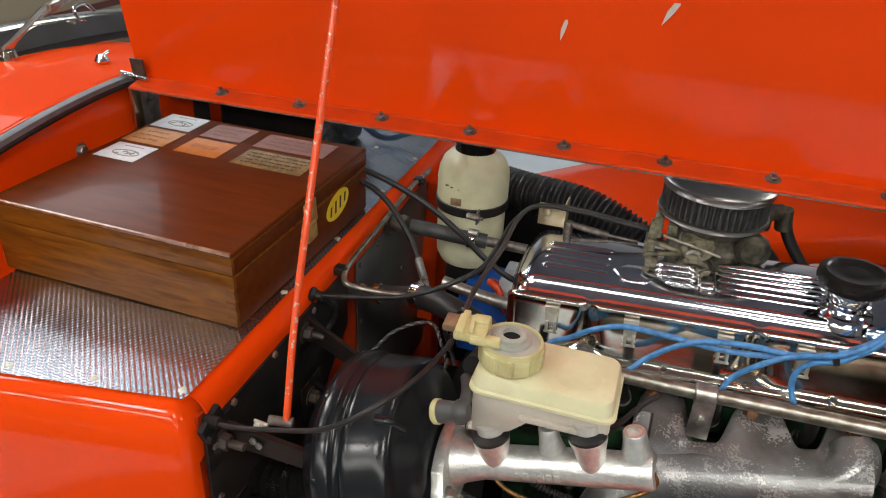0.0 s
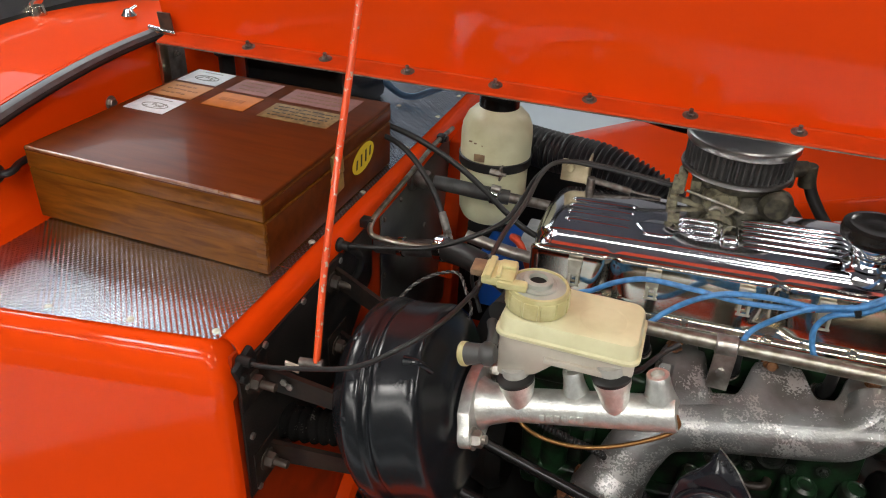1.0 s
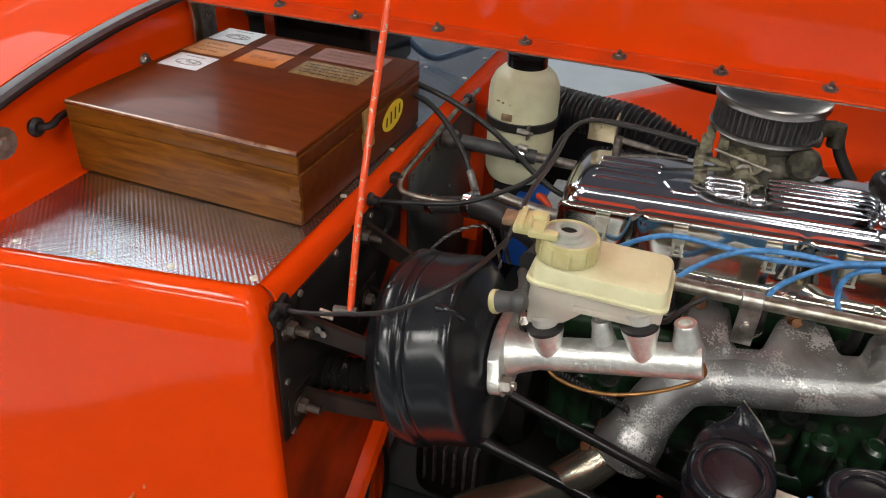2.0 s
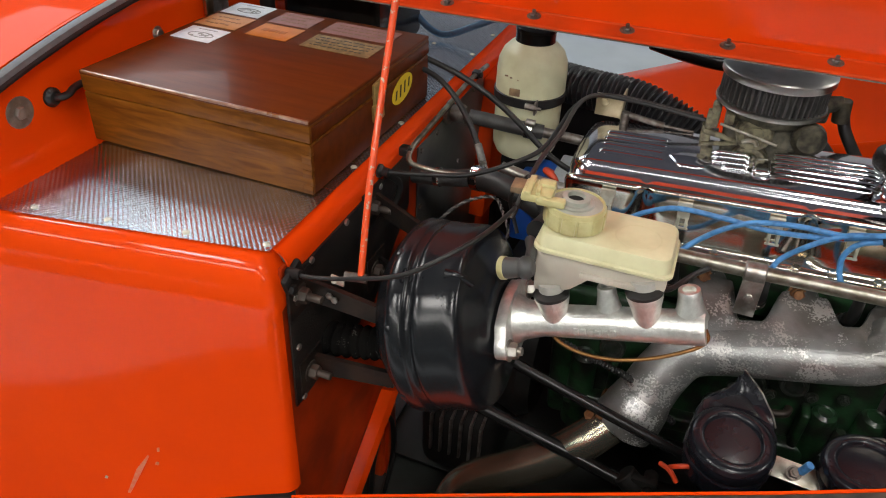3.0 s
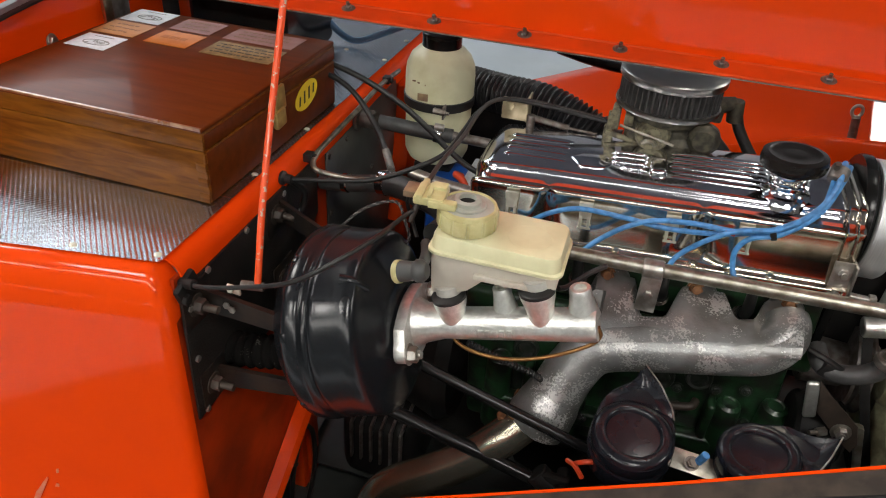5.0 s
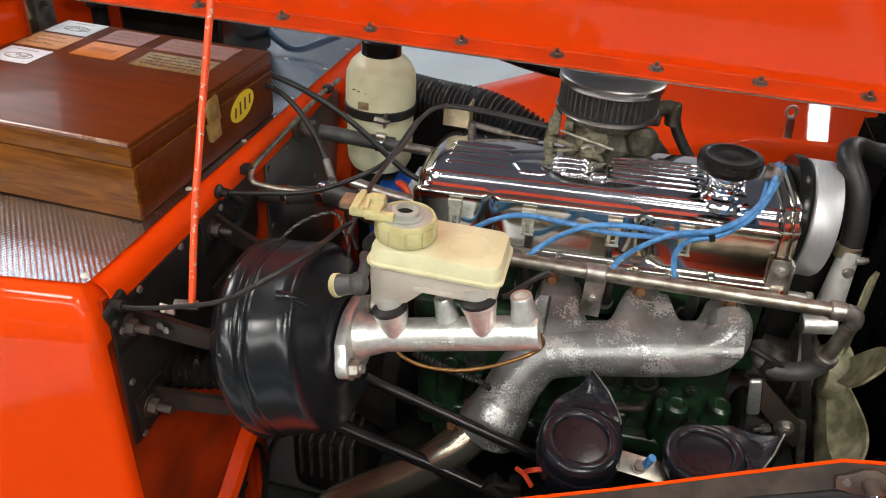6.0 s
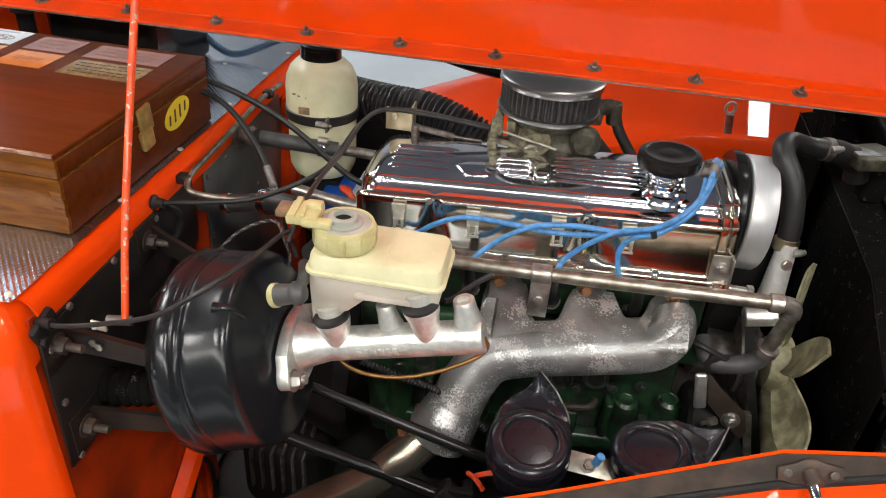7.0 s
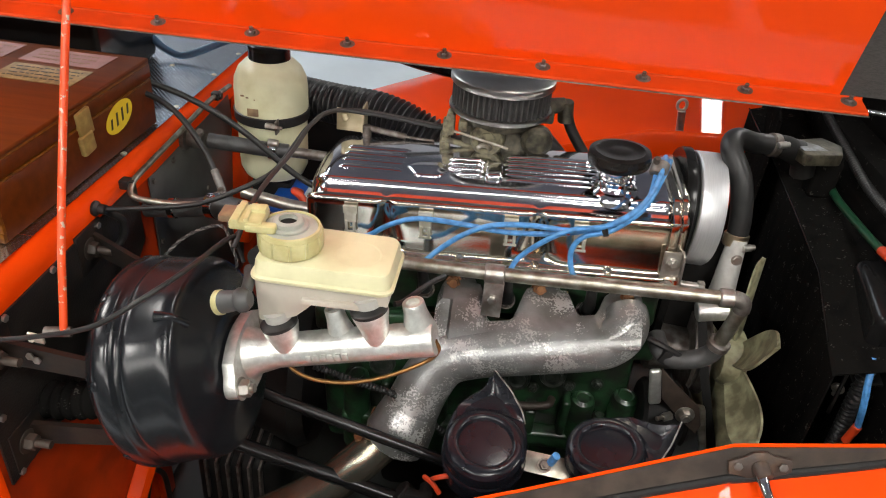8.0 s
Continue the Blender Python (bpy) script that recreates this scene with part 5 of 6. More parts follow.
part("web", Shape().loft([web_section(0.032 + 0.0035 * k) for k in range(72)]), MANIFOLD, mani, "cast web between the runners")
rough = []
for j, (c, r0) in enumerate((((0.018, 0.661, 0.480), 0.036), ((0.013, 0.655, 0.466), 0.040), ((0.008, 0.650, 0.452), 0.0425), ((0.003, 0.645, 0.440), 0.0430), ((-0.001, 0.641, 0.431), 0.0405), ((-0.002, 0.640, 0.428), 0.036))):
    d = Vector((-0.36, -0.29, -0.89)).normalized()
    u_ = d.orthogonal().normalized()
    v_ = d.cross(u_)
    rough.append([Vector(c) + (u_ * math.cos(a) + v_ * math.sin(a)) * r0 * (1 + 0.05 * noise.noise(Vector((3 * math.cos(a), 3 * math.sin(a), 0.8 * j)))) for a in [2 * math.pi * k / 40 for k in range(40)]])
part("outlet_flange", Shape().loft(rough), MANIFOLD, mani, "bulky cast outlet with a rough end")
for x in (-0.095, 0.013, 0.120, 0.224):
    pl = part("spark_plug", Shape().bolt((x, 0.760, 0.594), (0, -0.80, 0.60), 0.0115, 0.009, 0, 0.0125), DARK_STEEL, engine)
    part("boot", Shape().tube([(x, 0.752, 0.601), (x, 0.738, 0.616), (x - 0.002, 0.728, 0.640), (x - 0.004, 0.722, 0.662)], (0.0086, 0.006), 12), RUBBER, pl, "black rubber plug boot")
    part("seal", Shape().lathe([(0.0088, 0.0), (0.0102, 0.001), (0.0102, 0.004), (0.0088, 0.005)], T(x, 0.7465, 0.607, 53, 0, 0), 20), RUBBER, pl)
part("temperature_sender", Shape().box((0.012, 0.014, 0.016), T(0.193, 0.742, 0.590), 0.002).rod((0.193, 0.745, 0.59), (0.193, 0.76, 0.62), 0.005), BRASS, engine)
# timing belt cover, front parts
part("belt_cover", Shape().lathe([(0.060, 0.0), (0.0735, 0.001), (0.0755, 0.003), (0.0755, 0.031), (0.0735, 0.034), (0.0, 0.034)], T(0.3405, 0.868, 0.708) @ ALONG_X, 56), ALU_BRUSHED, engine, "round brushed metal belt cover")
part("belt_backplate", Shape().lathe([(0.0, 0.0), (0.077, 0.0), (0.079, 0.004), (0.079, 0.012), (0.070, 0.019), (0, 0.019)], T(0.322, 0.868, 0.708) @ ALONG_X, 56).box((0.012, 0.13, 0.22), T(0.333, 0.865, 0.60), 0.003), BLACK, engine)
part("thermostat_housing", Shape().tube([(0.402, 0.806, 0.600), (0.403, 0.810, 0.622), (0.404, 0.816, 0.656), (0.4055, 0.823, 0.694)], (0.0185, 0.0122), 26), PALE_CAST, engine, "bright cast outlet housing")
part("housing_screw", Shape().bolt((0.4065, 0.806, 0.672), (0, -1, 0.25), 0.0058, 0.004, 0, 0.0072), STEEL, engine)
part("pump_neck", Shape().rod((0.372, 0.788, 0.596), (0.412, 0.79, 0.604), 0.0135), ALU, engine)
part("water_pump", Shape().rod((0.33, 0.83, 0.50), (0.43, 0.83, 0.50), 0.035, 0.028), DARK_STEEL, engine)
part("timing_case", Shape().box((0.145, 0.02, 0.235), T(0.338, 0.852, 0.565), 0.006, 3), BLACK_MATT, engine, "black timing case behind the pump")
part("crank_pulley", Shape().lathe([(0, 0), (0.06, 0), (0.062, 0.004), (0.054, 0.012), (0.062, 0.02), (0.062, 0.024), (0, 0.024)], T(0.385, 0.83, 0.50) @ ALONG_X, 40), DARK_STEEL, engine)
part("drive_belt", Shape().sheet([[(x - 0.006, y, z), (x + 0.006, y - 0.002, z)] for x, y, z in smooth_path([(0.381, 0.790, 0.590), (0.396, 0.772, 0.530), (0.414, 0.756, 0.470), (0.432, 0.744, 0.415), (0.444, 0.736, 0.370)], 6)], 0.006), RUBBER, engine)

# ---- fuel or water rail in front of the plugs ----
railp = thing("water_pipe", (0.18, 0.69, 0.66), "long steel water pipe along the engine side", "pipe")
part("pipe", Shape().tube([(-0.06, 0.70, 0.671), (0.1, 0.70, 0.673), (0.37, 0.691, 0.688)], 0.0086, 18, 3), PIPE_STEEL, railp)
part("elbow", Shape().tube([(0.362, 0.691, 0.688), (0.378, 0.691, 0.688), (0.386, 0.692, 0.683), (0.3875, 0.693, 0.672)], 0.0098, 18, 6), DARK_STEEL, railp, "darker soldered elbow")
part("down_pipe", Shape().rod((0.3875, 0.693, 0.673), (0.377, 0.699, 0.608), 0.0085), PIPE_STEEL, railp)
part("coupling", Shape().rod((0.358, 0.6914, 0.6874), (0.374, 0.691, 0.6882), 0.0112), STEEL, railp)
clip = part("clip", Shape().rod((0.088, 0.70, 0.6725), (0.112, 0.70, 0.6735), 0.0118).box((0.024, 0.003, 0.052), T(0.101, 0.694, 0.640), 0.0008), STEEL, railp, "bright pipe clip on a strap")
part("screw", Shape().bolt((0.101, 0.692, 0.640), (0, -1, 0), 0.006, 0.004), STEEL, clip)
part("hose", Shape().tube([(0.3785, 0.698, 0.617), (0.375, 0.700, 0.600), (0.363, 0.701, 0.588), (0.345, 0.702, 0.581), (0.330, 0.704, 0.580), (0.318, 0.712, 0.583), (0.314, 0.735, 0.588)], 0.0118, 16, 6), GREY_RUBBER, railp, "short black rubber hose")
part("hose_clip", Shape().rod((0.3792, 0.6975, 0.621), (0.3775, 0.6990, 0.610), 0.0138), DARK_STEEL, railp)

# ---- ignition leads ----
leads = [
    [(-0.095, 0.722, 0.66), (-0.08, 0.735, 0.672), (-0.061, 0.745, 0.676), (-0.036, 0.742, 0.696), (-0.001, 0.742, 0.710), (0.055, 0.742, 0.710), (0.110, 0.742, 0.707), (0.177, 0.742, 0.716), (0.227, 0.742, 0.736), (0.261, 0.745, 0.766), (0.269, 0.760, 0.790), (0.273, 0.785, 0.800), (0.285, 0.82, 0.79)],
    [(0.005, 0.722, 0.660), (0.013, 0.722, 0.664), (0.030, 0.735, 0.676), (0.056, 0.738, 0.698), (0.089, 0.738, 0.716), (0.135, 0.736, 0.724), (0.189, 0.736, 0.725), (0.232, 0.736, 0.742), (0.264, 0.742, 0.777), (0.277, 0.77, 0.804), (0.286, 0.81, 0.80)],
    [(0.117, 0.722, 0.660), (0.119, 0.724, 0.668), (0.128, 0.735, 0.679), (0.152, 0.732, 0.706), (0.182, 0.730, 0.728), (0.222, 0.730, 0.740), (0.251, 0.735, 0.761), (0.269, 0.747, 0.788), (0.275, 0.766, 0.806), (0.28, 0.80, 0.80)],
    [(0.222, 0.722, 0.655), (0.205, 0.721, 0.662), (0.195, 0.722, 0.670), (0.189, 0.730, 0.683), (0.188, 0.733, 0.702), (0.200, 0.733, 0.721), (0.230, 0.733, 0.734), (0.260, 0.737, 0.765), (0.276, 0.757, 0.796), (0.29, 0.80, 0.80)],
]
for p in leads:
    solo("ignition_lead", Shape().tube(p, 0.0034, 10, 6), BLUE_LEAD, "bright blue silicone ignition lead over the cover", "ignition lead", "ignition leads")
s = Shape().lathe([(0.0085, 0), (0.0095, 0.001), (0.0095, 0.006), (0.0085, 0.007), (0.006, 0.007), (0.006, 0.0)], T(0.218, 0.7345, 0.731) @ T(0, 0, 0, 0, 70, 0), 18, 0.6)
solo("cable_tie", s, RUBBER, "black tie round the blue leads", "cable tie")
s = Shape().rod((0.271, 0.764, 0.796), (0.275, 0.775, 0.808), 0.0105).box((0.008, 0.010, 0.008), T(0.267, 0.768, 0.812, 0, 20, 0), 0.003).bolt((0.267, 0.766, 0.814), (0, -0.5, 1), 0.0038, 0.004)
solo("lead_clamp", s, DARK_STEEL, "steel clamp holding the blue leads", "clamp")
s = Shape().box((0.012, 0.006, 0.006), T(0.176, 0.735, 0.722), 0.001)
solo("lead_marker", s, RED, "small red marker on a blue lead", "marker")

# ---- carburettor and air filter ----
filt = thing("air_filter", (0.08, 0.92, 0.77), "round pleated air filter with chrome top", "air filter")
FXC, FYC = 0.079, 0.922
s = Shape()
n, rings = 50, []
for z in (0.798, 0.833):
    rings.append([(FXC + (0.0665 if k % 4 in (0, 1) else 0.0605) * math.cos(2 * math.pi * k / (4 * n)), FYC + (0.0665 if k % 4 in (0, 1) else 0.0605) * math.sin(2 * math.pi * k / (4 * n)), z) for k in range(4 * n)])
part("element", s.loft(rings), PLEAT, filt, "dark pleated element", 20)
top = part("top_cover", Shape().lathe([(0.0685, 0.831), (0.0700, 0.833), (0.0700, 0.841), (0.067, 0.8435), (0.02, 0.8455), (0, 0.8455)], T(FXC, FYC, 0), 56), FILTER_TOP, filt, "chrome top disc")
part("nut", Shape().lathe([(0.0045, 0.845), (0.0045, 0.853), (0.003, 0.854), (0.003, 0.859), (0, 0.86)], T(FXC, FYC, 0), 12), STEEL, top)
part("base_ring", Shape().lathe([(0.055, 0.793), (0.0685, 0.7935), (0.0697, 0.796), (0.0690, 0.7995), (0.064, 0.8005)], T(FXC, FYC, 0), 56), FILTER_TOP, filt)
carb = thing("carburettor", (0.08, 0.92, 0.69), "oil-stained twin choke carburettor under the filter", "carburettor")
part("body", Shape().box((0.10, 0.075, 0.050), T(0.08, 0.925, 0.768), 0.008, 3).box((0.085, 0.085, 0.05), T(0.085, 0.925, 0.72), 0.01, 3).lathe([(0.050, 0.776), (0.057, 0.784), (0.058, 0.794)], T(0.079, 0.922, 0), 32), CARB, carb)
choke = part("choke_housing", Shape(Matrix.Translation((0.002, -0.002, 0.004))).lathe([(0.0, 0.0), (0.020, 0.0), (0.0225, 0.003), (0.0225, 0.016), (0.026, 0.019), (0.026, 0.030), (0, 0.03)], T(0.066, 0.872, 0.762) @ T(0, 0, 0, -90, 0, 0), 30), CARB_PALE, carb, "round choke housing")
part("lever", Shape(Matrix.Translation((0.002, -0.002, 0.004))).rod((0.022, 0.868, 0.772), (0.095, 0.866, 0.757), 0.0018).tube([(0.055, 0.870, 0.752), (0.060, 0.866, 0.757), (0.068, 0.866, 0.757), (0.072, 0.866, 0.752)], 0.003, 8), PIPE_STEEL, choke)
part("cross_rib", Shape(Matrix.Translation((0.002, -0.002, 0.004))).box((0.030, 0.004, 0.005), T(0.066, 0.8705, 0.762, 0, 25, 0), 0.001).box((0.005, 0.004, 0.026), T(0.066, 0.8705, 0.762, 0, 25, 0), 0.001).lathe([(0.012, 0), (0.012, 0.003), (0.009, 0.0035), (0, 0.0035)], T(0.066, 0.8715, 0.762) @ T(0, 0, 0, 90, 0, 0), 20), CARB_PALE, choke)
part("pump_cover", Shape(Matrix.Translation((0.005, 0, 0.017))).lathe([(0, 0), (0.014, 0.0), (0.021, 0.007), (0.021, 0.018), (0, 0.018)], T(0.128, 0.872, 0.752) @ T(0, 0, 0, -90, 0, 0), 24), CARB, carb)
part("linkage", Shape(Matrix.Translation((0.006, 0, 0.008))).box((0.016, 0.010, 0.024), T(0.008, 0.895, 0.762), 0.002).box((0.012, 0.022, 0.014), T(0.028, 0.885, 0.772), 0.002).rod((0.0, 0.89, 0.745), (0.045, 0.89, 0.738), 0.004).rod((0.01, 0.885, 0.778), (0.01, 0.91, 0.778), 0.006).box((0.014, 0.02, 0.02), T(0.004, 0.90, 0.742), 0.003), CARB_PALE, carb)
part("stub", Shape(Matrix.Translation((0, 0, 0.012))).rod((0.125, 0.945, 0.778), (0.168, 0.955, 0.785), 0.013, 0.010).rod((0.168, 0.955, 0.790), (0.172, 0.955, 0.760), 0.011).box((0.02, 0.03, 0.02), T(0.145, 0.955, 0.768), 0.004), CARB, carb)
part("breather_hose", Shape().tube([(0.171, 0.955, 0.800), (0.173, 0.955, 0.785), (0.180, 0.955, 0.765), (0.195, 0.955, 0.742), (0.210, 0.953, 0.724), (0.226, 0.95, 0.712)], 0.0078, 14, 6), RUBBER, carb, "black rubber pipe")
part("lower_hose", Shape().tube([(0.14, 0.95, 0.75), (0.17, 0.95, 0.72), (0.19, 0.95, 0.69)], 0.013, 14), RUBBER, carb)
part("manifold_flange", Shape().box((0.11, 0.10, 0.02), T(0.085, 0.92, 0.695), 0.004).rod((0.085, 0.92, 0.69), (0.085, 0.87, 0.63), 0.04), CARB, carb)
s = Shape().rod((0.222, 0.952, 0.722), (0.238, 0.945, 0.690), 0.021).rod((0.220, 0.953, 0.726), (0.223, 0.952, 0.720), 0.014)
solo("breather_can", s, ALU, "grey metal breather canister", "canister")
s = Shape().box((0.036, 0.003, 0.032), T(-0.125, 0.905, 0.757), 0.001).box((0.003, 0.03, 0.036), T(-0.107, 0.92, 0.757), 0.001).bolt((-0.131, 0.903, 0.762), (0, -1, 0), 0.006, 0.004, 0, 0.008)
solo("cable_bracket", s, BRACKET, "brassy folded cable bracket", "bracket")
s = Shape().rod((-0.095, 0.905, 0.748), (-0.045, 0.905, 0.742), 0.0045).rod((-0.045, 0.905, 0.742), (-0.005, 0.902, 0.742), 0.002).rod((-0.10, 0.905, 0.752), (-0.10, 0.905, 0.735), 0.006)
solo("throttle_link", s, DARK_STEEL, "dull steel throttle link rod", "link rod")

# ---- expansion bottle ----
bottle = thing("expansion_bottle", (-0.252, 0.952, 0.62), "yellowed plastic expansion bottle with black cap", "bottle")
BT = T(-0.252, 0.955, 0.0)
part("body", Shape().lathe([(0, 0.634), (0.034, 0.635), (0.044, 0.640), (0.0495, 0.652), (0.0505, 0.668), (0.0505, 0.722), (0.0525, 0.742), (0.0525, 0.772), (0.051, 0.787), (0.045, 0.801), (0.036, 0.810), (0.029, 0.815), (0.029, 0.828), (0, 0.828)], BT, 48), BOTTLE, bottle)
part("cap", Shape().lathe([(0.0270, 0.813), (0.0295, 0.814), (0.0292, 0.829), (0.0300, 0.830), (0.0295, 0.8345), (0.026, 0.836), (0.0, 0.835)], BT, 36), BLACK, bottle, "black screw cap")
strap = part("strap", Shape().lathe([(0.0515, 0.7275), (0.0540, 0.7285), (0.0545, 0.7415), (0.0525, 0.7425)], BT, 48), RUBBER, bottle, "black clamp strap")
part("buckle", Shape().bolt((-0.243, 0.899, 0.735), (1, -0.1, 0), 0.005, 0.018, 0.006).box((0.003, 0.014, 0.020), T(-0.228, 0.902, 0.734), 0.001), DARK_STEEL, strap)
part("mark", Shape().box((0.016, 0.002, 0.011), T(-0.262, 0.9025, 0.751), 0.0005), BROWN_PLASTIC, bottle, "dark level mark")
for k, w in enumerate((0.005, 0.010, 0.008, 0.004)):
    part("dirt_mark", Shape().box((w, 0.0012, 0.0022), T(-0.278 + 0.011 * k, 0.9035 + 0.0022 * abs(k - 2), 0.772 - 0.0012 * k), 0.0003), BROWN_PLASTIC, bottle)
s = Shape().box((0.06, 0.06, 0.03), T(-0.250, 0.955, 0.618), 0.004).box((0.05, 0.012, 0.2), T(-0.27, 0.99, 0.55), 0.002)
solo("bottle_bracket", s, BLACK_MATT, "black bracket under the plastic bottle", "bracket")

# ---- hoses and cables behind the engine ----
s = Shape().tube([(-0.23, 1.04, 0.728), (-0.17, 1.015, 0.732), (-0.10, 0.995, 0.735), (-0.05, 0.98, 0.726), (0.0, 0.97, 0.705), (0.03, 0.965, 0.68)], 0.029, 32, 12, 0.0026, 0.0082)
solo("corrugated_duct", s, DUCT, "wide black corrugated air duct", "duct")
heat = thing("heater_hose", (-0.25, 0.89, 0.69), "grey heater hose clamped to a copper pipe", "hose")
part("hose", Shape().tube([(-0.322, 0.884, 0.709), (-0.29, 0.887, 0.707), (-0.255, 0.892, 0.703), (-0.212, 0.9, 0.699)], 0.0108, 16), GREY_RUBBER, heat)
part("pipe", Shape().tube([(-0.215, 0.90, 0.699), (-0.16, 0.905, 0.696), (-0.12, 0.91, 0.69)], 0.0075, 14), DARK_STEEL, heat)
cl = part("clamp", Shape().rod((-0.240, 0.8955, 0.702), (-0.228, 0.8975, 0.7005), 0.0145), CHROME, heat, "bright hose clamp")
part("screw", Shape().rod((-0.236, 0.885, 0.717), (-0.222, 0.886, 0.716), 0.0055), STEEL, cl)
part("fitting", Shape().lathe([(0.018, 0), (0.018, 0.006), (0.013, 0.008), (0.013, 0.03), (0, 0.03)], T(FW + 0.004, 0.882, 0.71) @ ALONG_X, 20).bolt((-0.330, 0.876, 0.722), (0, -0.5, 1), 0.006, 0.005), DARK_STEEL, heat)
s = Shape().loft([[(x, 1.118, 0.30), (x, 1.122, 0.30), (x, 1.122, z), (x, 1.118, z)] for x, z in ((-0.345, 0.685), (-0.25, 0.68), (-0.15, 0.66), (-0.03, 0.635))])
solo("splash_shield", s, BLACK_MATT, "dark splash shield behind the corrugated duct", "shield")
heat = thing("heater_hose", (-0.25, 0.74, 0.66), "black heater hose joined to a bright steel pipe", "hose")
part("stub", Shape().tube([(-0.355, 0.752, 0.668), (-0.31, 0.748, 0.676), (-0.268, 0.738, 0.690), (-0.255, 0.733, 0.695)], 0.012, 16), GREY_RUBBER, heat)
part("hose", Shape().tube([(-0.258, 0.734, 0.695), (-0.225, 0.722, 0.700), (-0.20, 0.712, 0.700), (-0.172, 0.705, 0.694), (-0.15, 0.705, 0.68)], 0.0155, 16), RUBBER, heat)
part("clamp", Shape().rod((-0.262, 0.735, 0.694), (-0.248, 0.731, 0.697), 0.0168), CHROME, heat, "bright hose clamp")
part("pipe", Shape().tube([(-0.24, 0.79, 0.688), (-0.19, 0.785, 0.682), (-0.14, 0.785, 0.678), (-0.10, 0.80, 0.672)], 0.008, 14), STEEL, heat, "bright steel pipe")
part("clamp", Shape().rod((-0.322, 0.7495, 0.674), (-0.312, 0.7485, 0.6756), 0.0136), CHROME, heat, "bright hose clamp")
part("union", Shape().bolt((-0.262, 0.772, 0.683), (0, 0, 1), 0.008, 0.010, 0.006, 0.010), STEEL, heat)
part("union", Shape().bolt((-0.335, 0.742, 0.680), (0, -0.3, 1), 0.006, 0.006, 0.004), STEEL, heat)
s = Shape().tube([(-0.345, 1.03, 0.735), (-0.347, 0.95, 0.738), (-0.345, 0.853, 0.735), (-0.343, 0.76, 0.733), (-0.340, 0.705, 0.732), (-0.333, 0.686, 0.724), (-0.315, 0.692, 0.716), (-0.285, 0.70, 0.712), (-0.262, 0.705, 0.712)], 0.0037, 12, 6)
solo("steel_pipe", s, PIPE_STEEL, "bent steel pipe along the firewall rail", "pipe")
for y in (0.98, 0.70):
    solo("pipe_clip", Shape().box((0.012, 0.014, 0.012), T(-0.347, y, 0.737 if y > 0.9 else 0.731), 0.002).bolt((-0.341, y, 0.737 if y > 0.9 else 0.731), (1, 0, 0), 0.005, 0.004), RUBBER, "black clip holding the steel pipe", "clip", "pipe clips")
s = Shape().tube([(-0.352, 0.432, 0.714), (-0.330, 0.424, 0.720), (-0.284, 0.420, 0.735), (-0.224, 0.412, 0.763), (-0.184, 0.424, 0.789), (-0.161, 0.462, 0.797), (-0.154, 0.52, 0.789), (-0.16, 0.56, 0.77)], 0.0024, 10, 8)
cab = thing("clutch_cable", (FW, 0.43, 0.70), "thin black cable looping over the servo", "cable")
part("cable", s, RUBBER, cab)
part("end_fitting", Shape().rod((FW + 0.002, 0.4325, 0.712), (-0.340, 0.4275, 0.717), 0.0055).box((0.008, 0.034, 0.024), T(FW + 0.006, 0.434, 0.706, 20, 0, 0), 0.004).bolt((FW + 0.01, 0.424, 0.698), (1, 0, 0), 0.006, 0.005), BLACK_MATT, cab)
cab = thing("throttle_cable", (FW, 0.65, 0.72), "black throttle cable running to the carburettor", "cable")
part("cable", Shape().tube([(-0.352, 0.648, 0.724), (-0.303, 0.660, 0.726), (-0.251, 0.680, 0.728), (-0.207, 0.700, 0.743), (-0.176, 0.730, 0.756), (-0.166, 0.780, 0.768), (-0.163, 0.840, 0.770), (-0.143, 0.890, 0.774), (-0.085, 0.900, 0.771), (0.010, 0.905, 0.761)], 0.0031, 10, 8), RUBBER, cab)
part("grommet", Shape().lathe([(0, 0), (0.009, 0), (0.009, 0.003), (0.006, 0.006), (0.0055, 0.014), (0, 0.014)], T(FW + 0.002, 0.648, 0.724) @ ALONG_X, 18), RUBBER, cab)
part("tail", Shape().tube([(-0.35, 0.655, 0.718), (-0.34, 0.668, 0.700), (-0.345, 0.672, 0.675), (-0.352, 0.66, 0.66)], 0.0045, 10), RUBBER, cab)
s = Shape().tube([(-0.165, 0.57, 0.75), (-0.160, 0.60, 0.775), (-0.161, 0.660, 0.778), (-0.156, 0.740, 0.779), (-0.157, 0.830, 0.778), (-0.145, 0.884, 0.775), (-0.101, 0.904, 0.773), (0.002, 0.908, 0.763)], 0.0029, 10, 8)
solo("choke_cable", s, mat("brown_black_sheath", (0.035, 0.026, 0.022), 0.45), "brownish black choke cable over the engine", "cable")
s = Shape().tube([(-0.131, 0.545, 0.758), (-0.128, 0.575, 0.752), (-0.133, 0.62, 0.735), (-0.142, 0.665, 0.712), (-0.155, 0.70, 0.697)], 0.0115, 16, 8)
solo("vacuum_hose", s, RUBBER, "black vacuum hose from the servo valve", "hose")
s = Shape().tube([(-0.395, 0.862, 0.797), (-0.34, 0.862, 0.781), (-0.287, 0.862, 0.756), (-0.243, 0.862, 0.726), (-0.206, 0.862, 0.695), (-0.17, 0.862, 0.672), (-0.13, 0.87, 0.655)], 0.0043, 10, 8)
solo("speedo_cable", s, RUBBER, "black cable dropping behind the engine", "cable", "cables past the box")
cab = thing("brake_hose", (-0.26, 0.78, 0.68), "black flexible hose with a metal end", "hose", "cables past the box")
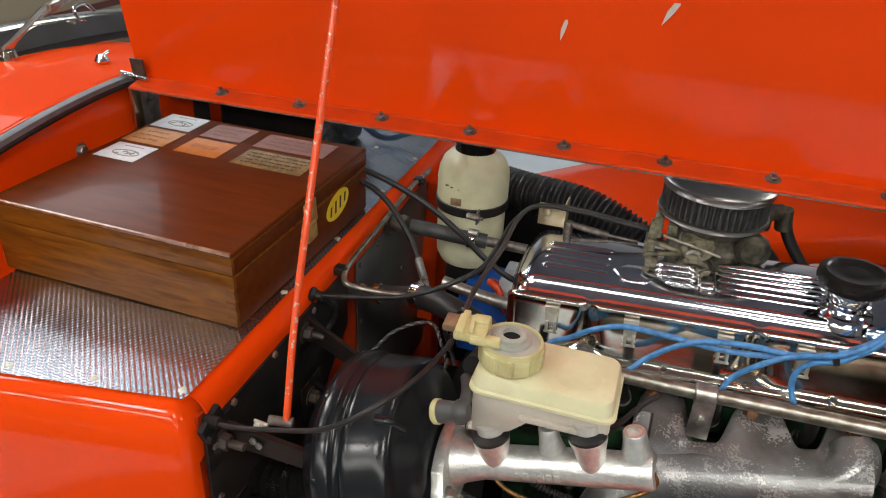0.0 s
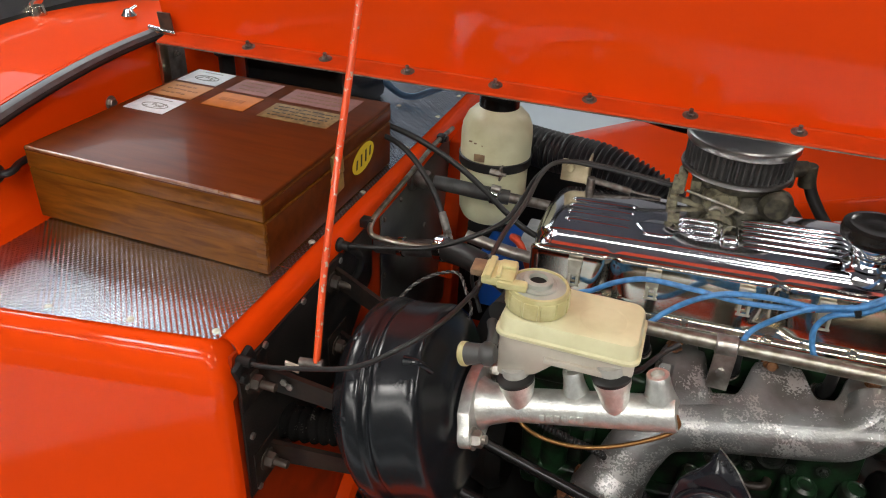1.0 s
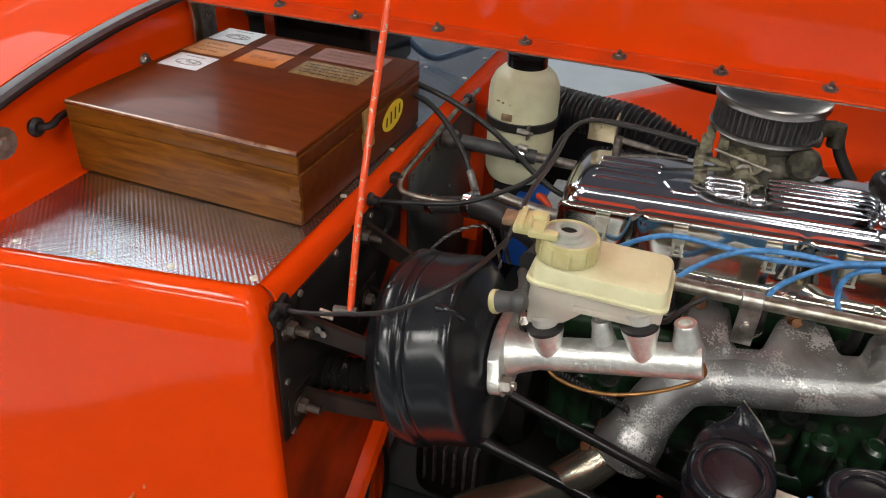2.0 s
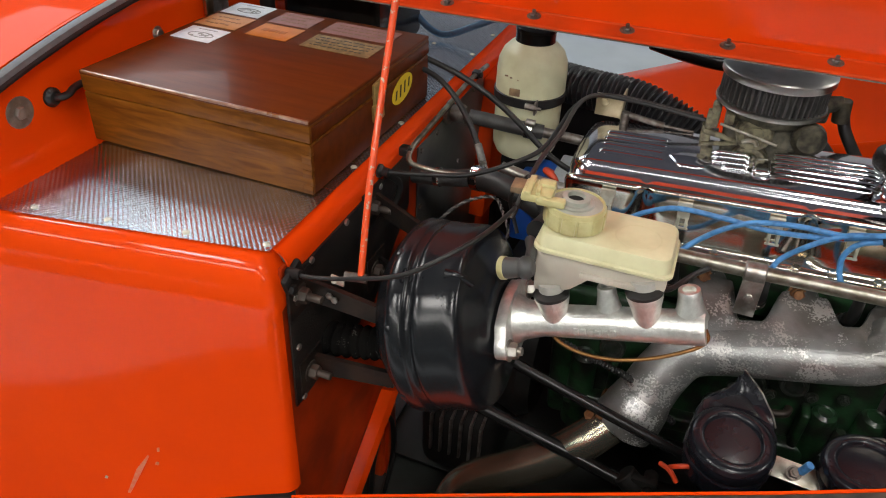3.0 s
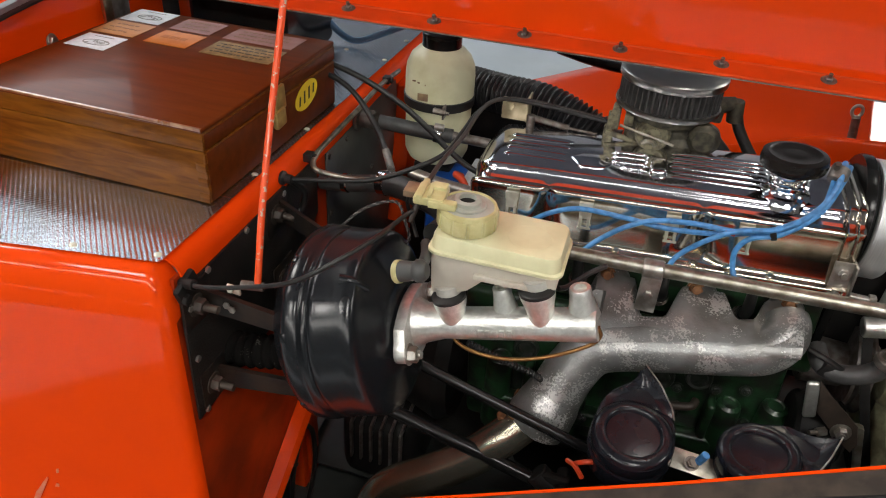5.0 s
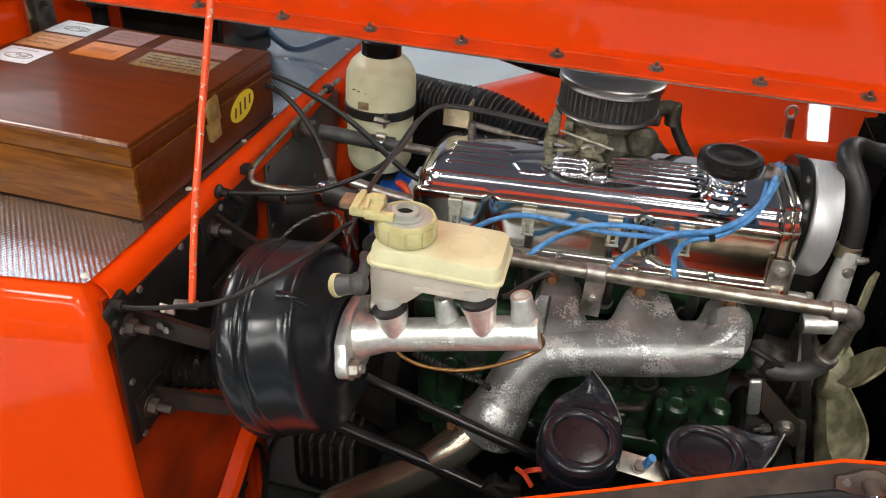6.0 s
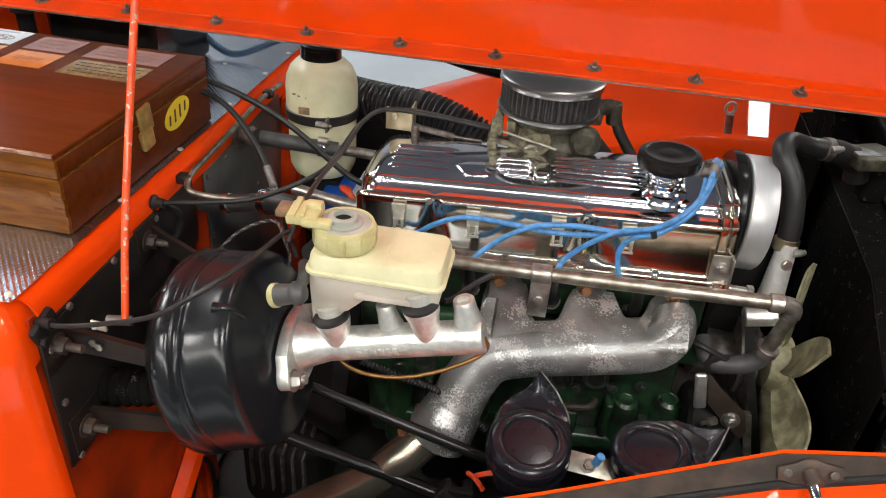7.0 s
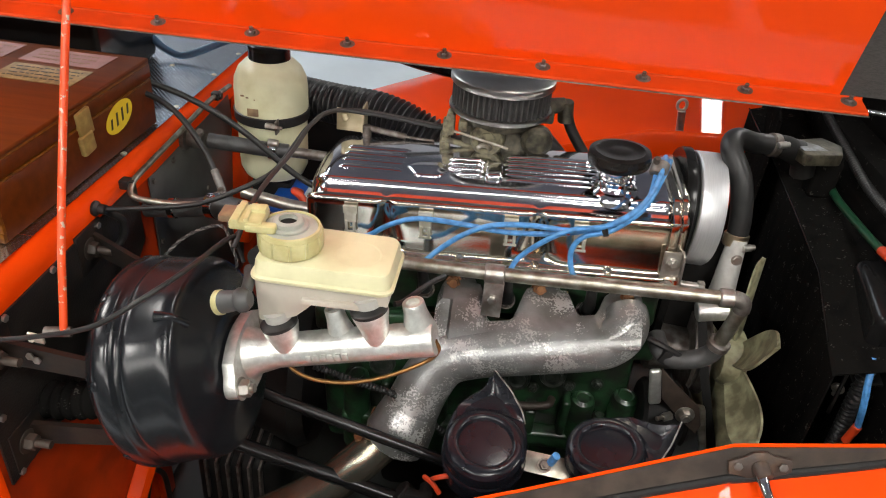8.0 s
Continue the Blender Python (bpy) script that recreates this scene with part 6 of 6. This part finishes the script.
part("hose", Shape().tube([(-0.395, 0.842, 0.79), (-0.36, 0.838, 0.780), (-0.330, 0.828, 0.763), (-0.298, 0.810, 0.735), (-0.278, 0.795, 0.710)], 0.0040, 10, 8), RUBBER, cab)
part("ferrule", Shape().rod((-0.279, 0.796, 0.712), (-0.264, 0.782, 0.688), 0.0055), DULL_WIRE, cab)
TW = [(-0.262, 0.60, 0.700), (-0.246, 0.62, 0.716), (-0.224, 0.630, 0.728), (-0.201, 0.630, 0.734), (-0.183, 0.605, 0.73), (-0.172, 0.59, 0.715), (-0.18, 0.58, 0.70)]
tw = thing("twisted_wire", TW[0], "twisted black and silver wire by the servo", "wire")
part("strand", Shape().twist(TW, 0.0011, 0.0011, 0.012, 0.0), RUBBER, tw)
part("strand", Shape().twist(TW, 0.0009, 0.0011, 0.012, math.pi), DULL_WIRE, tw, "dull grey strand")
s = Shape().tube([(-0.15, 0.56, 0.81), (-0.163, 0.565, 0.79), (-0.170, 0.575, 0.77), (-0.165, 0.58, 0.745), (-0.158, 0.575, 0.73)], 0.0022, 8, 6).tube([(-0.15, 0.56, 0.81), (-0.155, 0.575, 0.795), (-0.158, 0.585, 0.77), (-0.172, 0.59, 0.75)], 0.0022, 8, 6)
solo("sensor_wire", s, RUBBER, "thin black wires from the level switch", "wire")
s = Shape().tube([(-0.10, 0.512, 0.672), (-0.085, 0.500, 0.663), (-0.060, 0.490, 0.664), (-0.026, 0.490, 0.667), (0.010, 0.500, 0.674), (0.044, 0.510, 0.690), (0.054, 0.513, 0.703), (0.050, 0.512, 0.715)], 0.0021, 10, 8)
solo("brake_pipe", s, COPPER, "thin copper brake pipe under the cylinder", "pipe")
s = Shape().tube([(0.004, 0.55, 0.722), (0.012, 0.56, 0.720), (0.03, 0.60, 0.715), (0.045, 0.63, 0.708)], 0.003, 8)
solo("rubber_pipe", s, RUBBER, "short black pipe by the reservoir", "pipe")

# ---- battery, heater box and pipes seen past the bonnet edge ----
bat = thing("battery", (-0.16, 0.93, 0.55), "blue and white battery low behind the engine", "battery")
part("case", Shape().box((0.15, 0.10, 0.10), T(-0.165, 0.915, 0.575), 0.006), BLUE, bat)
part("top", Shape().box((0.09, 0.09, 0.02), T(-0.143, 0.915, 0.632), 0.004), PAPER, bat)
part("lead", Shape().tube([(-0.185, 0.865, 0.655), (-0.19, 0.85, 0.665), (-0.175, 0.84, 0.66), (-0.16, 0.835, 0.63)], 0.0052, 10), RED, bat, "red battery lead")
s = Shape().box((0.17, 0.18, 0.15), T(-0.585, 1.03, SHELF + 0.0765), 0.012, 3)
solo("heater_box", s, BLACK, "black heater box on the shelf", "heater box")
s = Shape().tube([(-0.60, 1.16, 0.80), (-0.53, 1.12, 0.785), (-0.48, 1.105, 0.755), (-0.445, 1.10, 0.750), (-0.40, 1.11, 0.768), (-0.35, 1.13, 0.79)], 0.006, 10, 8)
solo("washer_tube", s, mat("clear_blue_tube", (0.10, 0.22, 0.36), 0.2), "translucent blue washer tube on the foil", "tube")
s = Shape().rod((-0.68, 0.915, 0.80), (-0.68, 0.915, 0.858), 0.012).rod((-0.68, 0.915, 0.84), (-0.68, 0.915, 0.862), 0.018, 0.014).tube([(-0.68, 0.91, 0.86), (-0.65, 0.95, 0.85), (-0.60, 1.0, 0.83)], 0.006, 8)
solo("pipe_union", s, BLACK_MATT, "black pipe union behind the box", "pipe union")
s = Shape().rod((-0.68, 0.915, SHELF), (-0.68, 0.915, 0.802), 0.011)
solo("blue_sleeve", s, BLUE, "blue plastic sleeve below the union", "sleeve")
s = Shape().tube([(-0.10, 1.12, 0.785), (-0.05, 1.10, 0.782), (0.0, 1.06, 0.79), (0.05, 1.03, 0.80)], 0.011, 14)
solo("duct_bar", s, BLACK, "black bar behind the air filter", "bar")

# ---- exhaust, steering and horns low in the bay ----
down = thing("exhaust_downpipe", (-0.15, 0.6, 0.2), "polished exhaust downpipe bending under the floor", "exhaust pipe")
part("pipe", Shape().tube([(-0.006, 0.640, 0.438), (-0.022, 0.630, 0.426), (-0.046, 0.615, 0.403), (-0.084, 0.605, 0.362), (-0.134, 0.600, 0.319), (-0.176, 0.598, 0.284), (-0.203, 0.596, 0.250), (-0.218, 0.592, 0.20), (-0.228, 0.584, 0.12)], (0.0260, 0.0285), 28, 8), EXHAUST, down)
part("clamp", Shape().box((0.05, 0.05, 0.012), T(-0.012, 0.643, 0.448, 0, 18, 0), 0.003).bolt((-0.045, 0.628, 0.44), (0, -0.3, 1), 0.007, 0.006), RUST, down)
s = Shape().tube([(-0.24, 0.60, 0.442), (-0.184, 0.6, 0.424), (-0.08, 0.595, 0.402), (0.019, 0.59, 0.379)], 0.0095, 16, 3)
col = thing("steering_shaft", (-0.1, 0.6, 0.4), "black steering shaft with a universal joint", "steering shaft")
part("shaft", s, BLACK, col)
part("joint", Shape().rod((0.015, 0.592, 0.395), (0.045, 0.585, 0.372), 0.016).box((0.035, 0.012, 0.04), T(0.042, 0.585, 0.385), 0.004).rod((0.05, 0.57, 0.39), (0.05, 0.61, 0.39), 0.009), BLACK_MATT, col)
s = Shape().tube([(-0.20, 0.605, 0.535), (-0.137, 0.6, 0.517), (-0.04, 0.595, 0.492), (0.075, 0.59, 0.462)], 0.0072, 14, 3)
solo("tie_bar", s, BLACK, "black bar crossing below the manifold", "bar")
s = Shape().tube([(-0.10, 0.62, 0.56), (-0.05, 0.63, 0.535), (0.0, 0.65, 0.50), (0.06, 0.66, 0.44)], 0.0042, 10, 8, 0.0008, 0.005)
solo("wire_loom", s, RUBBER, "ribbed black wire loom below the manifold", "loom")


def horn(at, yaw, tilt, size=1.0):
    m = Matrix.Translation(at) @ T(0, 0, 0, tilt, 0, yaw) @ Matrix.Scale(size, 4)
    ob = thing("horn", at, "round glossy black snail horn", "horn", "horns")
    R_ = 0.0475

    def swept(x, y):
        return (x - 0.16 * max(0.0, y - 0.02), y)

    side = [(R_ * math.cos(radians(a_)), R_ * math.sin(radians(a_))) for a_ in range(176, 371, 9)]
    line = side + [(0.0465, 0.024), (0.0448, 0.040), (0.0410, 0.053), (0.036, 0.062), (0.029, 0.071), (0.0205, 0.081), (0.010, 0.092), (0.004, 0.086), (-0.003, 0.079), (-0.012, 0.071), (-0.022, 0.062), (-0.033, 0.050), (-0.041, 0.034), (-0.0455, 0.017)]
    line = [swept(*p) for p in line]
    part("body", Shape(m).prism(line, 0.022, T(0, 0, -0.026), 0.0045, 3), HORN_BLACK, ob)
    part("drum", Shape(m).lathe([(0, -0.062), (0.040, -0.062), (0.0445, -0.058), (0.0462, -0.050), (0.0462, -0.032), (0.0485, -0.030), (0.0485, -0.026), (0.044, -0.020)], None, 48), HORN_BLACK, ob, "crimped round drum")
    part("cover", Shape(m).lathe([(0.0468, -0.008), (0.0458, -0.0030), (0.0430, -0.0004), (0.0385, 0.0010), (0.0350, 0.0012), (0.0325, 0.0004), (0.0310, -0.0018), (0.0300, -0.0046), (0.0284, -0.0058), (0.0260, -0.0060), (0.0, -0.0060)], None, 56), HORN_BLACK, ob, "dished round cover")
    lip = [[(-0.036, 0.030, -0.004), (-0.010, 0.043, -0.001), (0.016, 0.046, -0.001), (0.043, 0.040, -0.004)], [(-0.033, 0.050, -0.003), (-0.012, 0.053, -0.004), (0.016, 0.056, -0.004), (0.0405, 0.056, -0.001)],
           [(-0.019, 0.066, -0.001), (-0.004, 0.066, -0.006), (0.016, 0.069, -0.006), (0.035, 0.072, 0.002)], [(-0.008, 0.079, 0.002), (0.003, 0.080, -0.004), (0.015, 0.083, -0.003), (0.029, 0.086, 0.006)],
           [(0.001, 0.093, 0.005), (0.007, 0.095, 0.002), (0.013, 0.097, 0.003), (0.0205, 0.100, 0.009)], [(0.006, 0.106, 0.009), (0.008, 0.110, 0.008), (0.009, 0.112, 0.009), (0.010, 0.117, 0.012)]]
    lip = [smooth_path([(*swept(x, 0.030 + 0.72 * (y - 0.030)), z) for x, y, z in r], 5) for r in lip]
    lip = [list(r) for r in zip(*[smooth_path(c, 4) for c in zip(*lip)])]
    part("trumpet", Shape(m).sheet(lip, 0.0025), HORN_BLACK, ob, "flared trumpet mouth")
    part("rim", Shape(m).tube([(*swept(x, 0.030 + 0.72 * (y - 0.030)), z) for x, y, z in ((0.0445, 0.036, -0.003), (0.0415, 0.056, 0.0), (0.0355, 0.072, 0.003), (0.0295, 0.086, 0.007), (0.021, 0.100, 0.010), (0.0105, 0.117, 0.013))], 0.0010, 8), STEEL, ob, "bright worn rim")
    return ob


horn((0.113, 0.541, 0.561), -2, 8, 0.97)
horn((0.243, 0.550, 0.572), -72, 8, 0.92)
s = Shape().prism([(-0.03, -0.012), (0.03, -0.012), (0.034, 0.0), (0.03, 0.012), (-0.03, 0.012)], 0.002, T(0.178, 0.545, 0.533, 25, 0, -6), 0.0005)
hb = thing("horn_bracket", (0.178, 0.545, 0.535), "bright steel bracket between the two horns", "bracket")
part("plate", s, PIPE_STEEL, hb)
part("bolt", Shape().bolt((0.180, 0.538, 0.540), (0, -0.6, 0.8), 0.006, 0.006, 0.003, 0.008), DARK_STEEL, hb)
part("terminal", Shape().rod((0.186, 0.538, 0.545), (0.190, 0.534, 0.562), 0.0045), BLUE_LEAD, hb, "blue crimp terminal")
s = Shape().tube([(0.06, 0.53, 0.50), (0.065, 0.52, 0.515), (0.075, 0.52, 0.52), (0.085, 0.53, 0.51)], 0.003, 8).tube([(0.05, 0.54, 0.49), (0.06, 0.525, 0.50), (0.07, 0.52, 0.49)], 0.003, 8)
solo("horn_wire", s, RED, "red wires under the horn", "wire")

# ---- alternator corner, fan, radiator ----
alt = thing("alternator", (0.33, 0.73, 0.42), "alternator with steel adjusting arm", "alternator")
part("body", Shape().rod((0.320, 0.74, 0.455), (0.375, 0.74, 0.455), 0.046).rod((0.375, 0.74, 0.455), (0.385, 0.74, 0.455), 0.042), BLACK_MATT, alt)
XZ = T(0, 0.704, 0, 90, 0, 0)
part("arm", Shape().prism([(0.323, 0.565), (0.342, 0.545), (0.385, 0.507), (0.394, 0.478), (0.391, 0.462), (0.372, 0.477), (0.335, 0.514)], 0.004, XZ, 0.001), BROWN_STRIP, alt, "dull brown adjusting arm")
part("edge_bar", Shape().prism([(0.383, 0.505), (0.394, 0.504), (0.414, 0.43), (0.405, 0.429)], 0.010, T(0, 0.712, 0, 90, 0, 0), 0.002), PIPE_STEEL, alt, "pale steel bar at the arm's end")
part("strap", Shape().prism([(0.3075, 0.563), (0.3215, 0.567), (0.3335, 0.512), (0.3185, 0.507)], 0.008, T(0, 0.7, 0, 90, 0, 0), 0.0035, 3), ALU, alt, "bright rounded strap")
part("bolt", Shape().bolt((0.369, 0.699, 0.494), (0, -1, 0.1), 0.0085, 0.008, 0.003, 0.0125), STEEL, alt)
part("bolt", Shape().bolt((0.352, 0.699, 0.489), (-1, -0.5, 0), 0.006, 0.012, 0.010), STEEL, alt)
part("wire_clip", Shape().box((0.012, 0.01, 0.02), T(0.322, 0.70, 0.585, 0, 20, 0), 0.002).tube([(0.30, 0.71, 0.60), (0.32, 0.70, 0.598), (0.345, 0.70, 0.585)], 0.004, 8), RUBBER, alt)
fan = thing("cooling_fan", (0.44, 0.80, 0.52), "dirty cream engine cooling fan at rest", "fan")
FX, FY, FZ = 0.440, 0.800, 0.52
part("hub", Shape().lathe([(0, -0.02), (0.034, -0.018), (0.040, -0.008), (0.040, 0.010), (0.030, 0.016), (0, 0.018)], T(FX, FY, FZ) @ ALONG_X, 28), FAN, fan)
for k in range(7):
    a0 = 84 + 51.43 * k
    rings = []
    for u in range(19):
        v_ = 1 - (1 - u / 18) ** 1.6
        r = 0.028 + 0.127 * v_
        w = 0.86 * (0.020 + 0.016 * math.sin(min(1, v_ * 1.3) * 1.5)) * math.sqrt(max(0.004, 1 - max(0.0, (v_ - 0.5) / 0.5) ** 2.4))
        tw = radians(70 - 8 * v_)
        ring = []
        for v in range(7):
            q = (v / 6 - 0.5) * 2
            ring.append((q * w * math.cos(tw) + 0.006 * (1 - q * q), r, -q * w * math.sin(tw)))
        rings.append(ring)
    part("blade", Shape(T(FX, FY, FZ, a0, 0, 0)).sheet(rings, 0.003), FAN, fan)
rad = thing("radiator", (0.60, 0.9, 0.3), "black radiator with matt shroud ahead of the fan", "radiator")
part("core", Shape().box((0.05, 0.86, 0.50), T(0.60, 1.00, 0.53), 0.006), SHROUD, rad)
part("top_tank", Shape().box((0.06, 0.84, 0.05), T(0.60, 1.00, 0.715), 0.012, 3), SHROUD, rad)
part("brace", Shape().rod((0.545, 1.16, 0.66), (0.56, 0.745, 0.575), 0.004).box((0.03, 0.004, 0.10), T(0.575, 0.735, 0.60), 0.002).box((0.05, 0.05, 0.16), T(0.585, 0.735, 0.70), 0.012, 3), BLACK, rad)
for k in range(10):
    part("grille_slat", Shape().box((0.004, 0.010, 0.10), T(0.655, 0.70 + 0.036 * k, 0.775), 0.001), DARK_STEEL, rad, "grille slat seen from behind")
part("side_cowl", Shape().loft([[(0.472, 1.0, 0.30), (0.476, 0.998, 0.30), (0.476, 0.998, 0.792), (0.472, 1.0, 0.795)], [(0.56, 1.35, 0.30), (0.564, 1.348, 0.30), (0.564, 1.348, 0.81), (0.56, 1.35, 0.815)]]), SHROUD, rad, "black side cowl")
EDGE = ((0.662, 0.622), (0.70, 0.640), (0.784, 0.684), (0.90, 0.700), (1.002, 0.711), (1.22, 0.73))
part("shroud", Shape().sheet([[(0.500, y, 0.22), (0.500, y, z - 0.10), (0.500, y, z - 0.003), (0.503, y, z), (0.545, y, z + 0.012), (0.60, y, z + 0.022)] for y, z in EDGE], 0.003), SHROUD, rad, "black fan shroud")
part("shroud_edge", Shape().tube([(0.4995, y, z) for y, z in EDGE[1:]], 0.0011, 8, 1), BLACK, rad, "worn folded edge")
part("overflow_box", Shape().box((0.05, 0.11, 0.085), T(0.562, 0.745, 0.660, 12, 0, 0), 0.014, 4), BLACK, rad, "glossy black plastic box")
part("box_strap", Shape().box((0.004, 0.004, 0.10), T(0.535, 0.695, 0.585), 0.001).box((0.04, 0.09, 0.004), T(0.56, 0.73, 0.605, 12, 0, 0), 0.001), BLACK_MATT, rad)
part("neck", Shape().box((0.036, 0.034, 0.060), T(0.535, 0.950, 0.741), 0.008, 3), SHROUD, rad)
HEX = [(-0.034, -0.022), (0.018, -0.030), (0.040, -0.004), (0.030, 0.026), (-0.030, 0.026)]
part("cap", Shape().prism(HEX, 0.018, T(0.505, 0.93, 0.772, 0, 0, 24), 0.004), CARB, rad, "angular dark metal cap block")
part("cap_label", Shape().prism([(-0.027, -0.012), (0.006, -0.018), (0.004, -0.002), (-0.012, 0.020), (-0.025, 0.018)], 0.0008, T(0.502, 0.93, 0.7902, 0, 0, 24)), GREY_LABEL, rad, "torn grimy label")
hose = thing("radiator_hose", (0.42, 0.85, 0.69), "thick black top hose from engine to radiator", "hose")
part("hose", Shape().tube([(0.405, 0.826, 0.688), (0.403, 0.832, 0.722), (0.394, 0.846, 0.765), (0.378, 0.868, 0.795), (0.388, 0.895, 0.801), (0.42, 0.915, 0.790), (0.455, 0.925, 0.786), (0.487, 0.932, 0.780)], 0.0138, 22, 8), RUBBER, hose)
part("hose_end", Shape().tube([(0.452, 0.924, 0.786), (0.47, 0.928, 0.782), (0.495, 0.935, 0.766), (0.502, 0.938, 0.745)], 0.0158, 22, 6), BLACK_MATT, hose)
for a, b, m in (((0.4045, 0.8255, 0.682), (0.4045, 0.8290, 0.700), CHROME_GOLD), ((0.440, 0.921, 0.788), (0.453, 0.925, 0.786), DARK_STEEL)):
    c = part("clip", Shape().rod(a, b, 0.0158), m, hose, "worn metal hose clip")
    part("screw", Shape().rod((a[0] + 0.006, a[1] - 0.016, a[2] + 0.006), (a[0] + 0.017, a[1] - 0.0132, a[2] + 0.0074), 0.0048).rod((a[0] + 0.016, a[1] - 0.0135, a[2] + 0.0073), (a[0] + 0.021, a[1] - 0.0122, a[2] + 0.008), 0.0036), STEEL, c)
gh = thing("green_hose", (0.55, 0.98, 0.73), "thin dark green hose across the radiator", "hose")
part("hose", Shape().tube([(0.54, 1.0, 0.722), (0.55, 0.984, 0.731), (0.55, 0.919, 0.724), (0.55, 0.819, 0.729), (0.55, 0.764, 0.734)], 0.0052, 12, 8), GREEN_HOSE, gh)
part("sleeve", Shape().rod((0.55, 0.768, 0.7335), (0.552, 0.748, 0.735), 0.006), RED, gh, "red end sleeve")
s = Shape().tube([(0.565, 1.16, 0.80), (0.57, 1.10, 0.786), (0.57, 1.067, 0.778), (0.57, 0.98, 0.767), (0.57, 0.90, 0.757), (0.57, 0.83, 0.757), (0.575, 0.76, 0.76)], 0.0058, 14, 8, 0.0010, 0.005)
solo("front_loom", s, RUBBER, "ribbed black loom along the radiator top", "loom")
s = Shape().tube([(0.545, 0.68, 0.64), (0.543, 0.665, 0.615), (0.545, 0.655, 0.585), (0.55, 0.655, 0.555)], 0.004, 8)
bw = thing("blue_wire", (0.55, 0.66, 0.56), "blue wire with a red sleeve by the radiator", "wire")
part("wire", s, BLUE_LEAD, bw)
part("sleeve", Shape().rod((0.55, 0.655, 0.556), (0.548, 0.66, 0.525), 0.0052), RED, bw, "red sleeve")
s = Shape().tube([(0.56, 0.70, 0.635), (0.552, 0.69, 0.61), (0.548, 0.682, 0.575), (0.548, 0.68, 0.54), (0.55, 0.68, 0.48)], 0.0085, 12, 8, 0.0013, 0.006)
solo("side_loom", s, RUBBER, "ribbed black loom by the radiator side", "loom")
solo("radiator_bolt", Shape().bolt((0.545, 0.715, 0.560), (-0.6, -0.8, 0), 0.006, 0.006, 0.010, 0.008), STEEL, "steel bolt beside the loom", "bolt")
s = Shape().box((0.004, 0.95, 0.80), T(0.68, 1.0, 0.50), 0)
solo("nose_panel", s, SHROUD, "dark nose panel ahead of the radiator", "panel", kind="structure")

# ---- catches on the bay sides ----
latch = thing("eye_bolt", (0.40, 1.235, 0.63), "steel eye bolt on the far side lip", "eye bolt")
part("eye", Shape().tube([(0.391 + 0.008 * math.cos(radians(30 * k)), 1.235, 0.717 + 0.010 * math.sin(radians(30 * k))) for k in range(13)], 0.0028, 8, 2), ZINC, latch)
part("shank", Shape().rod((0.400, 1.235, 0.655), (0.393, 1.235, 0.707), 0.0070), STEEL, latch)
catch = thing("bonnet_catch", (0.36, 0.47, 0.62), "steel bonnet catch with a hook rod", "catch")
cz = lip_z(0.368) - 0.018
cy_ = lip_y(0.368) - 0.0105
part("plate", Shape().prism([(-0.029, -0.006), (-0.013, -0.011), (0.013, -0.011), (0.029, -0.006), (0.029, 0.006), (0.013, 0.010), (0.006, 0.014), (-0.006, 0.014), (-0.013, 0.010), (-0.029, 0.006)], 0.004, T(0.368, cy_, cz, 68, -9, 4), 0.001), RUSTY_BROWN, catch, "rust-brown fixing plate")
for dx in (-0.020, 0.020):
    part("screw", Shape().bolt((0.368 + dx, cy_ - 0.004, cz + 0.16 * dx + 0.002), (0, -0.93, 0.37), 0.0045, 0.002), DARK_STEEL, catch)
part("socket", Shape().rod((0.368, cy_, cz), (0.372, cy_ - 0.014, cz - 0.003), 0.009, 0.0075), RUSTY_BROWN, catch)
part("hook", Shape().tube([(0.368, cy_ - 0.003, cz + 0.001), (0.370, cy_ - 0.016, cz - 0.006), (0.375, cy_ - 0.034, cz - 0.014), (0.384, cy_ - 0.06, cz - 0.03)], (0.0065, 0.0045), 12), CHROME, catch, "chrome hook rod")
